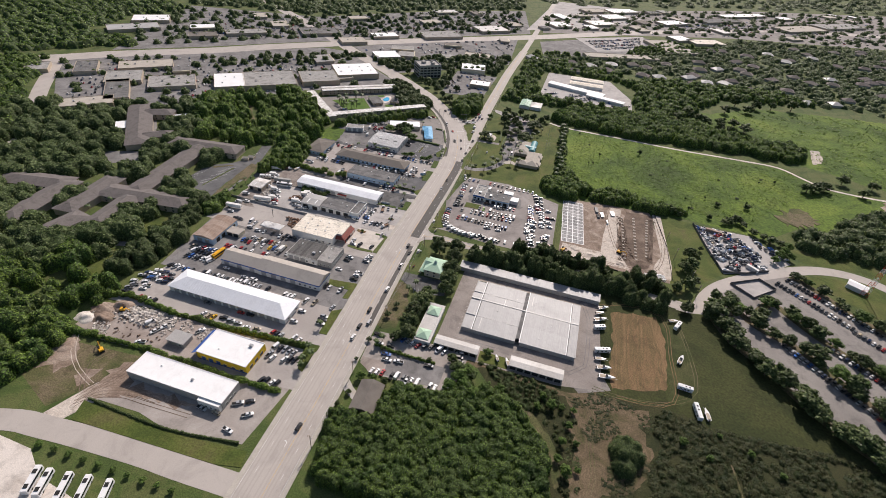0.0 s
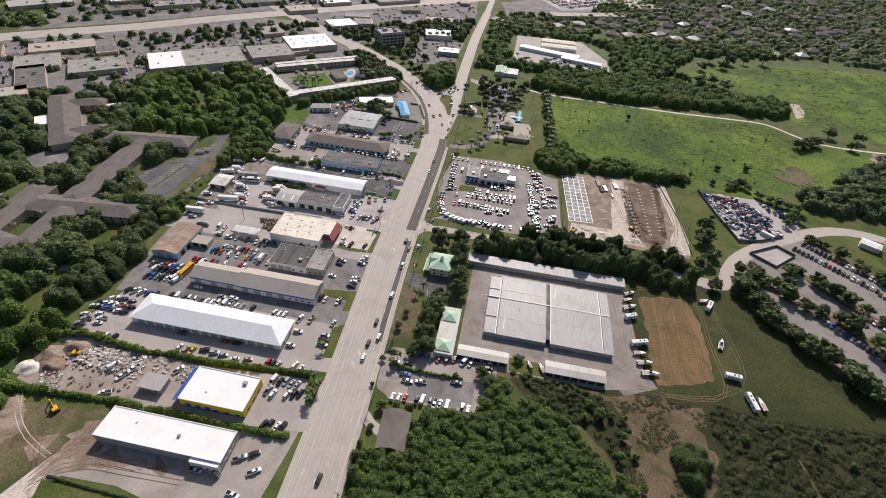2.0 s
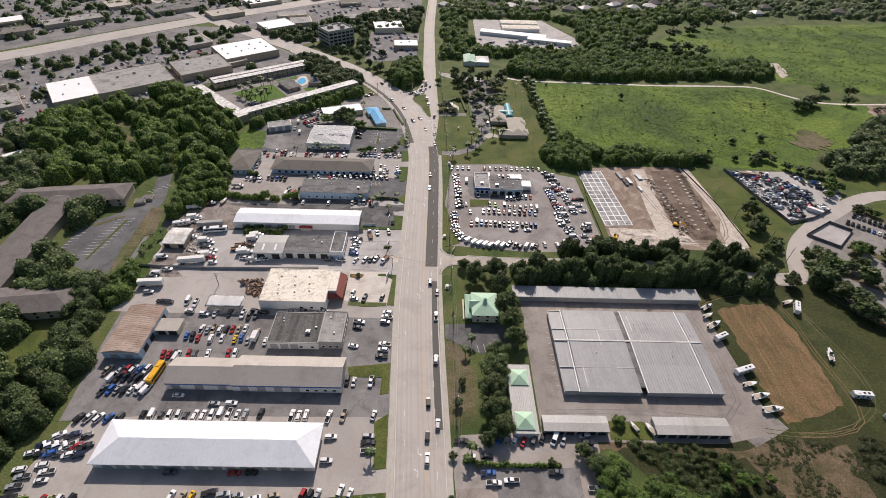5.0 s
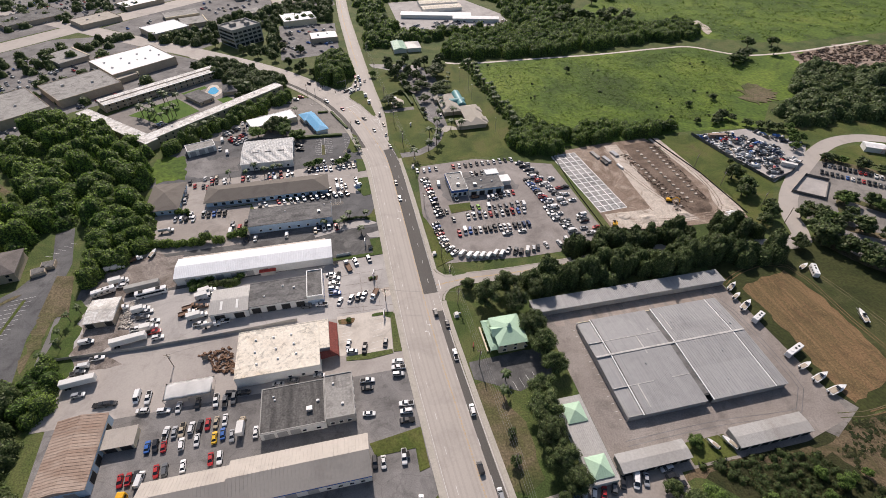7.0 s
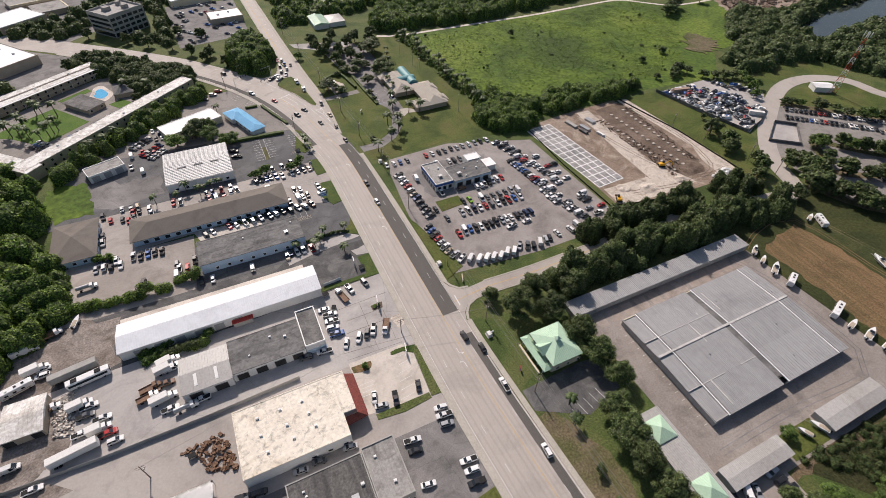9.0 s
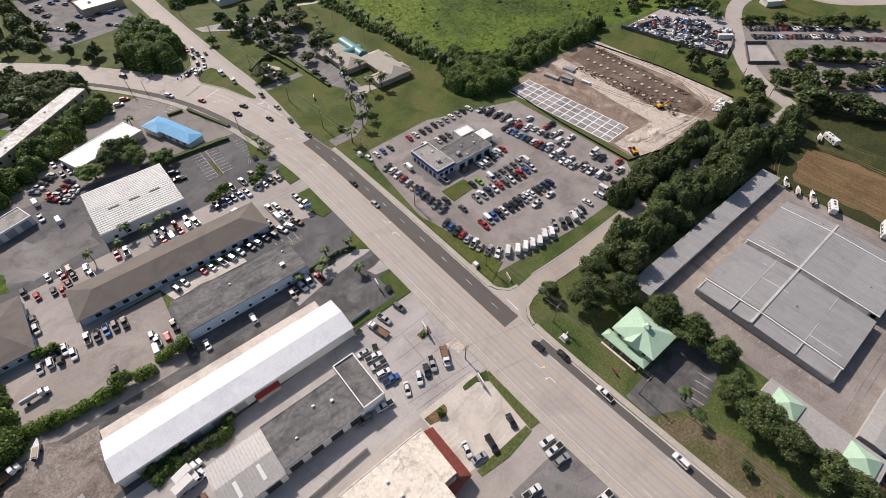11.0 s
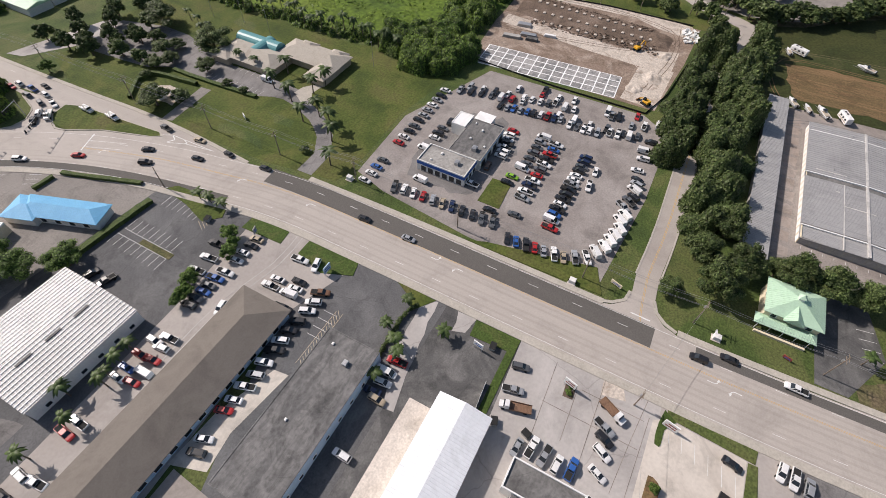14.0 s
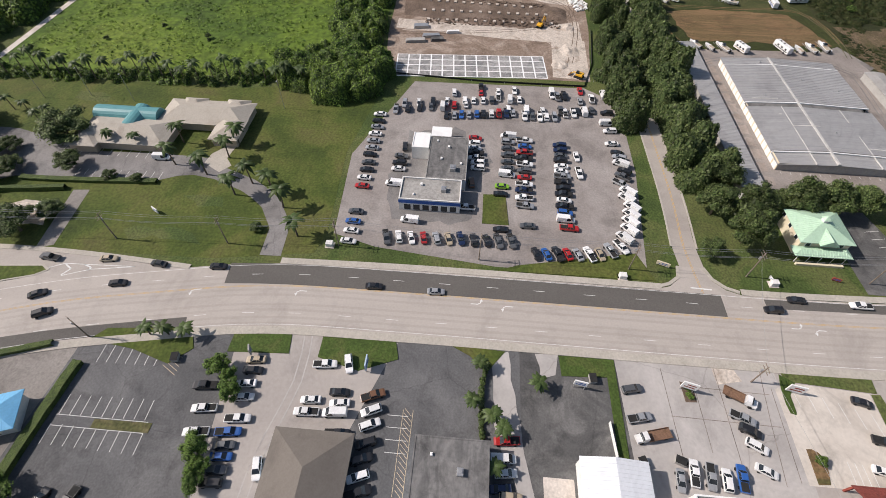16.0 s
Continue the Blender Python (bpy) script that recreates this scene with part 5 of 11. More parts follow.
def building(name, label, x0, y0, x1, y1, h, roof="flat", wall="wall_white", top="roof_white", rise=1.5, over=0.35, ribs=0.0, parapet=0.0, deg=0.0, category="building",
             doors=(), bands=(), units=(), group="", z0=0.0, cap="trim_white", frames=True):
    """doors: (name, side, first, last, count, width, z0, z1, material); bands: (side, z0, z1, material); units: (x, y, size) on the roof, from the middle."""
    L, W = abs(x1 - x0), abs(y1 - y0)
    root = new(name)
    root.matrix_world = pose((x0 + x1) / 2, (y0 + y1) / 2, z0, 0, 0, deg)
    tagged(root, label, category, group)
    t = 0.3
    for a, b, c, d in ((-L / 2, -W / 2, L / 2, -W / 2 + t), (-L / 2, W / 2 - t, L / 2, W / 2), (-L / 2, -W / 2 + t, -L / 2 + t, W / 2 - t), (L / 2 - t, -W / 2 + t, L / 2, W / 2 - t)):
        bm = bmesh.new()
        box(bm, a, b, -0.1, c, d, h)
        part("wall", bm, wall, root)
    if roof in ("gable", "cross"):
        bm = bmesh.new()
        for s in (-1, 1):
            if roof == "gable":
                pts = [(s * (L / 2 - t), -W / 2, h), (s * (L / 2 - t), W / 2, h), (s * (L / 2 - t), 0, h + rise * 0.97), (s * L / 2, -W / 2, h), (s * L / 2, W / 2, h), (s * L / 2, 0, h + rise * 0.97)]
            else:
                pts = [(-L / 2, s * (W / 2 - t), h), (L / 2, s * (W / 2 - t), h), (0, s * (W / 2 - t), h + rise * 0.97), (-L / 2, s * W / 2, h), (L / 2, s * W / 2, h), (0, s * W / 2, h + rise * 0.97)]
            v = [bm.verts.new(p) for p in pts]
            for f in ((0, 1, 2), (3, 4, 5), (0, 1, 4, 3), (1, 2, 5, 4), (2, 0, 3, 5)):
                bm.faces.new([v[i] for i in f])
        bmesh.ops.recalc_face_normals(bm, faces=bm.faces)
        part("gable_wall", bm, wall, root)
    r = part("roof", roof_bm(L, W, h, rise, roof, over if roof != "flat" or not parapet else -t - 0.01, ribs), top, root)
    if parapet:
        bm = bmesh.new()
        zt = h + 0.18 + parapet
        for a, b, c, d in ((-L / 2 - 0.03, -W / 2 - 0.03, L / 2 + 0.03, -W / 2 + t), (-L / 2 - 0.03, W / 2 - t, L / 2 + 0.03, W / 2 + 0.03), (-L / 2 - 0.03, -W / 2 + t, -L / 2 + t, W / 2 - t), (L / 2 - t, -W / 2 + t, L / 2 + 0.03, W / 2 - t)):
            box(bm, a, b, h, c, d, zt)
        part("parapet", bm, cap, root)
    for nm, side, a, b, n, w, za, zb, m in doors:
        for i in range(n):
            panel(nm, root, L, W, side, a if n == 1 else a + (b - a) * i / (n - 1), w, za, zb, m, frame_m=("wall_grey" if zb > 2 and w > 2 else "trim_white") if frames else None)
    for side, za, zb, m in bands:
        panel("fascia_band", root, L, W, side, side_frame(side, L, W)[3] / 2, side_frame(side, L, W)[3] + 0.1, za, zb, m, 0.09)
    for x, y, s in units:
        bm = bmesh.new()
        zt = h + 0.17 + (rise * (1 - abs(y) / (W / 2)) if roof in ("gable", "hip") else 0)
        box(bm, x - s * 0.6, y - s * 0.5, zt, x + s * 0.6, y + s * 0.5, zt + s * 0.75)
        bmesh.ops.bevel(bm, geom=bm.edges[:], offset=0.06, segments=1, affect="EDGES")
        box(bm, x - s * 0.3, y - s * 0.3, zt + s * 0.75, x + s * 0.3, y + s * 0.3, zt + s * 0.82)
        part("roof_unit", bm, "steel" if s > 0.9 else "trim_white", root)
    return root


def rot_building(name, label, cx, cy, L, W, deg, h, **k):
    return building(name, label, cx - L / 2, cy - W / 2, cx + L / 2, cy + W / 2, h, deg=deg, **k)

# ---- west side of the road, from south to north ----
def roll(side, a, b, n, w=3.2, z=3.2, m="door_grey"):
    return ("roller_door", side, a, b, n, w, 0.0, z, m)


def wins(side, a, b, n, w=1.4, z0=1.0, z1=2.2):
    return ("window", side, a, b, n, w, z0, z1, "glass")


building("warehouse", "long white warehouse with a bright flat roof", -182.4, 108.4, -127.0, 121.9, 4.9, wall="wall_grey", parapet=0.25, doors=[roll("s", 8, 38, 6), wins("s", 44, 51, 3), wins("e", 3, 9, 3)], units=[(6, 0, 1.1), (-14, 2, 0.7)])
building("canopy_wing", "white flat roofed wing of the warehouse", -139.5, 106.5, -127.4, 108.8, 4.4, wall="wall_white", top="roof_white", parapet=0.15, doors=[wins("s", 2, 10, 4)])
STORE = building("yellow_store", "yellow walled store with a white flat roof and blue side", -159.2, 130.5, -129.2, 147.8, 5.2, wall="wall_yellow", parapet=0.3, doors=[roll("s", 4, 13, 3, 2.4, 3, "wall_blue"), wins("s", 17, 27, 3, 2.0), wins("e", 4, 13, 3, 2.4, 0.6, 2.6)], bands=[("w", 0.0, 5.2, "wall_blue"), ("s", 0.0, 0.8, "wall_blue")], units=[(9.5, 4.5, 1.6), (-5, -3, 0.6)])
building("yard_shed", "small grey flat roofed yard shed", -181, 133.5, -170.5, 140.5, 3.2, wall="wall_grey", top="roof_metal", over=0.5, ribs=0.9, doors=[wins("s", 2, 8, 2)])
building("workshop", "long grey workshop with a hipped white metal roof and roller doors", -209.3, 168.1, -129.9, 184.1, 4.2, "hip", "wall_white", "roof_bluewhite", rise=3.1, over=0.7, ribs=1.6, doors=[roll("s", 5, 74, 15, 3.0, 3.1), wins("e", 4, 12, 2)])
building("blue_trim_warehouse", "tan metal roofed warehouse with a blue fascia", -197.5, 201.1, -170.5, 213.7, 4.4, "gable", "wall_white", "roof_tan_metal", rise=3.0, over=0.3, ribs=1.2, doors=[roll("s", 4, 23, 3)], bands=[("s", 3.3, 4.35, "wall_blue")])
building("blue_trim_warehouse", "tan metal roofed warehouse wing with a blue fascia", -170.3, 200.7, -125.4, 215.1, 4.5, "gable", "wall_white", "roof_tan_metal", rise=3.4, over=0.3, ribs=1.2, doors=[roll("s", 5, 26, 4), wins("s", 31, 42, 4)], bands=[("s", 3.4, 4.45, "wall_blue"), ("e", 3.4, 4.45, "wall_blue")])
# The east doors carry the shade colour of an open bay.
building("rusty_shed", "big shed with a rusted corrugated roof", -231, 215.8, -215, 242.5, 4.6, "cross", "wall_paleblue", "roof_rust", rise=1.6, over=0.3, ribs=1.1, doors=[roll("s", 5, 11, 2), roll("e", 5, 22, 4, 3.4, 3.2, "recess_shade")])
# The front is closed; dark panels paint the shade of its openings.
building("lean_to", "low cream metal lean-to with open front", -214.6, 229.5, -204.5, 236.3, 3.1, "flat", "wall_cream", "roof_tan_metal", ribs=0.8, doors=[("opening", "s", 2.5, 7.5, 2, 3.6, 0.0, 2.6, "recess_shade")])
building("cream_store", "cream roofed store with a red brick front", -172.3, 246.6, -140.2, 269.2, 5.6, wall="wall_white", top="roof_peach", parapet=0.12, cap="roof_peach", doors=[roll("w", 5, 17, 2), wins("s", 20, 30, 3)], units=[(-9, 6, 0.75), (-2, 6, 0.75), (5, 6, 0.75), (-9, 0, 0.75), (-1, 0, 0.75), (6, 1, 0.75), (-8, -6, 0.75), (0, -5, 0.75), (7, -4, 0.75)])
building("store_front_wing", "narrow cream roofed front wing of the store", -140.18, 254.2, -136.2, 269.15, 5.6, wall="wall_white", top="roof_peach", parapet=0.12, cap="roof_peach")


def red_awning(x0, x1, y0, y1, z0, z1):
    """A sloping awning of red tile rows on brick piers, with a hipped south end."""
    root = tagged(new("red_awning"), "sloping dark red tiled awning along the store front", "awning")
    rows = 7
    for k in range(rows):
        a, b = k / rows, (k + 1) / rows
        xa, xb = x0 + (x1 - x0) * a, x0 + (x1 - x0) * b + 0.1
        za, zb = z0 + (z1 - z0) * a, z0 + (z1 - z0) * b
        bm = bmesh.new()
        v = [bm.verts.new(p) for p in ((xa, y0, za), (xb, y0, zb), (xb, y1, zb), (xa, y1, za), (xa, y0, za - 0.14), (xb, y0, zb - 0.14), (xb, y1, zb - 0.14), (xa, y1, za - 0.14))]
        for f in ((0, 1, 2, 3), (7, 6, 5, 4), (0, 4, 5, 1), (1, 5, 6, 2), (2, 6, 7, 3), (3, 7, 4, 0)):
            bm.faces.new([v[i] for i in f])
        part("awning_course", bm, "awning_red", root)
    bm = bmesh.new()
    v = [bm.verts.new(p) for p in ((x0 - 4.0, y0, z0), (x0, y0, z0), (x1, y0, z1), (x1, y0 - 1.4, z1), (x0 - 4.0, y0 - 2.2, z1), (x0 - 4.0, y0, z1 - 0.1), (x1, y0, z1 - 0.1))]
    for f in ((0, 1, 2, 3, 4), (0, 4, 5), (4, 3, 6, 5)):
        bm.faces.new([v[i] for i in f])
    part("hipped_end", bm, "awning_red", root)
    for k in range(5):
        bm = bmesh.new()
        y = y0 + 0.4 + (y1 - y0 - 0.8) * k / 4
        box(bm, x1 - 0.5, y - 0.25, -0.1, x1 - 0.1, y + 0.25, z1 - 0.12)
        part("pier", bm, "wall_red", root)


red_awning(-136.1, -133.0, 253.0, 268.2, 5.3, 3.2)
building("dark_roof_office", "low office with a dark streaked roof", -162, 222.8, -139.2, 240.8, 4.2, wall="wall_white", top="roof_tar_dark", ribs=0.95, parapet=0.2, cap="wall_grey", doors=[roll("s", 3, 12, 3), wins("s", 15, 20, 2)], units=[(6, -3, 1.8), (-7, 5, 0.6), (-6.5, 3.5, 0.6), (9, 0, 0.9)])
building("grey_roof_office", "grey roofed office front with vents", -139, 223.4, -128.6, 241.6, 4.6, wall="wall_grey", top="roof_tar_light", ribs=1.3, parapet=0.3, cap="wall_grey", doors=[wins("e", 3, 15, 5), wins("s", 2, 8, 3)], units=[(-2, 5, 0.7), (1, -4, 0.8)])
# Bay fronts here and next door are flat panels coloured as interior shade.
WORKSHOP = building("metal_workshop", "workshop with a pale ribbed metal roof and open bays", -186.3, 283, -170.4, 297.8, 4.3, "gable", "wall_white", "roof_metal", rise=0.9, over=0.2, ribs=0.9, doors=[("opening", "s", 4, 12, 2, 4, 0.0, 3.4, "recess_shade")])
building("tar_roof_workshop", "workshop with a stained tar roof and open bays", -170.2, 284, -145.2, 298.6, 4.3, wall="wall_white", top="roof_stained", parapet=0.08, cap="roof_stained", doors=[("opening", "s", 3, 22, 4, 3.6, 0.0, 3.3, "recess_shade")], units=[(2, 3, 0.7), (7, 1, 0.8), (-6, -2, 0.6)])
building("blue_white_front", "dark roofed office front with a white parapet and blue base", -145, 284.2, -137.9, 301.2, 4.8, wall="wall_white", top="roof_tar", parapet=0.45, doors=[wins("e", 3, 14, 4, 2.0, 0.8, 2.4)], bands=[("s", 0.0, 2.6, "wall_paleblue"), ("e", 0.0, 0.7, "wall_blue")])
building("long_white_store", "long low store with a bright white ribbed metal roof", -205, 309.2, -132.8, 322.6, 4.6, "gable", "wall_white", "roof_bluewhite", rise=1.3, over=0.3, ribs=0.8, doors=[roll("s", 6, 40, 6), ("glass_door", "e", 3, 10, 3, 2.4, 0.1, 2.6, "glass")], bands=[("e", 3.4, 4.4, "wall_white")])
building("side_shed", "narrow red awning along the store wall", -167, 307.5, -160, 309.0, 2.6, wall="wall_grey", top="red_paint", ribs=1.2)
building("pale_blue_store", "flat dark roofed store with pale blue walls", -174.6, 341.2, -131.2, 356.8, 4.7, wall="wall_paleblue", top="roof_stained", parapet=0.1, cap="roof_stained", doors=[wins("s", 6, 40, 8, 1.2), wins("e", 3, 12, 3, 2.4, 0.5, 2.5)], units=[(15, -2, 1.3), (18, 4, 0.6), (-3, 2, 0.6)])
building("brown_hip_store", "long store with a brown hipped shingle roof", -200, 370.5, -132.6, 385.8, 3.3, "hip", "wall_paleblue", "roof_brown", rise=2.6, over=0.9, doors=[wins("s", 5, 62, 14, 2.0, 0.6, 2.3)], units=[])
building("brown_hip_house", "square building with a brown hipped shingle roof", -230.5, 368, -214, 393.5, 3.5, "hip", "wall_paleblue", "roof_brown", rise=2.8, over=0.8, doors=[wins("e", 4, 22, 5), wins("s", 4, 12, 3)])
WHITE_HALL = building("ribbed_roof_building", "white building with a ribbed white metal roof", -183.7, 404.6, -152.3, 433.6, 4.8, "gable", "wall_white", "roof_pale", rise=1.2, over=0.2, ribs=0.75, doors=[wins("s", 4, 28, 6), roll("e", 5, 24, 4)], units=[])


def roof_ribs(x0, y0, x1, y1, z, rise, step):
    """Broad raised white ribs across a gable roof, with dusty skylights along one slope."""
    ym, n = (y0 + y1) / 2, int((x1 - x0) / step)
    for side, ya in ((0, y0), (1, y1)):
        bm = bmesh.new()
        for k in range(n):
            x = x0 + (k + 0.5) * (x1 - x0) / n
            v = [bm.verts.new(p) for p in ((x - 0.09, ya, z), (x + 0.09, ya, z), (x + 0.09, ym, z + rise), (x - 0.09, ym, z + rise), (x - 0.04, ya, z + 0.1), (x + 0.04, ya, z + 0.1), (x + 0.04, ym, z + rise + 0.1), (x - 0.04, ym, z + rise + 0.1))]
            for f in ((4, 5, 6, 7), (0, 1, 5, 4), (1, 2, 6, 5), (3, 0, 4, 7)):
                bm.faces.new([v[i] for i in f])
        part("roof_rib_sheet", bm, "trim_white", WHITE_HALL)
        for j in range(12):
            t = (j + 0.5) / 12
            bm = bmesh.new()
            y, zz = ya + (ym - ya) * t, z + rise * t
            box(bm, x0, y - 0.14, zz, x1, y + 0.14, zz + 0.16)
            part("purlin_strap", bm, "trim_white", WHITE_HALL)
    for k, x in enumerate((0.2, 0.45, 0.7)):
        bm = bmesh.new()
        xa = x0 + (x1 - x0) * x
        box(bm, xa, ym - 3.4, z + rise * 0.76, xa + 4.2, ym - 2.7, z + rise * 0.8 + 0.24)
        part("skylight", bm, "roof_tar", WHITE_HALL)


roof_ribs(-15.9, -14.7, 15.9, 14.7, 5.0, 1.2, 0.95)
building("grey_shed", "low white repair shop with a grey flat roof", -220.6, 431.6, -203.2, 441, 3.8, wall="wall_white", top="roof_tar_light", parapet=0.3, deg=19, doors=[roll("s", 3, 14, 3)])
building("white_roof_store", "low store with a white flat roof", -184, 459.6, -151.5, 473.2, 3.8, wall="wall_cream", parapet=0.2, deg=21, doors=[wins("s", 5, 25, 5)])
rot_building("drive_in", "small drive-in with a long sky blue hipped metal roof", -137.6, 456.5, 27, 7.6, 110, 3.2, roof="hip", wall="wall_white", top="roof_blue", rise=1.7, over=0.7, ribs=0.6, doors=[wins("n", 4, 23, 5, 1.8, 0.7, 2.3), wins("s", 4, 23, 5, 1.8, 0.7, 2.3)])
rot_building("drive_in_porch", "sky blue hipped porch roof of the drive-in", -142.6, 467.2, 10.5, 9, 110, 3.1, roof="hip", wall="wall_white", top="roof_blue", rise=1.6, over=0.5, ribs=0.6)


for xs in (-3.2, 3.4):
    bm = bmesh.new()
    rise = lambda y: 4.3 + 0.9 * (1 - abs(y) / 7.4)
    v = [bm.verts.new((xs + dx, y, rise(y) + dz)) for dz in (0.2, 0.32) for dx, y in ((-0.5, -5.6), (0.5, -5.6), (0.5, -1.0), (-0.5, -1.0))]
    for f in ((4, 5, 6, 7), (0, 1, 5, 4), (1, 2, 6, 5), (2, 3, 7, 6), (3, 0, 4, 7), (3, 2, 1, 0)):
        bm.faces.new([v[i] for i in f])
    part("skylight_strip", bm, "trim_white", WORKSHOP)


def tent(x0, y0, x1, y1, label):
    root = tagged(new("tent"), label, "tent")
    root.matrix_world = pose((x0 + x1) / 2, (y0 + y1) / 2, 0.05)
    L, W = x1 - x0, y1 - y0
    bm = bmesh.new()
    n = 24
    for i in range(n + 1):
        x = -L / 2 + L * i / n
        z = 3.0 + 0.22 * abs(math.sin(math.pi * 2.5 * i / n))
        for j in range(7):
            t = j / 6
            bm.verts.new((x, -W / 2 + W * t, z + 0.12 * math.sin(math.pi * t)))
    bm.verts.ensure_lookup_table()
    for i in range(n):
        for j in range(6):
            k = i * 7 + j
            bm.faces.new([bm.verts[q] for q in (k, k + 7, k + 8, k + 1)])
    bmesh.ops.solidify(bm, geom=bm.faces[:], thickness=0.06)
    for f in bm.faces:
        f.smooth = True
    part("canopy", bm, "roof_white", root)
    for x in (-L / 2 + 0.2, 0, L / 2 - 0.2):
        for y in (-W / 2 + 0.1, W / 2 - 0.1):
            bm = bmesh.new()
            rod(bm, (x, y, 0), (x, y, 2.95), 0.06, 0.06)
            part("post", bm, "steel", root)
    return root


tent(-198, 244.5, -180.8, 252, "white fabric tent canopy over the yard")
# South side: closed wall with panels in the interior shade colour.
building("yard_shed", "low open shed with a patched white metal roof", -238, 290, -226.5, 303.5, 3.4, "gable", "wall_tan", "roof_patched", rise=0.9, over=0.3, ribs=1.2, doors=[("opening", "s", 2, 9.5, 2, 3, 0.0, 2.8, "recess_shade")])
building("pump_house", "small white pump house with a flat roof", -78.6, 480.2, -75.2, 486.8, 3.0, wall="wall_white", parapet=0.15, deg=-8, doors=[("door", "w", 2, 4, 1, 1.0, 0.0, 2.1, "door_grey")])
building("equipment_hut", "low cream equipment hut beside a shrub", -75.8, 474.4, -72.4, 478.2, 2.4, wall="wall_cream", top="roof_white", parapet=0.1, deg=-20)

# motel round a courtyard
for nm, cx, cy, L, W, dg in (("motel_wing", -271.5, 473, 82, 9, -44), ("motel_wing", -206.6, 485, 113, 9, 41), ("motel_wing", -255.5, 541, 92, 12.5, 36)):
    h = 5.9 + 0.03 * (dg > 40) - 0.03 * (dg < 0)
    ob = rot_building(nm, "two-storey tan motel wing with a patched white flat roof", cx, cy, L, W, dg, h, wall="wall_tan", top="roof_patched", parapet=0.1, cap="roof_patched", frames=False, category="motel", group="motel wings",
                      doors=[("window", "s", 4, L - 4, int(L / 5), 1.1, 0.9, 2.1, "glass"), ("window", "s", 4, L - 4, int(L / 5), 1.1, 3.7, 4.9, "glass")], units=[(-L * 0.3, 1.5, 0.8), (L * 0.05, -1.5, 0.8), (L * 0.3, 1.2, 0.8)])
    if W > 10:
        bm = bmesh.new()
        box(bm, -L / 2 + 0.5, -1.0, h + 0.18, L / 2 - 0.5, 0.6, h + 0.34)
        part("roof_ridge", bm, "roof_brown", ob)
        bm = bmesh.new()
        box(bm, -L / 2, -W / 2 - 1.5, 2.85, L / 2, -W / 2 - 0.07, 3.03)
        part("gallery_floor", bm, "concrete", ob)
        bm = bmesh.new()
        box(bm, -L / 2, -W / 2 - 1.55, h - 0.05, L / 2, -W / 2 - 0.04, h + 0.15)
        part("gallery_roof", bm, "trim_white", ob)
        bm = bmesh.new()
        box(bm, -L / 2, -W / 2 - 1.5, 3.031, L / 2, -W / 2 - 1.44, 4.0)
        part("railing", bm, "wall_tan", ob)
        for k in range(13):
            bm = bmesh.new()
            xx = -L / 2 + 0.3 + (L - 0.6) * k / 12
            box(bm, xx - 0.1, -W / 2 - 1.43, -0.1, xx + 0.1, -W / 2 - 1.23, h - 0.06)
            part("post", bm, "trim_white", ob)
rot_building("motel_office", "low motel office with a dark flat roof", -224.5, 518.4, 21, 11.5, -50, 3.0, wall="wall_tan", top="roof_tar", over=0.8, doors=[wins("n", 3, 18, 4), wins("e", 2, 9, 2)])
rot_building("pool_lounge", "dark hip-roofed lounge beside the motel pool", -203, 529, 10, 13, 5, 2.8, roof="hip", wall="wall_tan", top="roof_tar", rise=2.8, over=0.8)


def pool(cx, cy):
    root = tagged(new("swimming_pool"), "bright blue kidney-shaped motel swimming pool", "pool")
    root.matrix_world = pose(cx, cy, 0.06, 0, 0, 98)
    for nm, s, z, m in (("deck", 1.7, 0.05, "concrete"), ("water", 1.0, 0.09, "pool_water")):
        bm = bmesh.new()
        prism(bm, [((6.5 + 0.9 * math.cos(2 * a)) * s * math.cos(a), (3.8 + 0.6 * math.cos(3 * a)) * s * math.sin(a)) for a in (2 * math.pi * k / 28 for k in range(28))], -0.1, z)
        part(nm, bm, m, root)


pool(-216.8, 533.6)

# stores and offices beyond
U = [(x, y, 1.2) for x in (-20, -6, 8, 20) for y in (-8, 8)]
rot_building("big_store", "big store with a bright white flat roof and rooftop units", -290.5, 601, 54, 47.5, 38, 6.2, wall="wall_tan", parapet=0.4, cap="wall_tan", units=U)
rot_building("big_store", "big store with a white flat roof", -400, 486, 34, 49.5, 38, 6.2, wall="wall_tan", parapet=0.4, cap="wall_tan", units=[(-8, -10, 1.2), (6, 8, 1.2), (-4, 12, 1.0)])
rot_building("store_row", "long store row with a grey gravel roof", -364.5, 515, 60, 51.5, 38, 6.0, wall="wall_tan", top="roof_tar_light", parapet=0.4, cap="wall_tan", units=[(-10, 6, 1.8), (4, 8, 2.0), (14, -6, 1.4), (-16, -10, 1.2)])
rot_building("store_row", "long store row with a grey gravel roof", -318, 553.5, 46, 41.5, 38, 5.6, wall="wall_tan", top="roof_tar_light", parapet=0.4, cap="wall_tan", units=[(-10, 6, 1.8), (8, -4, 1.6)])


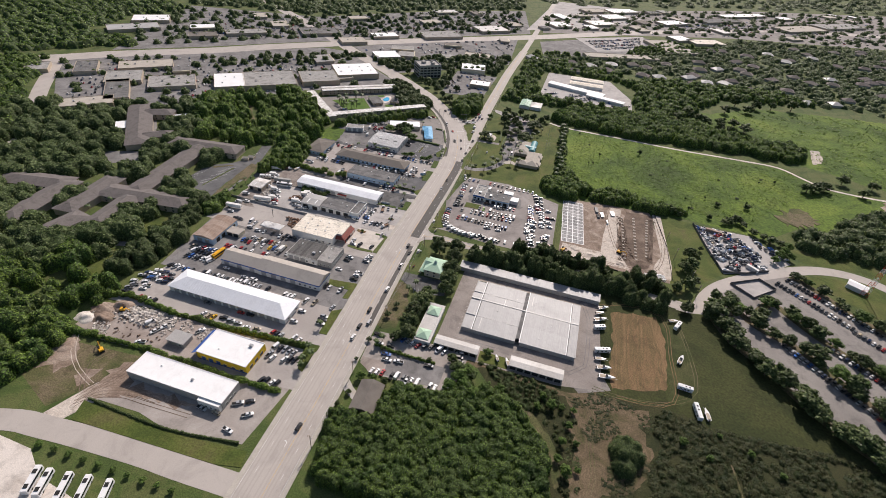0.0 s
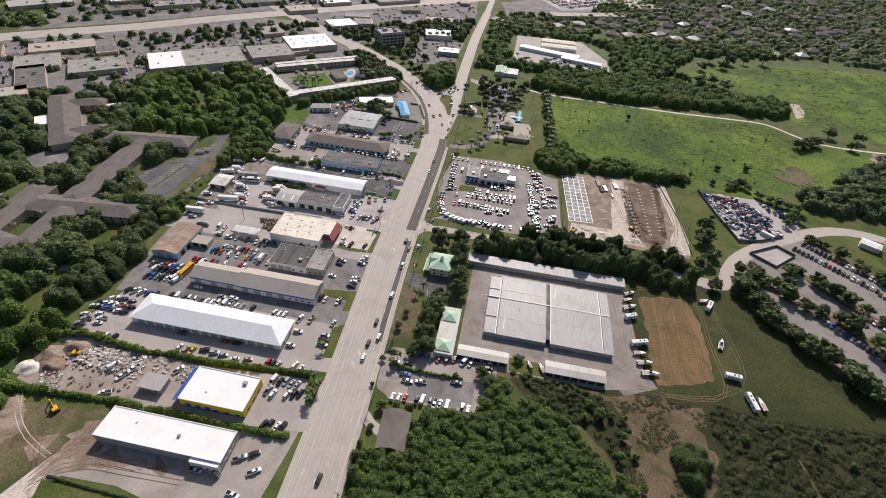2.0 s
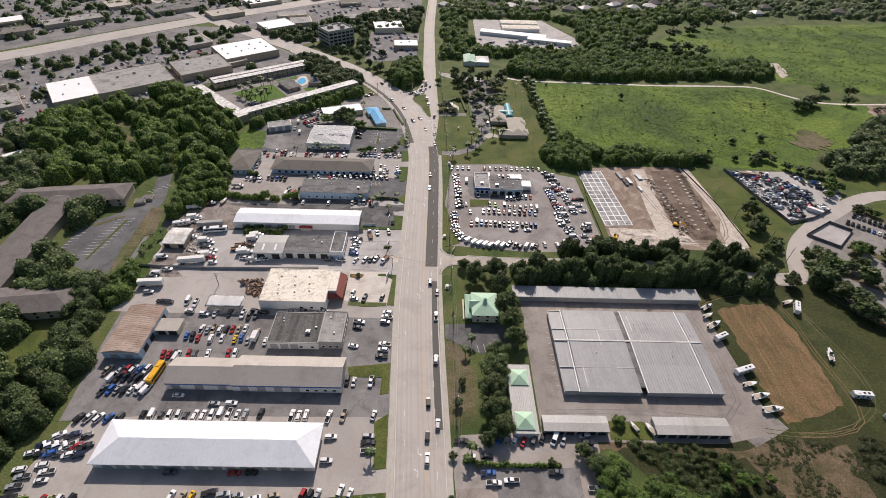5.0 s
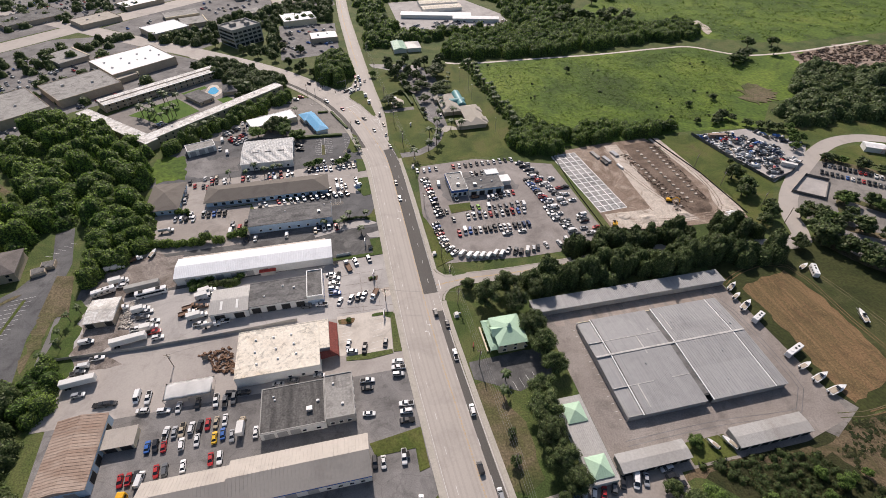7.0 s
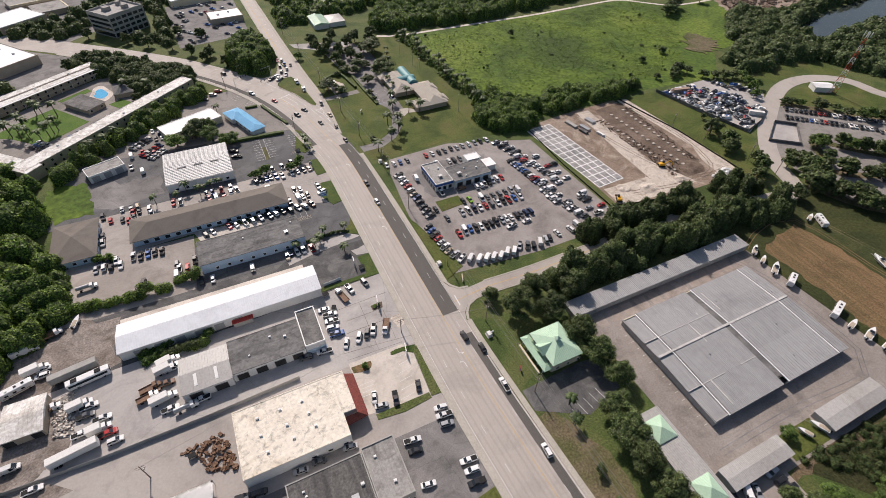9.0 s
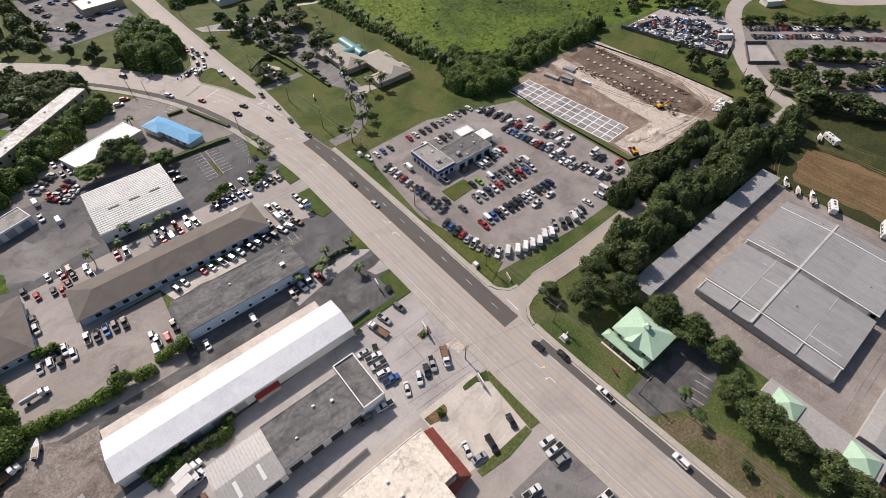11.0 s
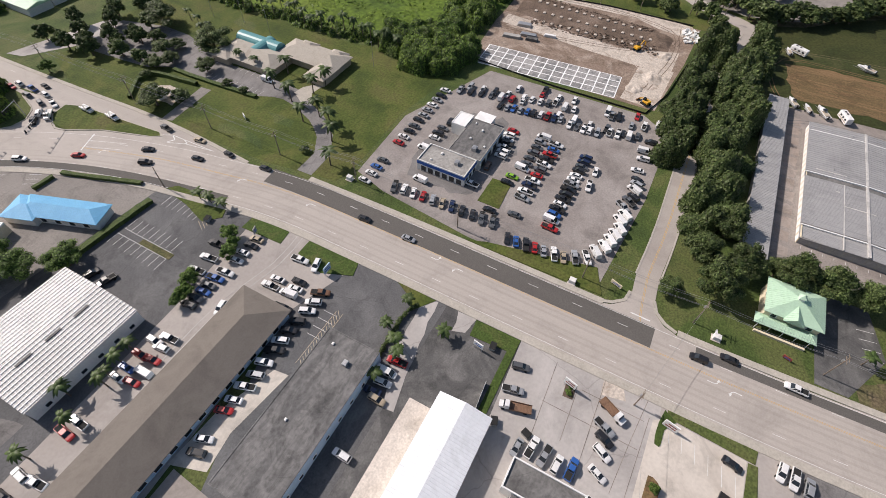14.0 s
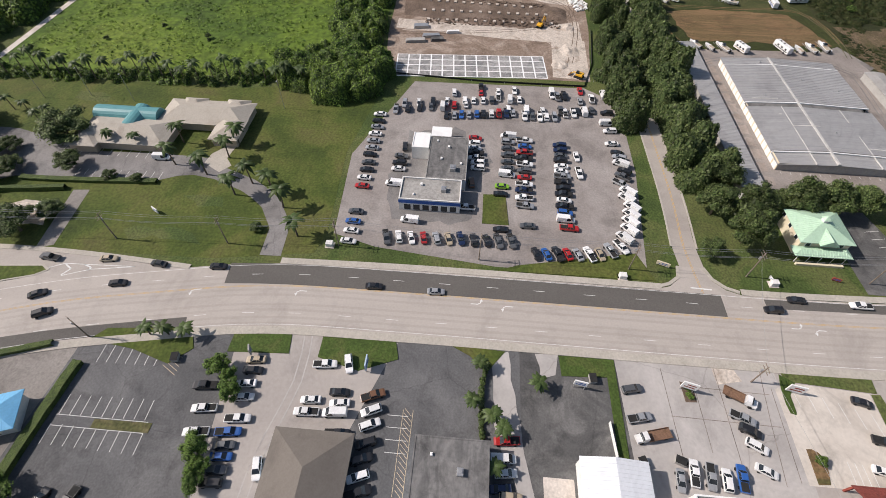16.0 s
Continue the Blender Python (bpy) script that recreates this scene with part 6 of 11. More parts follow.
def office(cx, cy, deg):
    root = tagged(new("office_block"), "four-storey pale office block with dark window bands", "office building")
    root.matrix_world = pose(cx, cy, 0, 0, 0, deg)
    L, W, h = 30.0, 24.0, 15.0
    bm = bmesh.new()
    prism(bm, rect(-L / 2, -W / 2, L / 2, W / 2), 0, h)
    part("core", bm, "glass", root)
    for k in range(5):
        bm = bmesh.new()
        z = k * 3.5
        prism(bm, rect(-L / 2 - 0.3, -W / 2 - 0.3, L / 2 + 0.3, W / 2 + 0.3), z, z + 1.5 if k else 0.6)
        part("floor_band", bm, "wall_grey", root)
    for i in range(7):
        for y in (-W / 2 - 0.2, W / 2 + 0.2):
            bm = bmesh.new()
            x = -L / 2 + L * i / 6
            box(bm, x - 0.5, y - 0.25, 0.6, x + 0.5, y + 0.25, h)
            part("pier", bm, "wall_grey", root)
    bm = bmesh.new()
    for a, b, c, d in ((-L / 2 - 0.3, -W / 2 - 0.3, L / 2 + 0.3, -W / 2 + 0.2), (-L / 2 - 0.3, W / 2 - 0.2, L / 2 + 0.3, W / 2 + 0.3), (-L / 2 - 0.3, -W / 2 + 0.2, -L / 2 + 0.2, W / 2 - 0.2), (L / 2 - 0.2, -W / 2 + 0.2, L / 2 + 0.3, W / 2 - 0.2)):
        box(bm, a, b, 15.5, c, d, 16.8)
    part("parapet", bm, "wall_grey", root)
    for x, y, s in ((-5, 3, 5), (6, -4, 4), (8, 6, 3)):
        bm = bmesh.new()
        box(bm, x - s / 2, y - s / 2, 15.5, x + s / 2, y + s / 2, 18.2)
        part("plant_room", bm, "roof_tar_light", root)


office(-203, 648, 38)
rot_building("far_store", "distant store with a bright white roof", -282, 691.5, 36, 31.5, 38, 5.5, wall="wall_tan", parapet=0.3)
rot_building("far_store", "distant store with a bright white roof", -150, 701.5, 34, 27.5, 12, 5.5, wall="wall_cream", parapet=0.3)


def apartment(cx, cy, L, W, deg):
    rot_building("apartment_block", "two-storey apartment block with a dark brown hipped roof", cx, cy, L, W, deg, 5.4, roof="hip", wall="wall_tan", top="roof_apartment", rise=2.6, over=0.8, frames=False, category="apartments",
                 group="apartment blocks", doors=[("window", "s", 3, L - 3, max(3, int(L / 6)), 1.4, 3.4, 4.6, "glass"), ("window", "s", 3, L - 3, max(3, int(L / 6)), 1.4, 0.8, 2.1, "glass")])


APARTMENTS = ((-312, 332, 66, 17, 8.5), (-310.5, 287, 92, 17, -85), (-295, 242.5, 72, 17, 8), (-300.5, 219, 44, 16, -84), (-397, 345, 98, 21, -48), (-402, 374, 32, 15, 25), (-366, 331, 30, 14, 42), (-384, 229, 54, 17, 12),
              (-357, 210, 58, 17, -85), (-333, 230, 52, 16, -85), (-317.6, 192, 30, 15, 80))
for a in APARTMENTS:
    apartment(*a)
area("lot_apartments", "dark asphalt apartment car park", [(-294, 283), (-293, 309), (-277, 322), (-268, 340), (-274, 362), (-266, 366), (-258, 336), (-258, 322), (-261, 290), (-257, 262), (-253, 250), (-259, 250), (-262, 266), (-281, 275)], 0.06, "asphalt_dark", "parking lot")
area("bay_island", "planted island between the apartment bays", [(-275.6, 279), (-274.4, 279), (-270, 314), (-271.4, 314)], 0.16, "lawn", "island")
area("bay_island", "planted end island of the apartment car park", [(-288, 309), (-276, 318), (-273, 318), (-275, 316), (-286, 307)], 0.16, "worn_grass", "island", 0.3)
area("grass_verge", "rough grass verge beside the apartment car park", [(-260, 321), (-252, 306), (-255, 285), (-257.5, 271), (-259.6, 294), (-260.6, 309)], 0.1, "worn_grass", "lawn", 0.8)
for cx, cy, L, W, dg in ((-377, 376, 17, 14, -48), (-411, 338, 18, 12, -48)):
    rot_building("laundry_block", "small flat white roofed block among the apartments", cx, cy, L, W, dg, 3.4, wall="wall_tan", top="roof_white", parapet=0.2)
for x, y, dg in ((-268, 336, 8), (-271, 332, 20)):
    rot_building("bin_enclosure", "small open tan walled bin enclosure", x, y, 6, 5, dg, 1.8, wall="wall_tan", top="roof_tar", over=-0.35)

# ---- east side of the road ----
def storage():
    root = tagged(new("storage_building"), "large low storage building with a grey standing seam roof", "building")
    root.matrix_world = pose(1.9, 224.2, 0.05)
    L, W, h, ridge = 67.6, 45.0, 3.0, 3.6
    # The back wall of the notch is coloured dark for the shade in it.
    for a, b, c, d, m in ((-L / 2, -W / 2, -1.2, -W / 2 + 0.3, "wall_grey"), (1.4, -W / 2, L / 2, -W / 2 + 0.3, "wall_grey"), (-1.2, -W / 2 + 2.4, 1.4, -W / 2 + 2.7, "recess_shade"), (-L / 2, W / 2 - 0.3, L / 2, W / 2, "wall_cream"),
                          (-L / 2, -W / 2 + 0.3, -L / 2 + 0.3, W / 2 - 0.3, "wall_grey"), (L / 2 - 0.3, -W / 2 + 0.3, L / 2, W / 2 - 0.3, "wall_grey")):
        bm = bmesh.new()
        box(bm, a, b, -0.1, c, d, h)
        part("wall", bm, m, root)

    def height(y):
        return 0.95 * (1 - abs(y - ridge) / (W / 2 + 0.3 + (ridge if y < ridge else -ridge)))
    # sheets of each bay from the south eave over the ridge to the north eave, with laps between them
    for x0, x1, up, laps, rib in ((-L / 2 - 0.3, -28.0, -0.35, (-10.8, ridge, 10.5), 0.62), (-27.6, -1.2, 0.0, (-10.8, ridge, 10.5), 0.62), (1.4, 28.3, 0.12, (-9.0, ridge, 12.0), 1.2), (28.7, L / 2 + 0.3, 0.0, (ridge,), 1.2)):
        ys = (-W / 2 - 0.3,) + laps + (W / 2 + 0.3,)
        for k, (ya, yb) in enumerate(zip(ys, ys[1:])):
            bm = bmesh.new()
            lift = up + 0.015 * (k % 2)
            za, zb, mid = h + lift + height(ya), h + lift + height(yb), (x0 + x1) / 2
            xs = profile((x1 - x0) / 2, rib)
            e = [[bm.verts.new((mid + x, y, zz + o)) for x, o in xs] for y, zz in ((ya, za), (yb, zb))]
            low = [bm.verts.new(p) for p in ((x0, ya, za - 0.3), (x1, ya, za - 0.3), (x1, yb, zb - 0.3), (x0, yb, zb - 0.3))]
            for q in range(len(xs) - 1):
                bm.faces.new((e[0][q], e[0][q + 1], e[1][q + 1], e[1][q]))
            bm.faces.new(low), bm.faces.new([low[0], low[1]] + e[0][::-1]), bm.faces.new([low[2], low[3]] + e[1])
            bm.faces.new((low[3], low[0], e[0][0], e[1][0])), bm.faces.new((low[1], low[2], e[1][-1], e[0][-1]))
            bmesh.ops.recalc_face_normals(bm, faces=bm.faces)
            part("roof_panel", bm, "roof_steel", root)

    def strip(name, x0, ya, x1, yb, up, thick, m):
        """A bar that lies on the slope from ya to yb."""
        bm = bmesh.new()
        cuts = [ya] + ([ridge] if ya < ridge < yb else []) + [yb]
        rows = [[bm.verts.new((x, y, h + up + height(y) + z)) for x, z in ((x0, -0.25), (x1, -0.25), (x1, thick), (x0, thick))] for y in cuts]
        for r0, r1 in zip(rows, rows[1:]):
            for q in range(4):
                bm.faces.new((r0[q], r0[(q + 1) % 4], r1[(q + 1) % 4], r1[q]))
        bm.faces.new(rows[0][::-1]), bm.faces.new(rows[-1])
        bmesh.ops.recalc_face_normals(bm, faces=bm.faces)
        part(name, bm, m, root)
    ys, yn = -W / 2 - 0.3, W / 2 + 0.3
    strip("ridge_flashing", -L / 2 - 0.3, ridge - 0.4, L / 2 + 0.3, ridge + 0.4, 0.0, 0.27, "roof_pale")
    strip("step_flashing", -28.0, ys, -27.55, yn, 0.0, 0.16, "trim_white"), strip("gutter", -27.5, ys, -27.0, yn, 0.0, 0.09, "roof_tar")
    strip("valley_gutter", -1.2, ys + 2.5, 1.0, yn, -0.2, 0.05, "roof_tar"), strip("step_flashing", 1.0, ys, 1.45, yn, 0.12, 0.14, "trim_white")
    strip("step_flashing", 28.3, ys, 28.75, yn, 0.12, 0.12, "trim_white"), strip("gutter", 28.8, ys, 29.2, yn, 0.0, 0.09, "roof_tar")
    for y, x0, x1 in ((10.5, -L / 2 - 0.3, -1.2), (-10.8, -L / 2 - 0.3, -17.0), (-10.8, -9.0, -1.2)):
        strip("lap_trim", x0, y - 0.12, x1, y + 0.12, 0.0, 0.11, "roof_pale")
    for x, y0, y1 in ((-12.8, 1.2, 10.5), (-23.8, -20.4, -10.8), (4.0, 10.0, 19.5), (-6.0, 12.0, 13.0)):
        strip("skylight_strip", x - 0.25, y0, x + 0.25, y1, 0.12 if x > 0 else 0.0, 0.1, "roof_pale")
    for side, n, ln in (("w", 14, W), ("e", 14, W), ("s", 20, L), ("n", 20, L)):
        for i in range(n):
            at = (i + 0.5) * ln / n
            if side != "s" or abs(at - L / 2) > 3.2:
                panel("roller_door", root, L, W, side, at, 2.6, 0.0, 2.6, "door_grey" if side != "n" else "trim_white")
    for k, (x, y) in enumerate(((6, 14), (18, -4), (-16, -3), (30.5, 8), (12, -16))):
        bm = bmesh.new()
        rod(bm, (x, y, h + height(y)), (x, y, h + height(y) + 0.55), 0.22, 0.22, 8)
        part("roof_vent", bm, "steel", root)
    return root


storage()
building("long_canopy", "long narrow storage shed with a grey metal roof", -47.5, 255.6, 47.6, 262.8, 3.2, "flat", "wall_grey", "roof_steel", over=0.3, ribs=0.8, doors=[roll("s", 2, 93, 30, 2.4, 2.5)])
# Both canopies are walled; dark south panels paint the shade below the roof.
building("boat_canopy", "low open storage canopy with a ribbed metal roof", -43.4, 183.9, -18, 190.2, 2.9, "gable", "wall_grey", "roof_metal", rise=0.4, over=0.3, ribs=0.6, doors=[("opening", "s", 2, 23, 6, 3.2, 0.0, 2.4, "recess_shade")])
building("boat_canopy", "low open storage canopy with a ribbed metal roof", 1.0, 183.2, 30.4, 190.2, 2.9, "gable", "wall_grey", "roof_metal", rise=0.4, over=0.3, ribs=0.6, doors=[("opening", "s", 2, 27, 7, 3.2, 0.0, 2.4, "recess_shade")])
building("storage_office", "narrow storage office with a ribbed metal roof", -55.3, 182.4, -45.8, 214, 3.2, "flat", "wall_white", "roof_metal", over=0.2, ribs=0.7, doors=[wins("w", 4, 28, 8)])
for y in (187.5, 207.5):
    building("green_hip_cap", "mint green hipped roof over the storage office", -54.3, y - 3.5, -47.5, y + 3.5, 3.6, "hip", "wall_white", "roof_green", rise=1.8, over=0.4, ribs=0.8)


def green_house():
    root = building("green_roof_office", "two-storey cream office with a mint green metal roof", -68.8, 240.8, -57.2, 254.6, 5.4, "hip", "wall_cream", "roof_green", rise=2.8, over=0.7, ribs=0.7,
                    doors=[wins("s", 2.5, 11.5, 3, 1.3, 3.6, 4.9), wins("s", 2.5, 11.5, 3, 1.3, 0.9, 2.2), wins("w", 2.5, 11.5, 3, 1.3, 3.6, 4.9), wins("n", 2.5, 11.5, 3, 1.3, 3.6, 4.9)])
    bm = roof_bm(15.5, 3.4, 2.9, 0.9, "hip", 0.2, 0.7)
    bmesh.ops.rotate(bm, verts=bm.verts, cent=(0, 0, 0), matrix=Matrix.Rotation(radians(90), 3, "Z"))
    bmesh.ops.translate(bm, verts=bm.verts, vec=(-7.5, 0.8, 0))
    part("porch_roof", bm, "roof_green", root)
    for k in range(5):
        bm = bmesh.new()
        rod(bm, (-8.9, -5.8 + 3.3 * k, 0), (-8.9, -5.8 + 3.3 * k, 2.95), 0.1, 0.1)
        part("porch_post", bm, "trim_white", root)
    bm = roof_bm(5.5, 4.6, 5.4, 1.9, "gable", 0.3, 0.7)
    bmesh.ops.translate(bm, verts=bm.verts, vec=(-4.4, 0, 0))
    part("dormer_roof", bm, "roof_green", root)
    bm = bmesh.new()
    box(bm, -10.4, -5.5, -0.1, -9.7, 7.5, 0.75)
    part("garden_wall", bm, "wall_cream", root)
    bm = bmesh.new()
    box(bm, -0.7, -0.7, 7.2, 0.7, 0.7, 9.0)
    part("cupola", bm, "trim_white", root)
    bm = bmesh.new()
    prism(bm, rect(-1.0, -1.0, 1.0, 1.0), 9.0, 9.9, 0.92)
    part("cupola_roof", bm, "roof_green", root)


green_house()
building("dealer_showroom", "car dealer showroom with a grey flat roof and blue band", -62.4, 351.6, -52.6, 370.2, 4.2, wall="wall_white", top="roof_tar_light", parapet=0.4, cap="wall_white",
         doors=[wins("w", 2, 16, 6, 2.0, 0.3, 2.6), wins("s", 2, 8, 3, 1.8, 0.4, 2.6)], bands=[("w", 3.0, 4.3, "wall_blue"), ("s", 3.0, 4.3, "wall_blue"), ("n", 3.0, 4.3, "wall_blue")], units=[(0, -4, 1.6), (2, 3, 0.8), (-2.5, 5, 0.6)])
building("dealer_workshop", "dealer workshop with a stained grey flat roof", -52.3, 350.4, -31.2, 363.2, 4.3, wall="wall_white", top="roof_stained", parapet=0.15, cap="roof_tar_light",
         # The south roller doors are coloured as shaded open bays.
         doors=[roll("s", 3, 18, 4, 3.0, 3.0, "recess_shade")], bands=[("s", 3.2, 4.3, "wall_paleblue")], units=[(-6, -2, 1.8), (-1, 2, 0.7), (5, 0, 0.8), (8, 4, 0.6), (-3, -4.5, 0.7)])
building("dealer_annex", "white flat roofed annex of the dealer office", -38.2, 363.5, -30.2, 369.2, 4.7, wall="wall_white", parapet=0.15)
building("white_canopy", "flat white canopy beside the dealer office", -30.8, 356.8, -24.7, 363.2, 3.3, wall="wall_white", over=0.3)


def school():
    root = tagged(new("school"), "long tan roofed school with a teal vaulted hall", "school")
    root.matrix_world = pose(-30, 455, 0)
    for x, y, L, W, dg, rise in ((5.6, -10, 12.5, 30, 0, 2.6), (-3.2, -21, 10.5, 8.5, 0, 2.0), (-7.2, 13, 13, 30, 0, 2.6), (10.5, -3, 5, 7, 0, 1.7), (10.8, -19, 5, 7, 0, 1.7), (-12, 25, 8, 9, 0, 1.8)):
        bm = bmesh.new()
        box(bm, x - L / 2, y - W / 2, -0.1, x + L / 2, y + W / 2, 3.2)
        part("wall", bm, "wall_tan", root)
        bm = roof_bm(W, L, 3.21, rise, "hip", 0.9) if W > L else roof_bm(L, W, 3.21, rise, "hip", 0.9)
        if W > L:
            bmesh.ops.rotate(bm, verts=bm.verts, cent=(0, 0, 0), matrix=Matrix.Rotation(radians(90), 3, "Z"))
        bmesh.ops.translate(bm, verts=bm.verts, vec=(x, y, 0))
        part("roof", bm, "roof_tan", root)
    for ln, ang, x, y in ((23, 90, 1.8, 17), (12, 0, -1.0, 13)):
        bm = bmesh.new()
        rows = []
        for e in (-ln / 2, ln / 2):
            rows.append([bm.verts.new((e, 3.4 * math.cos(a), 3.0 + 3.0 * math.sin(a))) for a in (math.pi * k / 10 for k in range(11))])
        for i in range(10):
            bm.faces.new((rows[0][i], rows[0][i + 1], rows[1][i + 1], rows[1][i]))
        for r in rows:
            bm.faces.new(r)
        bmesh.ops.recalc_face_normals(bm, faces=bm.faces)
        bmesh.ops.rotate(bm, verts=bm.verts, cent=(0, 0, 0), matrix=Matrix.Rotation(radians(ang), 3, "Z"))
        bmesh.ops.translate(bm, verts=bm.verts, vec=(x, y, 0))
        part("vault_roof", bm, "roof_teal", root)


school()
building("green_white_hall", "low hall with a pale green metal roof", -62, 587, -50, 610, 3.6, "cross", "wall_white", "roof_green", rise=1.4, ribs=1.2)
building("white_hall", "low hall with a pale roof", -49, 588, -36, 606, 3.6, "hip", "wall_white", "roof_metal", rise=1.6, ribs=1.2)
for cx, cy, L, W, dg, m in ((0, 690, 78, 12, -14, "roof_white"), (12, 716, 46, 14, 2, "roof_peach"), (12, 738, 46, 14, 2, "roof_peach"), (40, 668, 50, 9, -14, "roof_white")):
    rot_building("storage_row", "long low storage row with a pale metal roof", cx, cy, L, W, dg, 3.6, wall="wall_white", top=m, roof="gable", rise=0.8, ribs=2.0, group="storage rows")
building("hidden_house", "small brown roofed house among the trees", -69.8, 129, -58.4, 146, 3.0, "cross", "wall_tan", "roof_brown", rise=2.4, over=0.7, deg=3, doors=[wins("s", 2, 11, 3), wins("w", 2, 14, 3)])
building("depot_hut", "white hut beside the radio mast", 224, 342, 236, 350, 3.4, "gable", "wall_white", "roof_white", rise=1.0, deg=-30)
for k in range(12):
    area("door_apron", "pale worn concrete apron before storage doors", rect(-40 + 6.9 * k, 248.6, -35 + 6.9 * k, 254.4), 0.075, "yard_brown", "pavement", 0.3)
# building slab with grid of pale squares
slab = tagged(new("foundation_slab"), "pale concrete foundation slab with a grid of squares", "foundation")
slab.matrix_world = pose(23.0, 352, 0.08, 0, 0, 4.0)
bm = bmesh.new()
box(bm, -8.7, -31.4, -0.1, 8.7, 31.4, 0.10)
part("slab_base", bm, "roof_white", slab)
SQ = bmesh.new()
box(SQ, -1.85, -2.12, 0.101, 1.85, 2.12, 0.13)
first = part("slab_panel", SQ, "slab_grey", slab)
first.location = (-6.4, -28.8, 0)
for i in range(4):
    for j in range(13):
        if i or j:
            o = new("slab_panel", first.data)
            o.parent, o.location = slab, (-6.4 + i * 4.27, -28.8 + j * 4.8, 0)


# ---- trees and woods ----
woods("woodland", "dense green woodland between the apartments and the motel", [(-395, 447), (-348, 471), (-305, 500), (-247, 442), (-238, 412), (-236, 368), (-245, 352), (-258, 366), (-276, 366), (-280, 350), (-307, 348), (-338, 344), (-352, 370), (-388, 412)], 7.4, (2.2, 6.4), (4.0, 14.0), 0.65, 2.6, "leaf_bright", seed=11, side=7, rag=0.55, gaps=0.3, holes=[[(-358, 462), (-352, 462), (-316, 414), (-297, 397), (-301, 392), (-321, 411)]])
curve_area("footpath", "pale dirt path through the woodland", [(-358, 462), (-319, 413), (-299, 396), (-285, 372)], -1.6, 1.6, 0.06, "worn_grass", "path")
woods("woodland", "green woodland along the back of the yards", [(-330, 150), (-290, 180), (-242, 172), (-236, 152), (-236, 122), (-246, 110), (-300, 90), (-340, 110)], 6.6, (2.4, 5.8), (4, 12), 0.65, 2.6, "leaf_wood", seed=12, side=6, rag=0.7, gaps=0.36, holes=[[(-274, 163), (-274, 187), (-260, 184), (-242, 165), (-258, 151)]])
woods("tree_belt", "belt of trees behind the yards", [(-262, 250), (-249, 262), (-246, 240), (-238, 215), (-236, 188), (-252, 160), (-262, 185), (-252, 200)], 5.5, (2.6, 4.2), (5.5, 9), 0.5, 4.4, "leaf", seed=13)
woods("tree_belt", "belt of trees behind the yards", [(-258, 385), (-240, 388), (-229, 368), (-223, 345), (-229, 333), (-240, 328), (-243, 316), (-250, 318), (-253, 330), (-250, 345)], 5.0, (2.0, 4.4), (4, 9), 0.5, 4.0, "leaf_wood", seed=14)
woods("tree_belt", "low bushes behind the truck yard", [(-252, 266), (-244, 272), (-241, 262), (-238, 248), (-246, 246), (-254, 252)], 4.0, (1.6, 3.4), (3, 6.5), 0.42, 5.0, "leaf_wood", seed=15)
for x, y, h in ((-246, 296, 5.5), (-243, 300, 5.0), (-247, 288, 4.6), (-245, 281, 5.2), (-249, 276, 4.8)):
    tree("palm", x, y, 2.0, h, "cabbage palm on the grass behind the yard")
woods("woodland", "dense bright green woodland beside the road", [(-77, 124), (-66, 127), (-56, 128), (-55.5, 148.5), (-45, 151), (-36, 150.5), (-27, 153), (-20, 159), (-6, 163), (1, 162), (10, 158), (16.5, 148.5), (26, 139), (30, 125), (31, 92), (-70, 92)], 3.0, (1.5, 3.0), (4.8, 7.2), 0.42, 5.4, "leaf_thicket", seed=15, side=2)
woods("tree_belt", "dark oak belt between the side road and storage shed", [(-46, 281), (-20, 281.5), (30, 281), (66, 278), (92, 272), (88, 265), (50, 267.5), (0, 267), (-40, 267)], 5.4, (2.0, 4.6), (4.5, 13), 0.5, 4.6, "leaf", seed=16, side=9, rag=0.95, gaps=0.12)
woods("tree_belt", "dark oaks north of the side road", [(-18, 296), (-14, 288.5), (10, 287.5), (40, 286.5), (80, 283), (92, 281), (88, 293), (40, 296), (8, 298)], 5.2, (1.9, 4.4), (4, 12), 0.5, 4.6, "leaf", seed=17, side=9, rag=0.95, gaps=0.12)
woods("tree_belt", "dark tree belt along the footpath", [(-24, 563), (64, 556), (160, 566), (252, 571), (268, 618), (210, 608), (135, 632), (65, 636), (-5, 606)], 7, (3.6, 5.4), (6.5, 10), 0.8, 1.7, "leaf_wood", seed=18, rag=0.6, side=4)
woods("tree_belt", "low leafy border between school and meadow", [(-8, 552), (2, 552), (8, 450), (14, 425), (4, 422), (-1, 440)], 3.4, (0.8, 1.7), (0.8, 2.4), 0.42, 6.24, "leaf_wood", seed=19, side=3)
woods("tree_belt", "leafy belt between school and meadow", [(4, 430), (14, 430), (22, 392), (14, 384), (-2, 392), (-4, 410)], 4.6, (2.2, 4.2), (4, 8.5), 0.45, 5.43, "leaf_wood", seed=59)
woods("tree_belt", "leafy corner belt behind the car lot", [(-12, 406), (20, 420), (36, 404), (16, 391), (-2, 388)], 4.6, (2.6, 4.2), (5, 8.5), 0.45, 5.43, "leaf_wood", seed=20)
woods("tree_belt", "trees between building site and meadow", [(14, 404), (41, 412), (64, 418), (93, 408), (117, 406), (112, 394), (92, 395), (40, 394)], 5.5, (2.0, 4.2), (3.5, 8.0), 0.55, 3.64, "leaf_wood", seed=21)
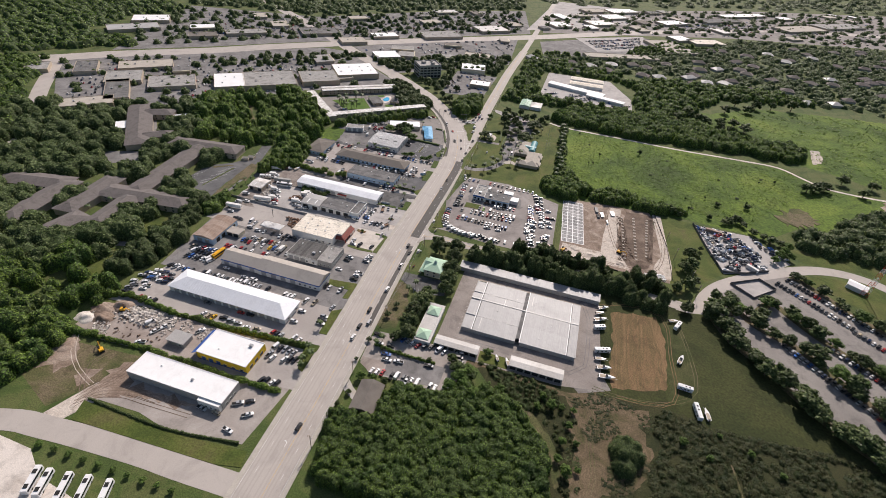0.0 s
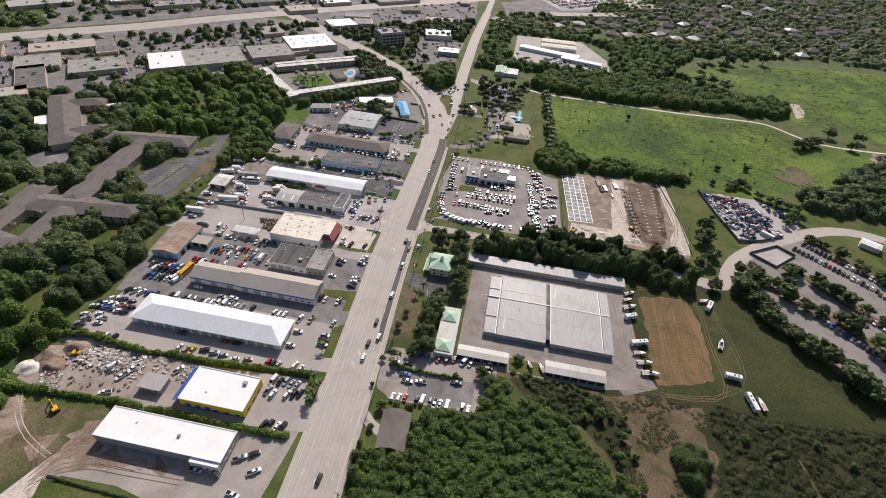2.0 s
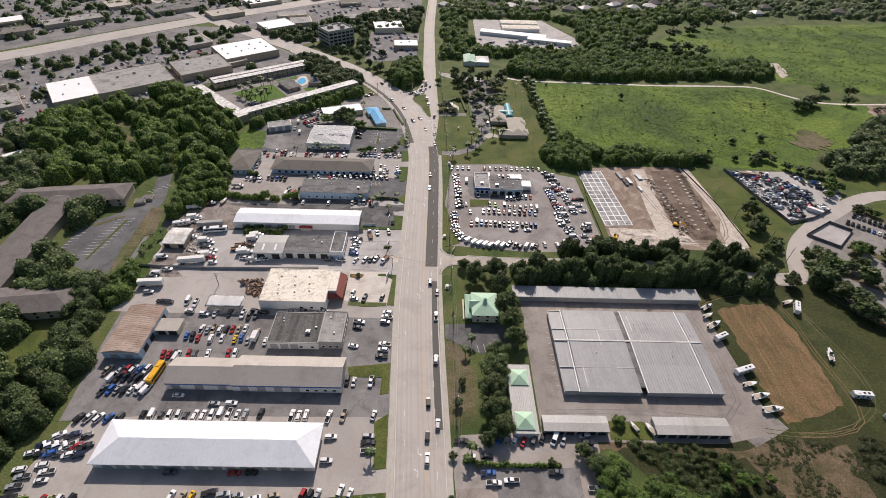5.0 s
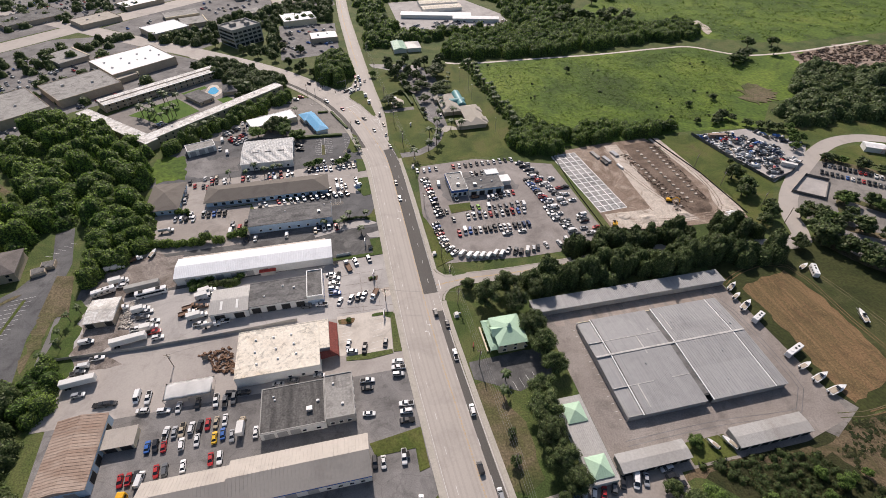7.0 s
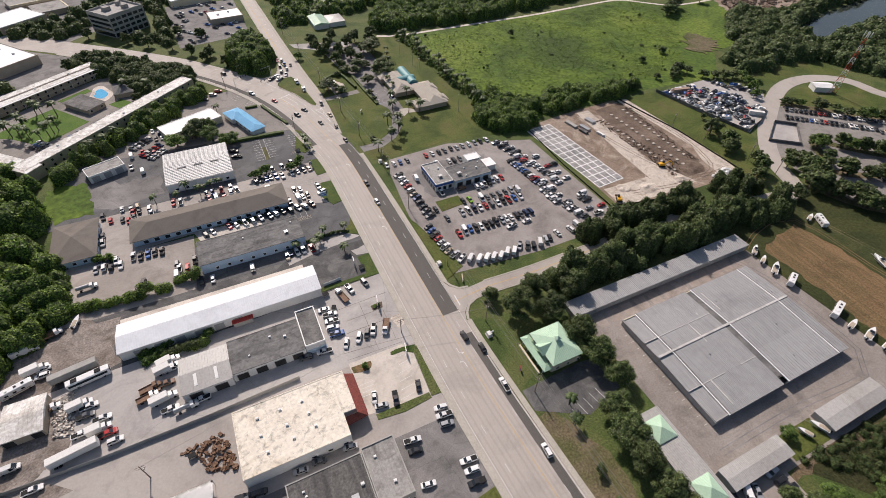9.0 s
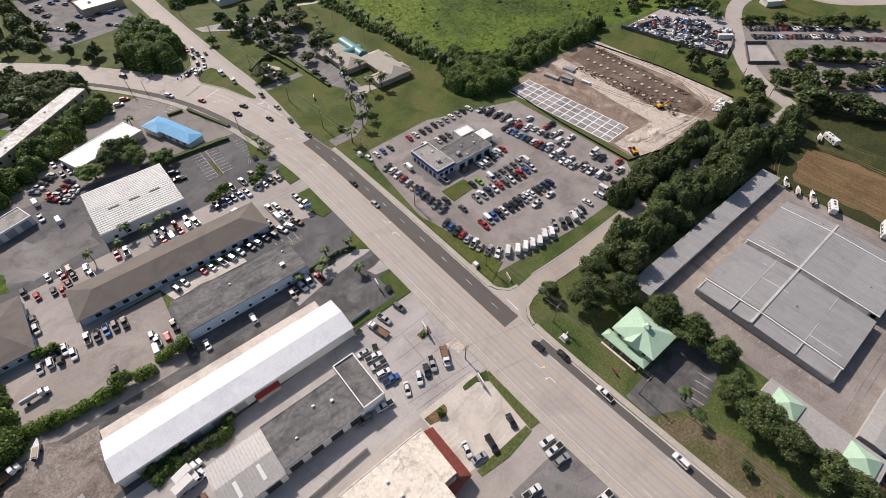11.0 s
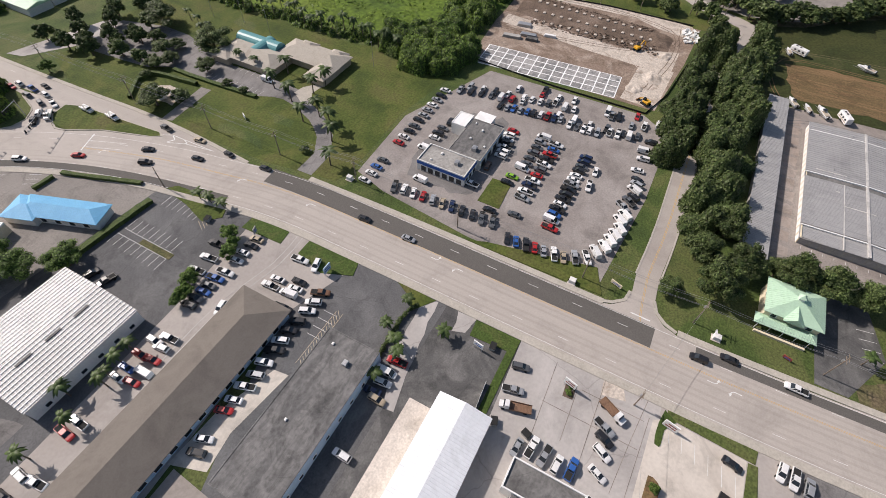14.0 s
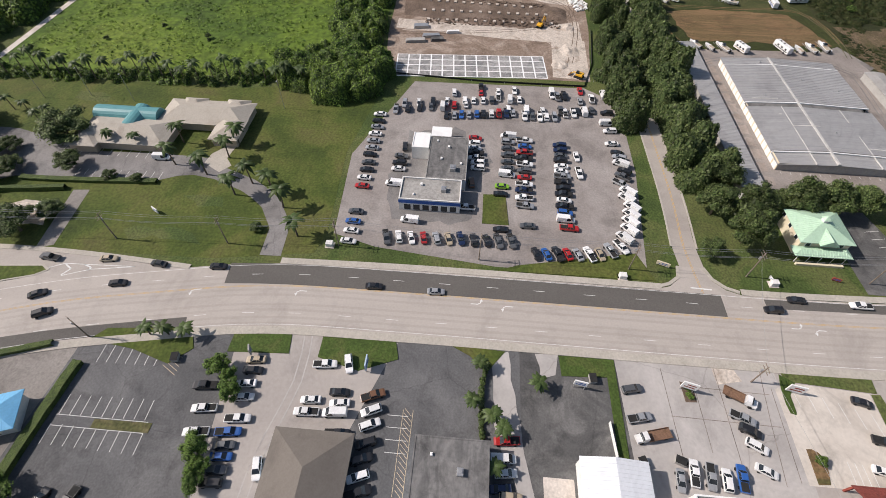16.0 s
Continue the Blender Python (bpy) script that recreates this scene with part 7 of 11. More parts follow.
woods("woodland", "dark woods round the pond", [(256, 450), (276, 462), (300, 480), (330, 462), (420, 470), (560, 490), (640, 560), (700, 500), (600, 455), (640, 400), (420, 320), (300, 330), (275, 384), (230, 386), (204, 388), (204, 404), (234, 414)], 8.0, (3.4, 6.2), (6, 10.5), 1.1, 0.68, "leaf", seed=22, side=3, holes=[[(300, 404), (306, 428), (363, 448), (424, 457), (560, 474), (520, 426), (428, 412), (343, 405)]])
woods("woodland", "far tree cover between streets and houses", [(-300, 665), (-230, 720), (-175, 760), (-112, 800), (-112, 700), (-170, 690), (-172, 600), (-230, 640)], 11, (3.2, 4.8), (5, 8), 0.9, 1.02, "leaf", seed=24, holes=[rect(-230, 620, -176, 680)])
woods("woodland", "far tree cover behind the storage rows", [(-84, 600), (-30, 612), (60, 645), (130, 640), (200, 760), (330, 800), (300, 840), (100, 800), (60, 760), (-85, 640)], 9.5, (3.6, 5.2), (5.5, 9), 1.0, 0.83, "leaf_wood", seed=25, side=4, holes=[rect(-50, 640, 80, 752), rect(-64, 584, -34, 612)])

woods("horizon_trees", "far tree cover towards the horizon", [(-330, 1230), (60, 1420), (360, 1650), (840, 1930), (1400, 1600), (2000, 2300), (1300, 2900), (300, 2200), (-300, 1600)], 40, (7, 12), (6, 9), 3.0, 0.048, "leaf", seed=41, side=1)
woods("district_trees", "dark street trees between far stores and car parks", [(-513, 352), (-628, 464), (-533, 539), (-438, 617), (-331, 670), (-262, 560), (-330, 500), (-392, 428)], 21, (2.4, 4.2), (4, 6), 1.2, 0.5, "leaf", seed=42, side=2, gaps=0.35)
woods("car_park_trees", "dark trees between the far car parks", [(-700, 780), (-491, 851), (-313, 1050), (-152, 1180), (-125, 985), (-300, 815), (-460, 690), (-600, 560), (-690, 640)], 21, (3.2, 5.4), (4.5, 7), 1.6, 0.172, "leaf", seed=43, side=2)
woods("industry_trees", "dark trees between far warehouses", [(-105, 1010), (-105, 1180), (61, 1365), (364, 1600), (820, 1880), (640, 1350), (296, 1235)], 30, (4, 6.5), (4.5, 7), 2.0, 0.112, "leaf", seed=44, side=1)
woods("far_trees", "far tree cover beyond the highway", [(-1000, 220), (-720, 440), (-640, 520), (-600, 560), (-690, 640), (-700, 780), (-760, 800), (-1100, 560)], 12.5, (4.0, 6.5), (5.5, 9), 1.7, 0.13, "leaf_wood", seed=27, side=2, holes=[rect(-720, 570, -610, 720)])
# oaks in loose clumps round the apartment blocks: middle, reach, number
CLUMPS = ((-432, 232, 24, 10), (-398, 250, 26, 11), (-378, 262, 16, 6), (-470, 318, 22, 9), (-452, 300, 16, 7), (-440, 330, 14, 5), (-424, 296, 12, 4), (-400, 300, 14, 5), (-425, 372, 18, 6), (-392, 400, 16, 5), (-364, 362, 16, 6), (-345, 322, 14, 5),
          (-352, 345, 12, 4), (-290, 264, 18, 7), (-330, 270, 14, 5), (-345, 220, 9, 3), (-372, 196, 16, 6), (-395, 205, 20, 7), (-420, 205, 22, 8))
CLUMPS_NEAR = ((-276, 222, 16, 6), (-262, 232, 9, 4), (-282, 200, 14, 5), (-310, 170, 18, 7), (-340, 172, 18, 7), (-300, 180, 12, 4), (-270, 192, 13, 6), (-444, 262, 10, 4), (-412, 268, 14, 6), (-386, 318, 12, 4), (-340, 300, 8, 3), (-452, 350, 20, 8), (-256, 214, 8, 5), (-375, 168, 20, 7), (-297, 316, 8, 3), (-318, 316, 6, 2), (-264, 257, 6, 3), (-480, 285, 20, 7), (-520, 330, 22, 7))
tr = random.Random(28)
GLADES = ([(-279, 214), (-281, 231), (-263, 242), (-249, 234), (-255, 211), (-268, 205)], [(-274, 167), (-274, 187), (-256, 190), (-247, 174)], [(-292, 176), (-275, 198), (-258, 202), (-258, 193), (-271, 189), (-284, 172)])
for pts in GLADES[:2]:
    area("glade_lawn", "sunny lawn between the oaks", pts, 0.05, "lawn", "lawn", 1.5)
curve_area("road_lane", "narrow grey lane between the oaks", [(-300, 160), (-284, 181), (-273, 193.5), (-256, 197)], -2.4, 2.4, 0.07, "asphalt", "road")
OAKS = []
for cx, cy, reach, n in CLUMPS + CLUMPS_NEAR:
    for k in range(int(n * 1.8)):
        a, q = k * 2.4 + tr.uniform(-0.4, 0.4), reach * 1.2 * math.sqrt((k + 0.4) / (n * 1.8))
        x, y = cx + q * math.cos(a), cy + q * math.sin(a)
        if not any(inside(x, y, turned(*b[:5], -1.0)) for b in APARTMENTS) and not inside(x, y, [(-294, 283), (-293, 309), (-277, 322), (-258, 322), (-257, 262), (-281, 275)]) and not any(inside(x, y, g) for g in GLADES):
            OAKS.append((x, y, tr.uniform(4.2, 7.2), tr.uniform(7.5, 11.5)))
woods("apartment_trees", "broad dark live oaks between the apartment blocks", [p[:2] for p in OAKS], 9, (4.2, 7.2), (7.5, 11.5), 0.75, 1.6, "leaf", seed=28, side=6, spots=OAKS)
for k in range(22):
    b = APARTMENTS[k % len(APARTMENTS)]
    c, sn, e = math.cos(radians(b[4])), math.sin(radians(b[4])), tr.uniform(-0.45, 0.45) * b[2]
    o = (b[3] / 2 + 3.2) * (1 if k % 3 else -1)
    x, y = b[0] + c * e - sn * o, b[1] + sn * e + c * o
    if not any(inside(x, y, turned(*q[:5], 0.8)) for q in APARTMENTS):
        tree("palm", x, y, 2.2, tr.uniform(5.5, 7.5), "cabbage palm beside an apartment wall", "oaks round the apartments")
woods("store_trees", "dark trees between the far stores", [(-480, 540), (-420, 560), (-330, 640), (-300, 690), (-350, 680)], 15, (3, 4.5), (5, 8), 1.0, 0.83, "leaf", seed=29)
woods("scrub", "low tangled olive green scrub", [(79, 176), (84, 184), (97.7, 183.2), (113, 182), (131, 182.5), (169, 187.5), (192, 182), (215, 160), (190, 120), (74, 105), (70, 132), (76, 142), (78, 156), (77, 168)], 2.5, (0.7, 2.6), (0.15, 1.7), 0.36, 5.0, "leaf_dull", seed=30, side=1, gaps=0.16, core="leaf_dull", holes=[[(112, 170), (115, 170), (117, 159), (118.5, 147), (120, 130), (117, 130), (115, 147), (114, 159)], [(84, 160), (90, 163), (93, 157), (87, 152)], [(128, 176), (136, 178), (140, 172), (131, 169)], [(99, 149), (108, 153), (108, 146)], [(150, 165), (160, 169), (158, 160)]])
curve_area("footpath", "pale trodden path through the scrub", [(113.5, 170), (115.2, 160), (117, 147), (119, 128)], -0.5, 0.5, 0.04, "worn_grass", "path")
woods("weeds", "low weeds over the trodden ground", [(34, 182), (60, 184), (80, 181), (80, 150), (70, 130), (44, 112), (36, 120), (38, 165)], 2.0, (0.4, 1.1), (0.1, 0.4), 0.3, 5.0, "leaf_dull", seed=97, side=1, gaps=0.52, core="leaf_dull")
woods("scrub", "low green scrub beside the canopies", [(-16, 182), (2, 181), (28, 178), (34, 168), (18, 158), (0, 168)], 2.6, (0.7, 1.5), (0.8, 1.8), 0.35, 7.0, "leaf_dull", seed=31)

for x, y, R in ((-66, 268, 7.4), (-55, 274, 6.6), (-54, 262, 6.4), (-52, 248, 7.2), (-51, 238, 6.6), (-50, 228, 6.0), (-72, 279, 3.6), (-41, 268, 6.0), (-59, 219, 5.8), (-61, 211, 6.4), (-62, 202, 6.6), (-62, 193, 6.2), (-60, 185, 5.4), (-66, 180, 3.4),
                (-50, 252, 4.0), (-77, 196, 2.4), (-75, 206, 2.0), (103, 270, 4.2), (117, 270, 4.0), (112, 335, 5.5), (106, 318, 4.5), (-26, 170, 4.5), (-18, 168, 4.2), (-30, 176, 3.6)):
    tree("oak", x, y, R)
for x, y, R in ((-72, 545, 5.0), (-62, 548, 4.6), (-70, 532, 4.8), (-58, 534, 5.0), (-64, 520, 4.6), (-52, 522, 4.2), (-72, 560, 4.4), (-56, 560, 5.0), (-48, 545, 5.2), (-40, 530, 4.6), (-63.8, 507.4, 4.0), (-40, 552, 5.0), (-30, 545, 5.2), (-25, 556, 4.8),
                (-66, 539, 4.6), (-52, 524, 4.6), (-48.7, 514.4, 4.0), (-58, 530, 3.6), (-236, 580, 4.4), (-226, 592, 4.4), (-209, 569, 4.6), (-194, 552, 4.6), (-189, 540, 4.4), (-172, 548, 4.2), (-195, 513, 3.4), (-182, 511, 3.4), (-164, 616, 4.6), (-148, 605, 4.4), (-227, 636, 4.6), (-137, 545, 4.5), (-146, 566, 4.5), (-158, 574, 4.8), (-170, 590, 4.5), (-186, 602, 4.8), (-200, 615, 4.6), (-150, 560, 4.0), (-112, 560, 4.2), (-112, 575, 4.4), (-112, 590, 4.0),
                (-190, 545, 4.0), (-200, 556, 4.2), (-182, 538, 4.0), (-176, 548, 4.4), (-168, 535, 4.0), (-188, 566, 4.4), (-205, 572, 4.4), (-220, 585, 4.2)):
    tree("distant", x, y, R)
for x, y, R in ((-23, 165, 4.8), (-18.5, 170, 4.4), (-8.5, 161, 4.6), (-14.5, 157, 4.2), (-1, 165.5, 3.2), (17, 144, 3.0), (21.5, 170, 2.4), (26.5, 165.5, 3.2), (19.5, 163, 2.2), (32, 166.5, 2.0), (38, 167, 1.8), (36.4, 157.2, 2.2), (33.8, 146.9, 2.6), (40.6, 148.5, 1.8), (32.6, 137.5, 2.4), (36.5, 131.8, 3.2), (42.2, 134.9, 1.8), (92, 168, 2.2), (104, 163, 1.8), (124, 172, 2.4), (137, 165, 2.0), (111, 178, 1.6),
                (-118.6, 405, 2.8), (-121, 401.5, 2.4), (-124.5, 400, 2.6), (-137, 402.5, 3.0), (-140.5, 400.5, 2.6), (-143.6, 400.5, 2.6),  (-88, 536, 3.0), (-176, 308, 2.0)):
    tree("light", x, y, R)
for x, y, h in ((-42.5, 471.5, 6.5), (-43.1, 462.1, 6.5), (-37.8, 449.2, 8), (-49.3, 447, 8), (-53, 434.8, 8.5), (-44.2, 430.7, 8), (-37.1, 429.8, 8), (-61.2, 422.5, 8), (-55.6, 418.7, 8.5), (-58.6, 410.9, 8), (-65.3, 405.7, 8), (-76.2, 398.2, 7), (-33, 503.6, 6), (-30.7, 500.5, 6.5), (-28, 510.5, 6), (-25.4, 519, 6), (-110.4, 416, 4), (-110.9, 421, 4.2), (-111.3, 425.6, 4.4), (-112.8, 343.7, 4), (-125.3, 340.8, 4.2), (-135.6, 340, 4), (-260.1, 494.7, 9), (-255.5, 491.5, 8), (-249.8, 486.4, 9), (-244.1, 482.5, 8), (-241.3, 487.4, 9), (-239.4, 490.4, 8), (-237.4, 493.4, 9), (-245.5, 510.8, 10), (-239.4, 512.3, 9), (-250.7, 518.7, 9), (-256, 505, 9), (-262, 500, 8), (-252, 498, 9), (-218.6, 458.3, 8), (-212, 462.5, 8), (-206.9, 466.2, 9), (-202, 530, 8), (-188, 523, 9), (-152, 479, 5), (-176, 403, 6), (-164, 399, 6), (-168, 398, 5),
                (-104, 152, 6), (-106, 147, 6), (-105, 143, 5.5), (-108, 156, 5), (-72, 176, 6), (-74, 172, 5), (-70, 228, 5), (-73, 222, 4.5), (-122, 345, 4), (-117, 330, 4), (-128, 338, 4), (-110, 174, 5), (-170, 397, 6), (-180, 396, 6), (-190, 398, 6), (-160, 399, 6)):
    tree("palm", x, y, 2.4 if h <= 6.5 else 3.4, h)
for k in range(26):
    tree("palm", 2.5 - 2.4 * math.sin(k * 0.8) - 0.2 * k, 412 + 5.2 * k, 2.9, 6.5 + (k * 7 % 5) * 0.8, group="palm row beside the meadow")
for k, (pts, w, h) in enumerate((([(-238, 152), (-226, 155), (-209.6, 154), (-193, 152)], 3.4, 2.8), ([(-193, 152), (-186, 153), (-180, 154)], 2.2, 1.6), ([(-178, 154), (-164.4, 153.4), (-150, 154.2)], 3.2, 2.2), ([(-148, 154.4), (-137.4, 155.5), (-124, 157), (-111, 157)], 2.6, 2.2))):
    hedge("overgrown green hedge between the yards", pts, w, h, 0.4, "leaf_wood", seed=60 + k, rough=0.7)
for k, (pts, w, h) in enumerate((([(-237, 122), (-228, 123.4), (-219.5, 124.2)], 4.2, 3.0), ([(-219, 124), (-203.6, 124.8), (-190, 126)], 2.4, 1.6), ([(-189, 126), (-180, 125.8), (-176, 125.8)], 3.2, 2.4), ([(-172, 125.4), (-162.2, 126.6), (-135.1, 125.6)], 2.2, 1.6), ([(-132, 125.6), (-114.8, 125.9), (-109, 126.4)], 3.0, 2.0))):
    hedge("overgrown green hedge between the yards", pts, w, h, 0.4, "leaf_wood", seed=70 + k, rough=0.7)
box_hedge("dark clipped box hedge beside the car park", [(-152, 440.4), (-135, 439.8), (-120, 438.8)], 2.2, 1.5)
box_hedge("dark clipped hedge round the drive-in", [(-125.8, 475.7), (-121.8, 464.4), (-115.8, 447.7)], 1.5, 1.2)
box_hedge("dark clipped hedge at the drive-in corner", [(-135.5, 476.9), (-128.3, 476.7)], 1.4, 1.2)
for k, (pts, w, h) in enumerate((([(-226, 343), (-214, 340), (-207, 339)], 4.6, 3.4), ([(-203.5, 338.6), (-198.6, 338.4)], 4.4, 4.6), ([(-196.6, 339.6), (-188.6, 338.6)], 3.8, 4.0), ([(-184.5, 341), (-176.5, 339.8)], 3.6, 4.2))):
    hedge("tall overgrown bushes beside the sandy yard", pts, w, h, 0.4, "leaf_wood", seed=80 + k, rough=0.6)
hedge("green bushes beside the sandy yard", [(-215, 367.6), (-208, 365.4)], 3.2, 2.8, 0.4, "leaf_wood", seed=85, rough=0.5)
hedge("green bushes under the long white store", [(-199, 308.4), (-195, 308.8), (-189, 309.8)], 2.8, 2.6, 0.35, "leaf_wood", seed=86, rough=0.6)
hedge("bushy green hedge behind the workshops", [(-192, 306), (-180, 305)], 3.0, 2.6, 0.4)
hedge("green hedge beside the black lot", [(-112, 341.6), (-118, 343), (-128, 342.6), (-139, 342)], 1.3, 1.3)
box_hedge("yellowish clipped hedge of the school drive", [(-60.4, 493), (-60.2, 480), (-59.2, 463), (-58.2, 449)], 1.8, 1.1)
box_hedge("clipped hedge round the pump house", [(-73.8, 499.6), (-67.2, 497.9), (-65.2, 486), (-63.8, 476)], 1.6, 1.6)
box_hedge("clipped hedge round the pump house", [(-84, 492), (-79, 496), (-73.8, 499.6)], 1.6, 1.4)
hedge("hedge along the cross street", [(-190, 92), (-146, 91), (-110, 96)], 1.2, 1.1)
hedge("dark green shrub belt behind the motel", [(-306, 492), (-270, 458), (-244, 434)], 3.0, 3.0, 0.5)

# oak rows of the car park beyond the pasture
def tree_row(pts, gap, R, light=5, group="oak rows of the car park"):
    """Oaks spaced along a line over a planted strip, every few of them a yellower tree."""
    curve_area("planted_strip", "worn planted strip below a tree row", pts, -2.6, 2.6, 0.16, "worn_grass", "island")
    for k, (p, deg, d) in enumerate(along(pts, 0.0, 0, 1e6)[::max(1, int(gap / 2))]):
        q = R * tr.uniform(0.6, 1.3)
        tree("light" if k % light == 2 else "distant", p.x + tr.uniform(-3.2, 3.2), p.y + tr.uniform(-3.2, 3.2), q, q * tr.uniform(1.2, 1.5), "", group)


tree_row([(119, 276), (129.3, 253), (140.7, 242), (154.6, 224), (169.4, 207), (185.4, 193), (205, 182), (228, 172)], 5.6, 6.4, 40)
tree_row([(136, 300), (139, 285), (150, 272.5), (170, 262), (182.7, 247), (192, 236), (204, 224), (222, 205), (240, 188)], 7.0, 5.8)
tree_row([(150, 287), (163, 303), (172, 294), (184.3, 279), (197, 268), (212, 257), (236, 236), (256, 214)], 7.0, 5.4, 4)
tree_row([(186, 343), (196, 334), (205, 326), (214, 314), (228, 302), (246, 284), (268, 262)], 7.6, 4.8, 6)
for x, y, R in ((124, 292, 4.6), (130, 286, 5.2), (134, 279, 4.8), (106, 296, 5.6), (99, 291, 4.6), (112, 303, 4.0), (104, 272, 4.2), (118, 336, 2.6), (122, 350, 2.4), (112, 322, 5.4), (108, 316, 4.6)):
    tree("distant", x, y, R)
for x, y, R in ((187, 372, 4.0), (182, 364, 4.4), (190, 366, 3.6), (177, 357, 3.4), (192, 380, 4.0)):
    tree("light", x, y, R)

# shrubs strewn over the meadows
sr = random.Random(77)
for k in range(34):
    x, y = sr.uniform(10, 215), sr.uniform(400, 545)
    if inside(x, y, [(12, 540), (16, 430), (30, 405), (170, 405), (205, 440), (215, 530)]):
        tree("distant", x, y, sr.uniform(0.8, 2.0), sr.uniform(1.2, 3.0), "low dark shrub in the overgrown meadow")
for x, y, R in ((80, 513, 3.2), (145, 652, 7), (214, 742, 9), (155, 646, 7), (188, 625, 6), (178, 632, 6), (290, 762, 8), (262, 752, 6), (240, 742, 7)):
    tree("distant", x, y, R)

woods("roadside_trees", "dark tree cover beside the far residential road", [(-645, 462), (-710, 425), (-640, 330), (-560, 235), (-470, 140), (-420, 155), (-452, 245), (-512, 310), (-572, 372), (-620, 428)], 9.5, (3.4, 5.4), (5, 8), 1.1, 0.68, "leaf_wood", seed=45, side=3)
woods("yard_edge_trees", "leafy trees along the grassy yard", [(-262, 60), (-232, 88), (-230, 118), (-238, 124), (-262, 100), (-300, 85)], 6, (2.4, 4.2), (5, 8), 0.6, 3.06, "leaf_wood", seed=46, side=4)
woods("waste_scrub", "low olive scrub in the rough ground", [(20, 175), (33, 174), (39, 164), (40, 148), (38, 105), (33, 105), (36, 130), (32, 146), (20, 162), (14, 166)], 4.0, (0.6, 1.6), (0.4, 1.4), 0.42, 6.24, "leaf_dull", seed=47, side=1, core="leaf_dull", gaps=0.3)

for x, y, R in ((-40, 488.5, 7.8), (-35.2, 527, 7.5), (-54, 480, 4.0), (-52.7, 506.5, 4.2), (-47, 504.3, 3.2), (-62.8, 501, 3.6), (-56.8, 498, 3.6), (-81.7, 479, 5.4), (-74.3, 473.7, 3.2), (-69.9, 498.7, 2.2), (-57.7, 464.7, 2.0), (-58.1, 455.7, 1.8), (-75, 410.8, 1.8)):
    tree("oak", x, y, R * 1.22, min(R * 1.5, 10.5))

woods("far_trees", "far tree cover beyond the car parks", [(-720, 815), (-491, 876), (-313, 1080), (-152, 1212), (-250, 1500), (-1000, 1050)], 17, (5, 8), (5.5, 9), 2.2, 0.088, "leaf", seed=71, side=1)
woods("roadside_trees", "far trees and gardens beside the branch road", [(-86, 655), (-52, 645), (-54, 760), (62, 765), (60, 800), (-60, 832), (-86, 832)], 10, (3.2, 5.0), (5, 8), 1.0, 0.75, "leaf_wood", seed=72, side=3)
woods("roadside_trees", "far trees along the mall", [(-82, 838), (-60, 838), (48, 893), (200, 1026), (240, 1060), (150, 1080), (40, 915), (-80, 850)], 12, (3.2, 5.0), (5, 8), 1.0, 0.75, "leaf_wood", seed=73, side=3, holes=[rect(-10, 870, 130, 940)])
for x, y in ((-189.6, 66.6), (-181.7, 66.8), (-173.9, 67.0), (-166.2, 67.2), (-158.6, 67.4), (-151.1, 67.6), (-143.7, 67.8), (-136.3, 68.0), (-129.1, 68.2), (-121.9, 68.4)):
    tree("light", x, y, 1.7, 2.6, "round green shrub along the bus yard")

for x, y, R in ((-163.3, 456.1, 7.5), (-168.3, 453.2, 6.5), (-158.4, 457.2, 5.5), (-158.2, 446.8, 6.0), (-149.9, 438.6, 5.2), (-176.5, 448.2, 5.5)):
    tree("light" if R < 6.2 else "oak", x, y, R, R * 1.4)
woods("tree_clump", "dense dark clump of tall trees at the road fork", [(-131, 570), (-117, 592), (-106, 572), (-105, 548), (-114, 522), (-124, 525), (-133, 542)], 6.5, (3.6, 6.0), (8, 13), 0.6, 3.0, "leaf_wood", seed=81, side=5)

woods("tree_belt", "dark trees between motel and drive-in", [(-243, 437), (-236, 430), (-198, 464), (-158, 499), (-155, 512), (-164, 511), (-200, 479)], 5.0, (2.0, 4.0), (3.5, 8), 0.5, 3.6, "leaf_wood", seed=82, side=4, gaps=0.3)
woods("tree_belt", "dark trees between motel and main road", [(-238, 586), (-224, 598), (-166, 548), (-160, 527), (-175, 517), (-195, 522), (-206, 548)], 6.0, (2.8, 4.6), (4.5, 8), 0.6, 3.0, "leaf", seed=83, side=4)

woods("meadow_growth", "uneven weeds and tall grass of the meadow", [(8, 544), (10, 450), (24, 420), (60, 422), (120, 412), (165, 408), (190, 436), (222, 475), (295, 512), (258, 511), (225, 544), (120, 542), (60, 543)], 7.5, (1.5, 5.5), (0.15, 0.4), 0.6, 0.5, "meadow_leaf", seed=91, side=-2, core="meadow")
woods("meadow_growth", "uneven weeds and tall grass of the far meadow", [(160, 626), (205, 616), (250, 576), (290, 560), (420, 550), (700, 565), (755, 755), (560, 795), (409, 775), (312, 760), (240, 740), (180, 688)], 16, (3, 9), (0.15, 0.35), 1.1, 0.2, "meadow_leaf", seed=92, side=-2, core="meadow")
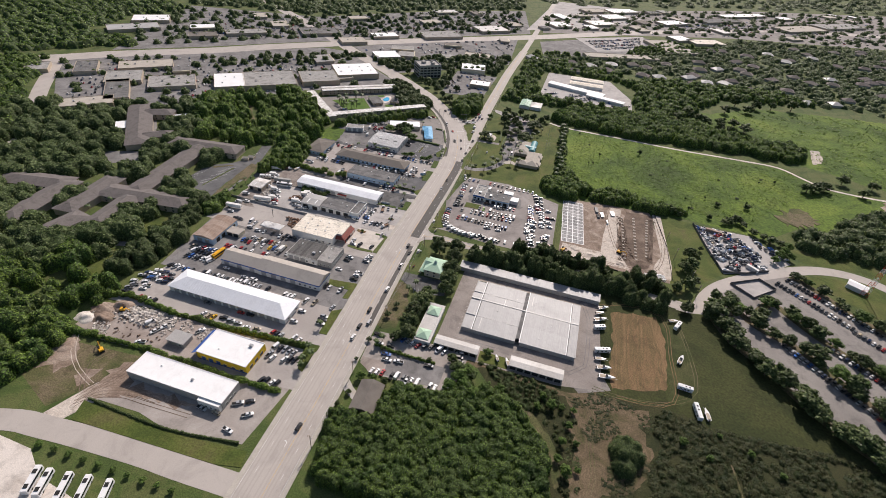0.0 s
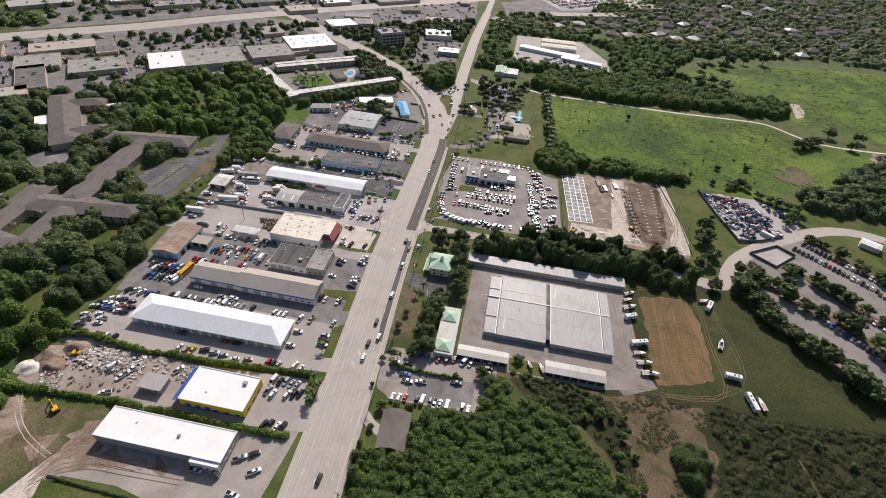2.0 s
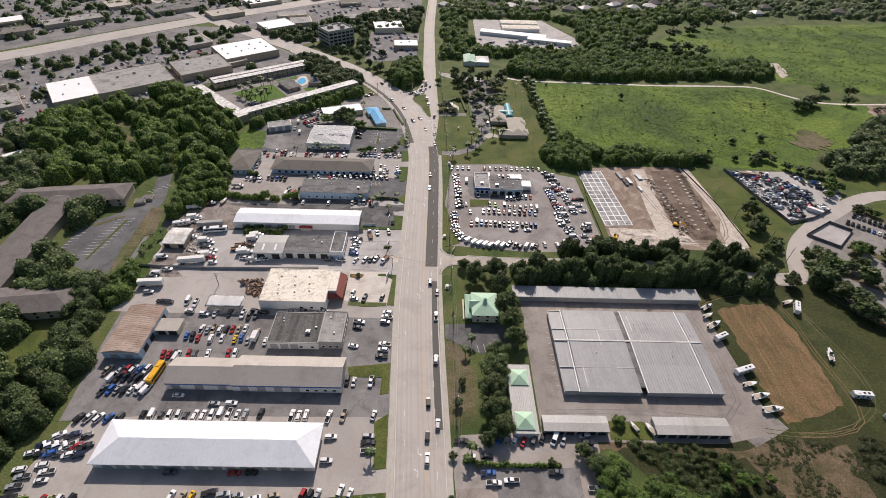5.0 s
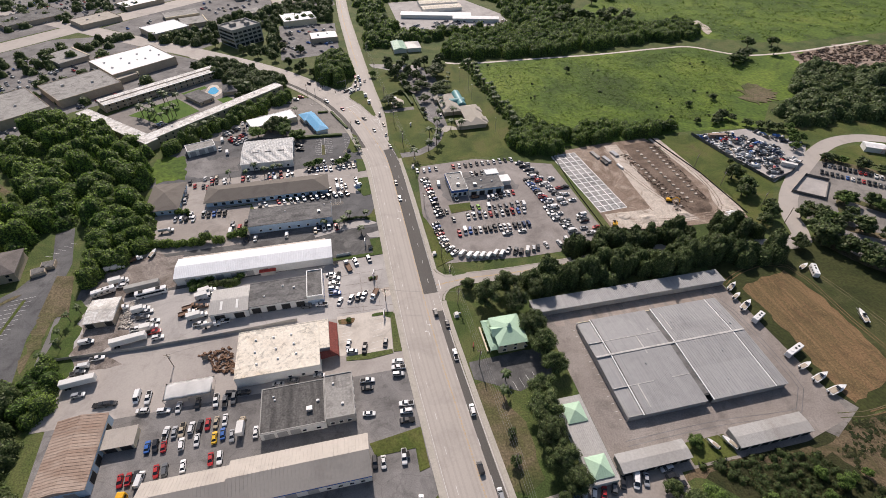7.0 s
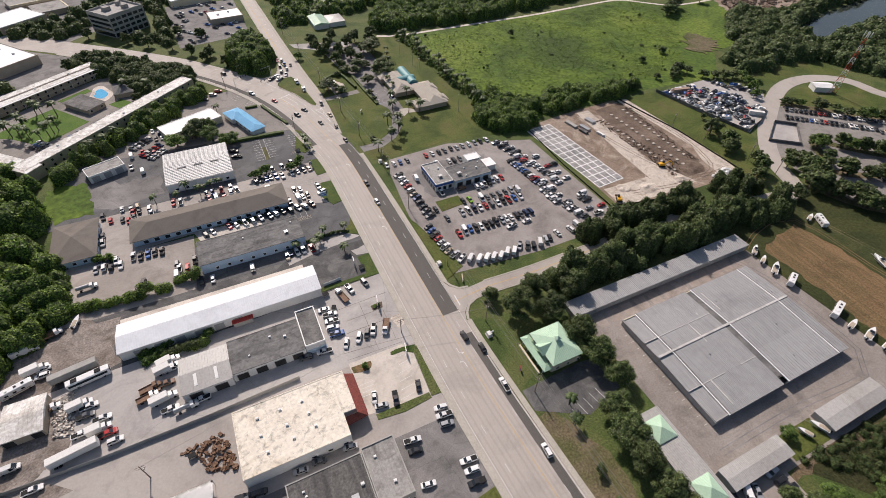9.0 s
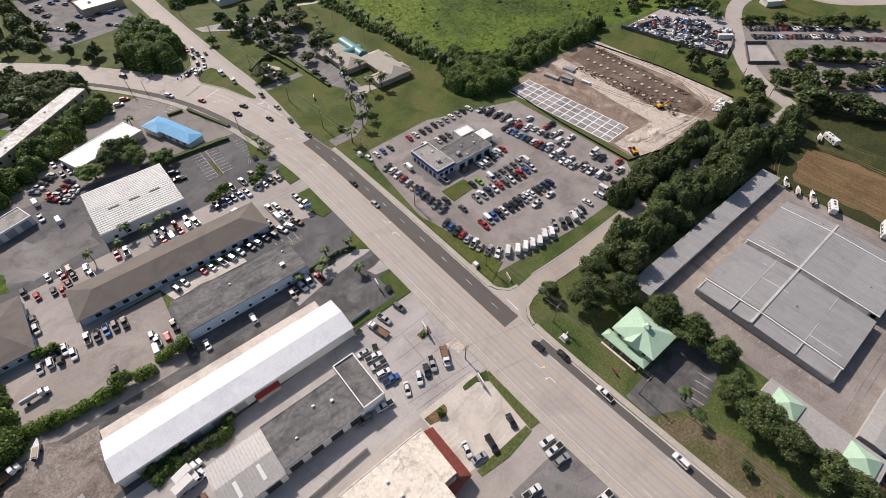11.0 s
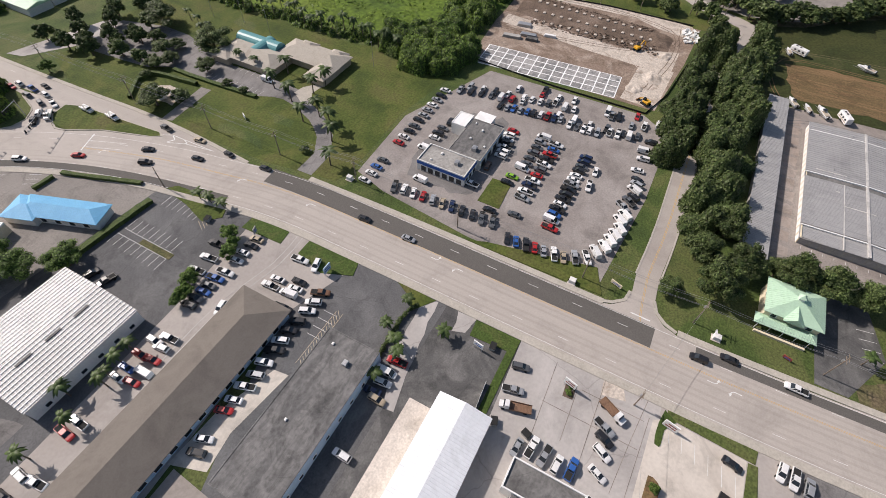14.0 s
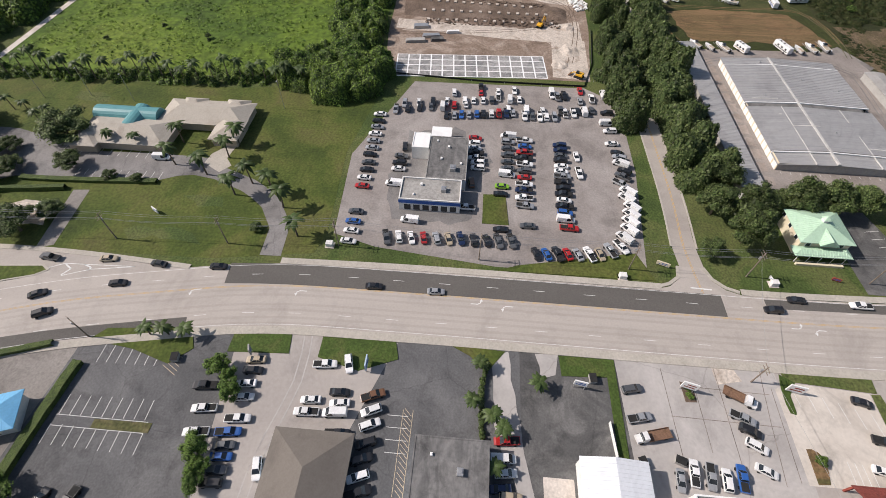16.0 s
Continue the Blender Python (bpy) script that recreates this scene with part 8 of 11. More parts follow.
for x, y, R in ((146.4, 431.6, 3.2), (172.3, 438, 3.6), (158, 408, 5.2), (152, 404, 4.4), (163, 403, 4.0), (136, 405, 3.2), (147, 401, 3.4), (168.7, 393.5, 4.2), (181, 386, 4.6), (176, 390, 3.8), (104, 401, 5.2), (98, 404, 4.4), (188, 384, 4.0), (110, 398, 4.0),
                (129.8, 647, 7.0), (143.9, 672, 8.0), (163, 644, 7.5), (180, 650, 8.0), (196, 655, 7.5), (207, 640, 8.5), (195, 703, 8.0), (226, 720, 8.0), (239, 501, 7.0), (248, 506, 7.5), (258, 512, 7.0), (281, 536, 7.0), (293, 514, 6.0), (309, 536, 6.5)):
    tree("distant", x, y, R, R * 1.35)
area("pale_weeds", "pale dry weeds in the meadow corner", [(207.6, 453), (224.6, 459), (234.5, 444), (228, 429), (198.6, 423), (196, 434)], 0.35, "worn_grass", "field", 2.5)
area("bare_pad", "pale bare pad in the far meadow", [(275, 619), (287, 625), (279, 587), (267, 578)], 0.3, "pale_dirt", "ground", 1.0)

for x, y, R in ((-72.8, 148.6, 2.8), (-66.2, 150, 2.4), (-60, 150.4, 2.2), (-79.3, 174.1, 1.8), (-74.7, 137.7, 1.8), (-80.1, 158.8, 1.4), (-69.8, 170.8, 1.4), (-59.4, 171.4, 1.5), (-42.3, 172.1, 1.6), (-26.4, 171.5, 2.8), (-54, 128, 3.0), (-72, 126, 2.8), (-77, 130, 1.6), (-26, 158, 4.2), (-20, 161, 4.4), (-14, 158, 4.0)):
    tree("light" if R > 2.3 else "oak", x, y, R)
woods("bush", "big dark rounded bush on trodden ground", [(55, 141), (74, 141), (74, 160), (55, 160)], 5, (2, 4), (5, 8), 0.3, 8.0, "leaf", seed=98, side=7, spots=[(64.5, 152, 7.6, 7.5), (63.5, 144.5, 5.2, 5.5)])
hedge("low green hedge between the parking rows", [(-75, 172.5), (-63.3, 171.1), (-52.5, 171), (-39.5, 171.4)], 1.6, 1.6, 0.35, "leaf_wood", rough=0.5)
woods("tree_belt", "bushes below the long white store", [(-198, 304.5), (-198, 307.5), (-178, 307.8), (-178, 305)], 2.4, (1.0, 1.8), (1.5, 3.0), 0.35, 6.0, "leaf_wood", seed=96, side=2)


# ---- vehicles ----
crng = random.Random(5)
CAR_MODELS = {}
SHAPES = {
    # length, width, body stations (x, bottom, top, half width), cabin stations (x, top, half width at the sill, half width at the roof), sill height, wheel x
    "sedan": (4.7, [(-2.35, 0.42, 0.86, 0.76), (-2.2, 0.28, 0.98, 0.88), (-1.3, 0.24, 1.0, 0.91), (0.75, 0.24, 0.96, 0.91), (1.9, 0.26, 0.84, 0.88), (2.25, 0.32, 0.72, 0.78), (2.35, 0.40, 0.6, 0.66)], [(-1.75, 0.98, 0.80, 0.78), (-1.0, 1.42, 0.82, 0.60), (0.35, 1.44, 0.82, 0.60), (1.25, 0.95, 0.82, 0.76)], (-1.4, 1.42)),
    "suv": (4.8, [(-2.4, 0.5, 1.0, 0.82), (-2.3, 0.34, 1.1, 0.93), (-1.3, 0.3, 1.12, 0.95), (0.9, 0.3, 1.1, 0.95), (1.95, 0.32, 1.0, 0.92), (2.3, 0.38, 0.88, 0.84), (2.4, 0.46, 0.74, 0.72)], [(-2.28, 1.08, 0.84, 0.82), (-1.95, 1.7, 0.86, 0.68), (0.3, 1.74, 0.86, 0.68), (1.2, 1.09, 0.86, 0.8)], (-1.45, 1.45)),
    "pickup": (5.7, [(-2.85, 0.5, 1.02, 0.9), (-2.75, 0.42, 1.06, 0.96), (-0.6, 0.4, 1.08, 0.98), (1.3, 0.4, 1.1, 0.98), (2.4, 0.42, 1.04, 0.94), (2.8, 0.46, 0.9, 0.86), (2.85, 0.52, 0.78, 0.76)], [(-0.72, 1.07, 0.86, 0.84), (-0.5, 1.78, 0.88, 0.7), (0.75, 1.8, 0.88, 0.7), (1.55, 1.09, 0.88, 0.82)], (-1.8, 1.85)),
    "van": (5.6, [(-2.8, 0.5, 1.15, 0.95), (-2.75, 0.36, 1.2, 1.0), (-1.0, 0.34, 1.22, 1.0), (1.4, 0.34, 1.2, 1.0), (2.3, 0.36, 1.05, 0.96), (2.7, 0.4, 0.9, 0.86), (2.8, 0.5, 0.75, 0.74)], [(-2.74, 1.19, 0.95, 0.93), (-2.66, 2.15, 0.95, 0.86), (1.0, 2.2, 0.95, 0.84), (1.95, 1.15, 0.92, 0.84)], (-1.75, 1.8)),
}


def loft(bm, rows):
    rows = [[bm.verts.new(p) for p in r] for r in rows]
    n = len(rows[0])
    for r, s in zip(rows, rows[1:]):
        for i in range(n):
            j = (i + 1) % n
            bm.faces.new((r[i], r[j], s[j], s[i]))
    bm.faces.new(rows[0][::-1]), bm.faces.new(rows[-1])
    bmesh.ops.recalc_face_normals(bm, faces=bm.faces)
    return bm


bm = bmesh.new()
loft(bm, [[(-18.6, y, 2.9), (-15.12, y, 5.1), (-15.12, y, 4.9), (-18.6, y, 2.7)] for y in (-8.6, 8.6)])
part("side_canopy", bm, "wall_blue", STORE, "blue sloping side canopy")


def car_model(kind, colour):
    L, body, cabin, axles = SHAPES[kind]
    root = new("car")
    bm = bmesh.new()
    loft(bm, [[(x, -h * 0.9, zb), (x, -h, (zb + zt) * 0.55), (x, -h * 0.9, zt), (x, h * 0.9, zt), (x, h, (zb + zt) * 0.55), (x, h * 0.9, zb)] for x, zb, zt, h in body])
    # roof skin and pillars over the glass
    (xa, za, sa, ra), (xb, zb, sb, rb), (xc, zc, sc, rc), (xd, zd, sd, rd) = cabin
    v = bmesh.new()
    loft(v, [[(xb - 0.05, -rb - 0.02, zb - 0.03), (xb - 0.05, rb + 0.02, zb - 0.03), (xb - 0.05, rb - 0.06, zb + 0.05), (xb - 0.05, -rb + 0.06, zb + 0.05)], [(xc + 0.05, -rc - 0.02, zc - 0.03), (xc + 0.05, rc + 0.02, zc - 0.03), (xc + 0.05, rc - 0.06, zc + 0.05), (xc + 0.05, -rc + 0.06, zc + 0.05)]])
    if kind == "van":
        loft(v, [[(xa - 0.01, -sa - 0.02, za - 0.05), (xa - 0.01, sa + 0.02, za - 0.05), (xb - 0.02, rb + 0.02, zb), (xb - 0.02, -rb - 0.02, zb)], [(0.2, -sa - 0.02, za - 0.05), (0.2, sa + 0.02, za - 0.05), (0.2, rb + 0.02, zb), (0.2, -rb - 0.02, zb)]])
    for s in (-1, 1):
        for p, q in (((xa, s * sa, za), (xb, s * rb, zb)), ((xd, s * sd, zd), (xc, s * rc, zc)), (((xa + xd) / 2 - 0.1, s * sb, zd), ((xb + xc) / 2 - 0.1, s * rb, zb))):
            rod(v, p, q, 0.06, 0.05, 4)
    me = bpy.data.meshes.new("tmp")
    v.to_mesh(me)
    v.free()
    bm.from_mesh(me)
    bpy.data.meshes.remove(me)
    part("body", bm, "car_" + colour, root)
    if kind == "pickup":
        bm = bmesh.new()
        box(bm, -2.68, -0.76, 1.0, -0.78, 0.76, 1.10)
        part("bed", bm, "rubber", root)
    bm = bmesh.new()
    loft(bm, [[(x, -s, 0.9), (x, -s, max(0.95, min(z, 1.1) - 0.1)), (x, -r, z), (x, r, z), (x, s, max(0.95, min(z, 1.1) - 0.1)), (x, s, 0.9)] for x, z, s, r in cabin])
    part("cabin_glass", bm, "glass", root)
    wb = bmesh.new()
    hw = body[2][3] - 0.08
    for x in axles:
        for y in (-hw, hw):
            rod(wb, (x, y - 0.11, 0.34), (x, y + 0.11, 0.34), 0.34, 0.34, 9)
    tagged(part("undercarriage", wb, "rubber", root), kind="stuff")
    return root


NAMES = {"sedan": "sedan", "suv": "sport utility vehicle", "pickup": "pickup truck", "van": "van"}
MIX_COLOUR = ["white"] * 9 + ["silver"] * 6 + ["grey"] * 5 + ["black"] * 6 + ["red"] * 2 + ["blue"] * 2 + ["tan"] + ["navy"] * 2
MIX_KIND = ["sedan"] * 6 + ["suv"] * 5 + ["pickup"] * 3 + ["van"]
WHERE = "asphalt lot"


PLACED = []


def car(x, y, deg, spec="", z=0.07):
    """spec: a kind and or a colour; what is left out is drawn by lot."""
    if any(abs(x - a) + abs(y - b) < 2.4 for a, b in PLACED):
        return None
    PLACED.append((x, y))
    words = spec.split()
    kind = next((w for w in words if w in SHAPES), None) or crng.choice(MIX_KIND)
    colour = next((w for w in words if w in CARS), None) or crng.choice(MIX_COLOUR)
    if kind == "van" and "van" not in words:
        colour = "white"
    m = pose(x, y, z, 0, 0, deg + crng.uniform(-2.5, 2.5) + (180 if crng.random() < 0.4 and "fix" not in words else 0))
    if (kind, colour) not in CAR_MODELS:
        CAR_MODELS[kind, colour] = ob = car_model(kind, colour)
        ob.matrix_world = m
    else:
        ob = copy_thing(CAR_MODELS[kind, colour], m)
    ob.name = "pickup_truck" if kind == "pickup" else "van" if kind == "van" else "car"
    return tagged(ob, "%s %s parked on the %s" % (colour, NAMES[kind], WHERE), ob.name.split(".")[0].replace("_", " "), "parked vehicles")


def cars(where, deg, spots, spec=""):
    """Vehicles at (x, y[, spec]) spots that share a heading and the ground they stand on."""
    global WHERE
    WHERE = where
    for s in spots:
        car(s[0], s[1], deg, s[2] if len(s) > 2 else spec)


def row(where, x0, y0, x1, y1, n, deg, spec="", skip=0.0):
    """n vehicles in a straight row, with a few empty bays."""
    global WHERE
    WHERE = where
    for i in range(n):
        if crng.random() >= skip:
            t = i / max(1, n - 1)
            car(x0 + (x1 - x0) * t + crng.uniform(-0.2, 0.2), y0 + (y1 - y0) * t + crng.uniform(-0.15, 0.15), deg, spec)

# ---- parked vehicles, lot by lot ----
row("used car lot", -15.3, 383.9, -76.9, 383.0, 17, 88, "sedan", 0.05)
row("used car lot", -74.4, 372.3, -72.8, 335.8, 11, 15, "", 0)
row("used car lot", -76.8, 328.7, -75.4, 310.6, 7, 20, "", 0)
cars("used car lot", 95, [(-12.5, 300.4, "white van"), (-17.0, 299.9, "suv white"), (-24.2, 300.2, "sedan white")])
cars("used car lot", 72, [(-29.1, 299.0, "sedan black"), (-31.6, 298.7, "suv silver")])
for x, y, dg, spec in ((-68.3, 302.6, 43, "van white fix"), (-64.9, 300.7, 44, "van white fix"), (-61.6, 299.8, 42, "van white fix"), (-58.5, 299.1, 45, "van white fix"), (-55.3, 298.3, 43, "van white fix"), (-51.5, 299.4, 47, "van white fix"), (-48.5, 298.5, 50, "van white fix"),
                       (-44.7, 300.2, 54, "pickup silver"), (-41.3, 298.9, 56, "pickup grey"), (-38.6, 298.0, 58, "suv black"), (-34.9, 298.7, 62, "van white fix"), (-71.9, 304.1, 30, "pickup white"), (-73.6, 307.4, 26, "pickup silver")):
    cars("used car lot", dg, [(x, y, spec)])
row("used car lot", -23.6, 336.5, -44.2, 337.0, 7, 88, "", 0.05)
row("used car lot", -25.6, 330.8, -57.7, 331.6, 11, 88, "", 0)
cars("used car lot", 90, [(-66.2, 330.9, "sedan grey"), (-49.8, 338.6, "sedan green"), (-53.3, 339.0, "sedan black"), (-68.4, 338.9, "sedan black")])
row("used car lot", -26.9, 318.6, -62.6, 319.3, 14, 88, "", 0)
cars("used car lot", 88, [(-66.0, 318.5, "pickup red"), (-25.9, 348.2, "sedan red")])
cars("used car lot", 5, [(-32.5, 313.3, "sedan white"), (-40.9, 313.2, "pickup white"), (-49.0, 348.5, "suv brown")])
row("used car lot", -13.2, 359.3, -9.6, 334.6, 10, 2, "", 0)
row("used car lot", -4.1, 360.0, -0.4, 332.3, 9, 2, "", 0.25)
row("used car lot", -10.9, 330.3, -10.5, 319.5, 5, 2, "", 0)
cars("used car lot", 3, [(4.5, 319.5, "van white"), (3.2, 317.4), (4.0, 314.7, "pickup black"), (6.4, 347.2, "pickup black"), (0.5, 340.4, "pickup white"), (1.8, 357.5), (-7.6, 315.3, "pickup white"), (-7.1, 312.1, "pickup white"), (-5.9, 308.0, "van white"), (3.0, 304.2, "pickup white"), (-4.6, 305.0), (7.9, 308.1, "sedan red"), (1.0, 308.8), (6.1, 299.4, "van white")])
row("used car lot", -29.1, 348.5, -41.7, 346.7, 6, 88, "", 0)
cars("used car lot", 90, [(-60.3, 349.7, "pickup white"), (-6.0, 299.5, "suv black")])
cars("used car lot", 88, [(-38.1, 372.8), (-41.7, 373.0, "suv"), (-44.6, 373.0, "white sedan"), (-51.8, 373.4), (-67.2, 366.3, "van white")])
cars("used car lot", 5, [(-33.0, 372.2, "suv black")])
row("used car lot", -11.4, 378.5, -5.7, 352.6, 7, 2, "", 0.1)
row("used car lot", -7.4, 375.9, -1.9, 343.9, 7, 2, "", 0.1)
row("used car lot", -7.4, 336.3, -5.6, 304.0, 6, 2, "", 0.1)
row("used car lot", 2.9, 346.9, 5.5, 333.9, 3, 2, "", 0)
row("car yard", -195.4, 232.5, -175.5, 233.4, 8, 88, "", 0)
cars("car yard", -86, [(-200.6, 228.7, "sedan blue"), (-197.9, 228.4, "suv black"), (-195.1, 227.8, "sedan red"), (-189.2, 227.3), (-184.2, 227.6), (-178.3, 227.3, "sedan yellow"), (-175.6, 228.2, "sedan blue"), (-172.3, 226.7), (-206.7, 218.2, "sedan red"), (-204.2, 218.3, "sedan red"), (-201.8, 218.4, "suv black"), (-195.8, 219.0, "sedan red"), (-193.1, 219.0), (-187.4, 219.1), (-178.6, 219.5, "sedan red"), (-175.6, 219.4, "suv white")])
cars("car yard", -91, [(-208.7, 250.1, "van white"), (-204.6, 249.1, "pickup white"), (-192.7, 242.5, "white sedan"), (-186.0, 242.7, "black"), (-179.5, 242.5, "pickup white"), (-176.2, 241.6, "pickup grey"), (-173.1, 241.9, "suv grey"), (-164.2, 226.4, "sedan white")])
cars("car yard", -6, [(-197.8, 242.1, "white suv"), (-205.4, 243.7, "white suv"), (-221.0, 249.5, "pickup black"), (-217.8, 249.4, "suv black")])
cars("front lot", -7, [(-110.2, 245.2, "suv white"), (-110.3, 242.4, "pickup white"), (-110.8, 239.3, "suv silver"), (-123.1, 239.0, "pickup white"), (-123.5, 235.6, "sedan black"), (-123.9, 224.8, "sedan white"), (-109.8, 226.0, "pickup white"), (-110.3, 222.9, "suv white"), (-110.6, 219.2, "pickup black"), (-127.8, 254.2, "sedan silver"), (-157.1, 244.7, "silver sedan"), (-151.4, 245.1, "grey sedan"), (-141.5, 245.3, "silver sedan"), (-174.0, 244.4, "black suv"), (-169.5, 243.8, "black sedan")])
cars("front lot", -95, [(-123.9, 206.4, "suv black"), (-121.0, 205.8, "sedan white"), (-113.8, 206.2, "pickup white")])
cars("sandy yard", 88, [(-205.4, 360.3, "white suv"), (-209.1, 361.2, "black"), (-211.8, 362.1, "white"), (-214.8, 361.7, "silver"), (-177, 350.9, "black pickup"), (-180.2, 347.6, "red"), (-183.3, 348.3, "silver pickup")])
cars("truck yard", 4, [(-215.0, 294.6, "pickup white"), (-215.9, 291.4, "pickup grey"), (-211.0, 288.2, "pickup white"), (-216.8, 285.2, "pickup white"), (-209.3, 281.9, "pickup red"), (-207.1, 278.5, "suv white"), (-191.7, 293.0, "pickup brown"), (-196.3, 291.7, "pickup brown"), (-191.0, 282.4, "pickup white"), (-181.3, 281.8, "pickup white"), (-189.5, 298.4, "van white"), (-228.7, 272.3, "pickup white"), (-233.4, 269.2, "van white"), (-234.0, 266.6, "pickup grey"), (-230.6, 255.7, "suv silver"), (-229.9, 313.9, "suv white"), (-229.8, 316.9, "sedan white"), (-235.4, 282.0, "van white")])
cars("workshop yard", -76, [(-115.2, 308.2, "suv grey fix"), (-121.9, 307.6, "silver pickup fix")])
cars("workshop yard", 174, [(-134.4, 301.3, "sedan silver"), (-132.7, 298.2, "pickup white"), (-133.1, 294.9, "pickup silver"), (-133.5, 291.7, "suv white"), (-132.9, 288.4, "pickup blue"), (-139.2, 282.8, "pickup white"), (-145.9, 283.1, "grey suv")])
cars("workshop yard", -116, [(-119.9, 284.4, "silver pickup fix"), (-122.7, 283.6, "black suv fix"), (-126.0, 283.2, "suv white fix"), (-131.0, 282.8, "sedan white fix")])
row("asphalt yard", -201.4, 188.3, -161.7, 190.0, 13, 88, "", 0)
row("asphalt yard", -143.5, 189.5, -137.8, 190.1, 3, 88, "white", 0)
cars("asphalt yard", 2, [(-175.8, 194.5, "silver sedan"), (-168.9, 194.7, "white suv"), (-191.6, 197.9, "white sedan"), (-126.3, 181.1, "suv white"), (-126.4, 171.9, "suv white"), (-111.9, 181.6, "silver suv"), (-111.7, 179.0, "black pickup"), (-111.4, 175.8, "pickup white"), (-181.5, 166.8, "grey suv"), (-158.6, 166.8, "sedan red"), (-152.4, 167.1, "black suv")])
row("asphalt yard", -226.3, 209.7, -209.9, 210.3, 7, 70, "", 0.1)
row("asphalt yard", -222.3, 206.1, -206.5, 206.5, 7, 70, "black", 0.1)
row("asphalt yard", -223.1, 199.9, -205.9, 200.6, 7, 70, "", 0)
cars("asphalt yard", 80, [(-205.1, 217.3, "red sedan"), (-202.3, 217.4, "red suv"), (-200.4, 217.4, "black"), (-155.8, 190.2, "black suv"), (-128.7, 189.6, "pickup white"), (-122.9, 190.1, "pickup tan"), (-110.9, 190.5, "silver"), (-120.7, 205.4, "sedan white"), (-114.0, 206.2, "pickup white"), (-123.9, 206.1, "suv black")])
row("asphalt yard", -225.6, 187.5, -210.5, 187.7, 5, 65, "", 0)
row("asphalt yard", -228.7, 180.1, -218.8, 180.3, 3, 30, "", 0)
row("asphalt yard", -232.9, 176.4, -216.7, 175.8, 6, 30, "", 0)
row("asphalt yard", -234.7, 173.1, -217.8, 172.5, 6, 20, "", 0)
cars("asphalt yard", 10, [(-235.1, 166.9, "white suv"), (-228.2, 168.6, "suv white"), (-232.4, 164.4, "silver"), (-225.0, 166.3, "pickup white"), (-233.1, 161.1, "pickup silver"), (-225.1, 163.2, "sedan white"), (-232.6, 157.3, "pickup black")])
cars("asphalt yard", 75, [(-220.9, 156.2, "red sedan"), (-218.3, 156.3, "tan suv"), (-215.2, 156.3, "white suv"), (-211.2, 156.7, "black suv"), (-177.8, 158.4, "white"), (-173.8, 158.1, "tan"), (-170.8, 158.1, "yellow sedan"), (-132.5, 159.4, "red suv"), (-130.0, 159.2, "black suv"), (-127.4, 159.0, "silver"), (-119.4, 161.1, "suv white"), (-116.0, 159.9, "white")])
cars("asphalt yard", 15, [(-164.8, 159.9, "black pickup"), (-159.9, 159.3), (-155.2, 159.0, "silver"), (-148.8, 158.2, "white sedan"), (-142.6, 159.2, "tan sedan")])
cars("store lot", 75, [(-125.6, 151.0, "white van"), (-122.3, 150.9, "black suv"), (-119.6, 151.6, "silver suv"), (-116.8, 150.9, "silver"), (-113.9, 151.1, "silver"), (-125.7, 145.7, "silver"), (-122.7, 144.2, "white suv"), (-116.3, 145.3, "white suv"), (-113.4, 145.9, "black suv"), (-110.8, 146.8, "black suv")])
cars("rubble yard", 60, [(-193, 137.8, "white pickup"), (-190.4, 142.8, "white"), (-200.1, 142.4, "silver"), (-170.5, 146.5, "white pickup")])
cars("rubble yard", 20, [(-194.5, 128.8, "white pickup"), (-175.4, 137.0, "white van")])
cars("bare lot", 35, [(-122.6, 113.6, "silver pickup"), (-117.6, 116.6, "black suv"), (-114.5, 109.7, "white pickup")])
cars("store lot", 75, [(-119.8, 129.6, "black"), (-117.2, 130, "black"), (-114, 129.8, "white"), (-111.5, 130.2, "black")])
cars("bare lot", -8, [(-136.9, 105.4, "silver pickup"), (-128.9, 105.6, "tan suv"), (-118.2, 99.8, "white pickup")])
cars("grey lot", 65, [(-64.7, 181.4, "grey suv"), (-61.1, 181.4, "blue"), (-58.2, 181.4, "silver"), (-55.0, 181.2, "white suv"), (-51.8, 180.4, "red sedan"), (-47.7, 181.2, "grey suv"), (-44.1, 182.1, "black"), (-39.6, 181.5, "white van"), (-36.1, 181.2, "silver")])
cars("grey lot", 2, [(-27.4, 183.0, "silver suv"), (-26.9, 180.3, "black suv"), (-26.4, 177.4, "black pickup"), (-66.3, 168.1, "blue pickup"), (-64.6, 164.6, "white pickup"), (-41.3, 168.8, "grey pickup"), (-76, 180.3, "black pickup"), (-73, 174.4, "white"), (-66.4, 174.5, "black"), (-58, 165.6, "white pickup"), (-27.7, 163.1, "pickup white"), (-27.8, 157.6, "pickup white")])
cars("grey lot", 84, [(-69.2, 154.7, "white"), (-66.3, 155.0, "white suv"), (-63.4, 155.6), (-58.0, 155.3, "black pickup"), (-55.4, 156.4, "white van"), (-51.7, 155.8), (-49.5, 155.3, "silver"), (-47.0, 155.9, "white"), (-43.7, 156.2, "white van"), (-36.7, 155.9), (-33.9, 155.8)])
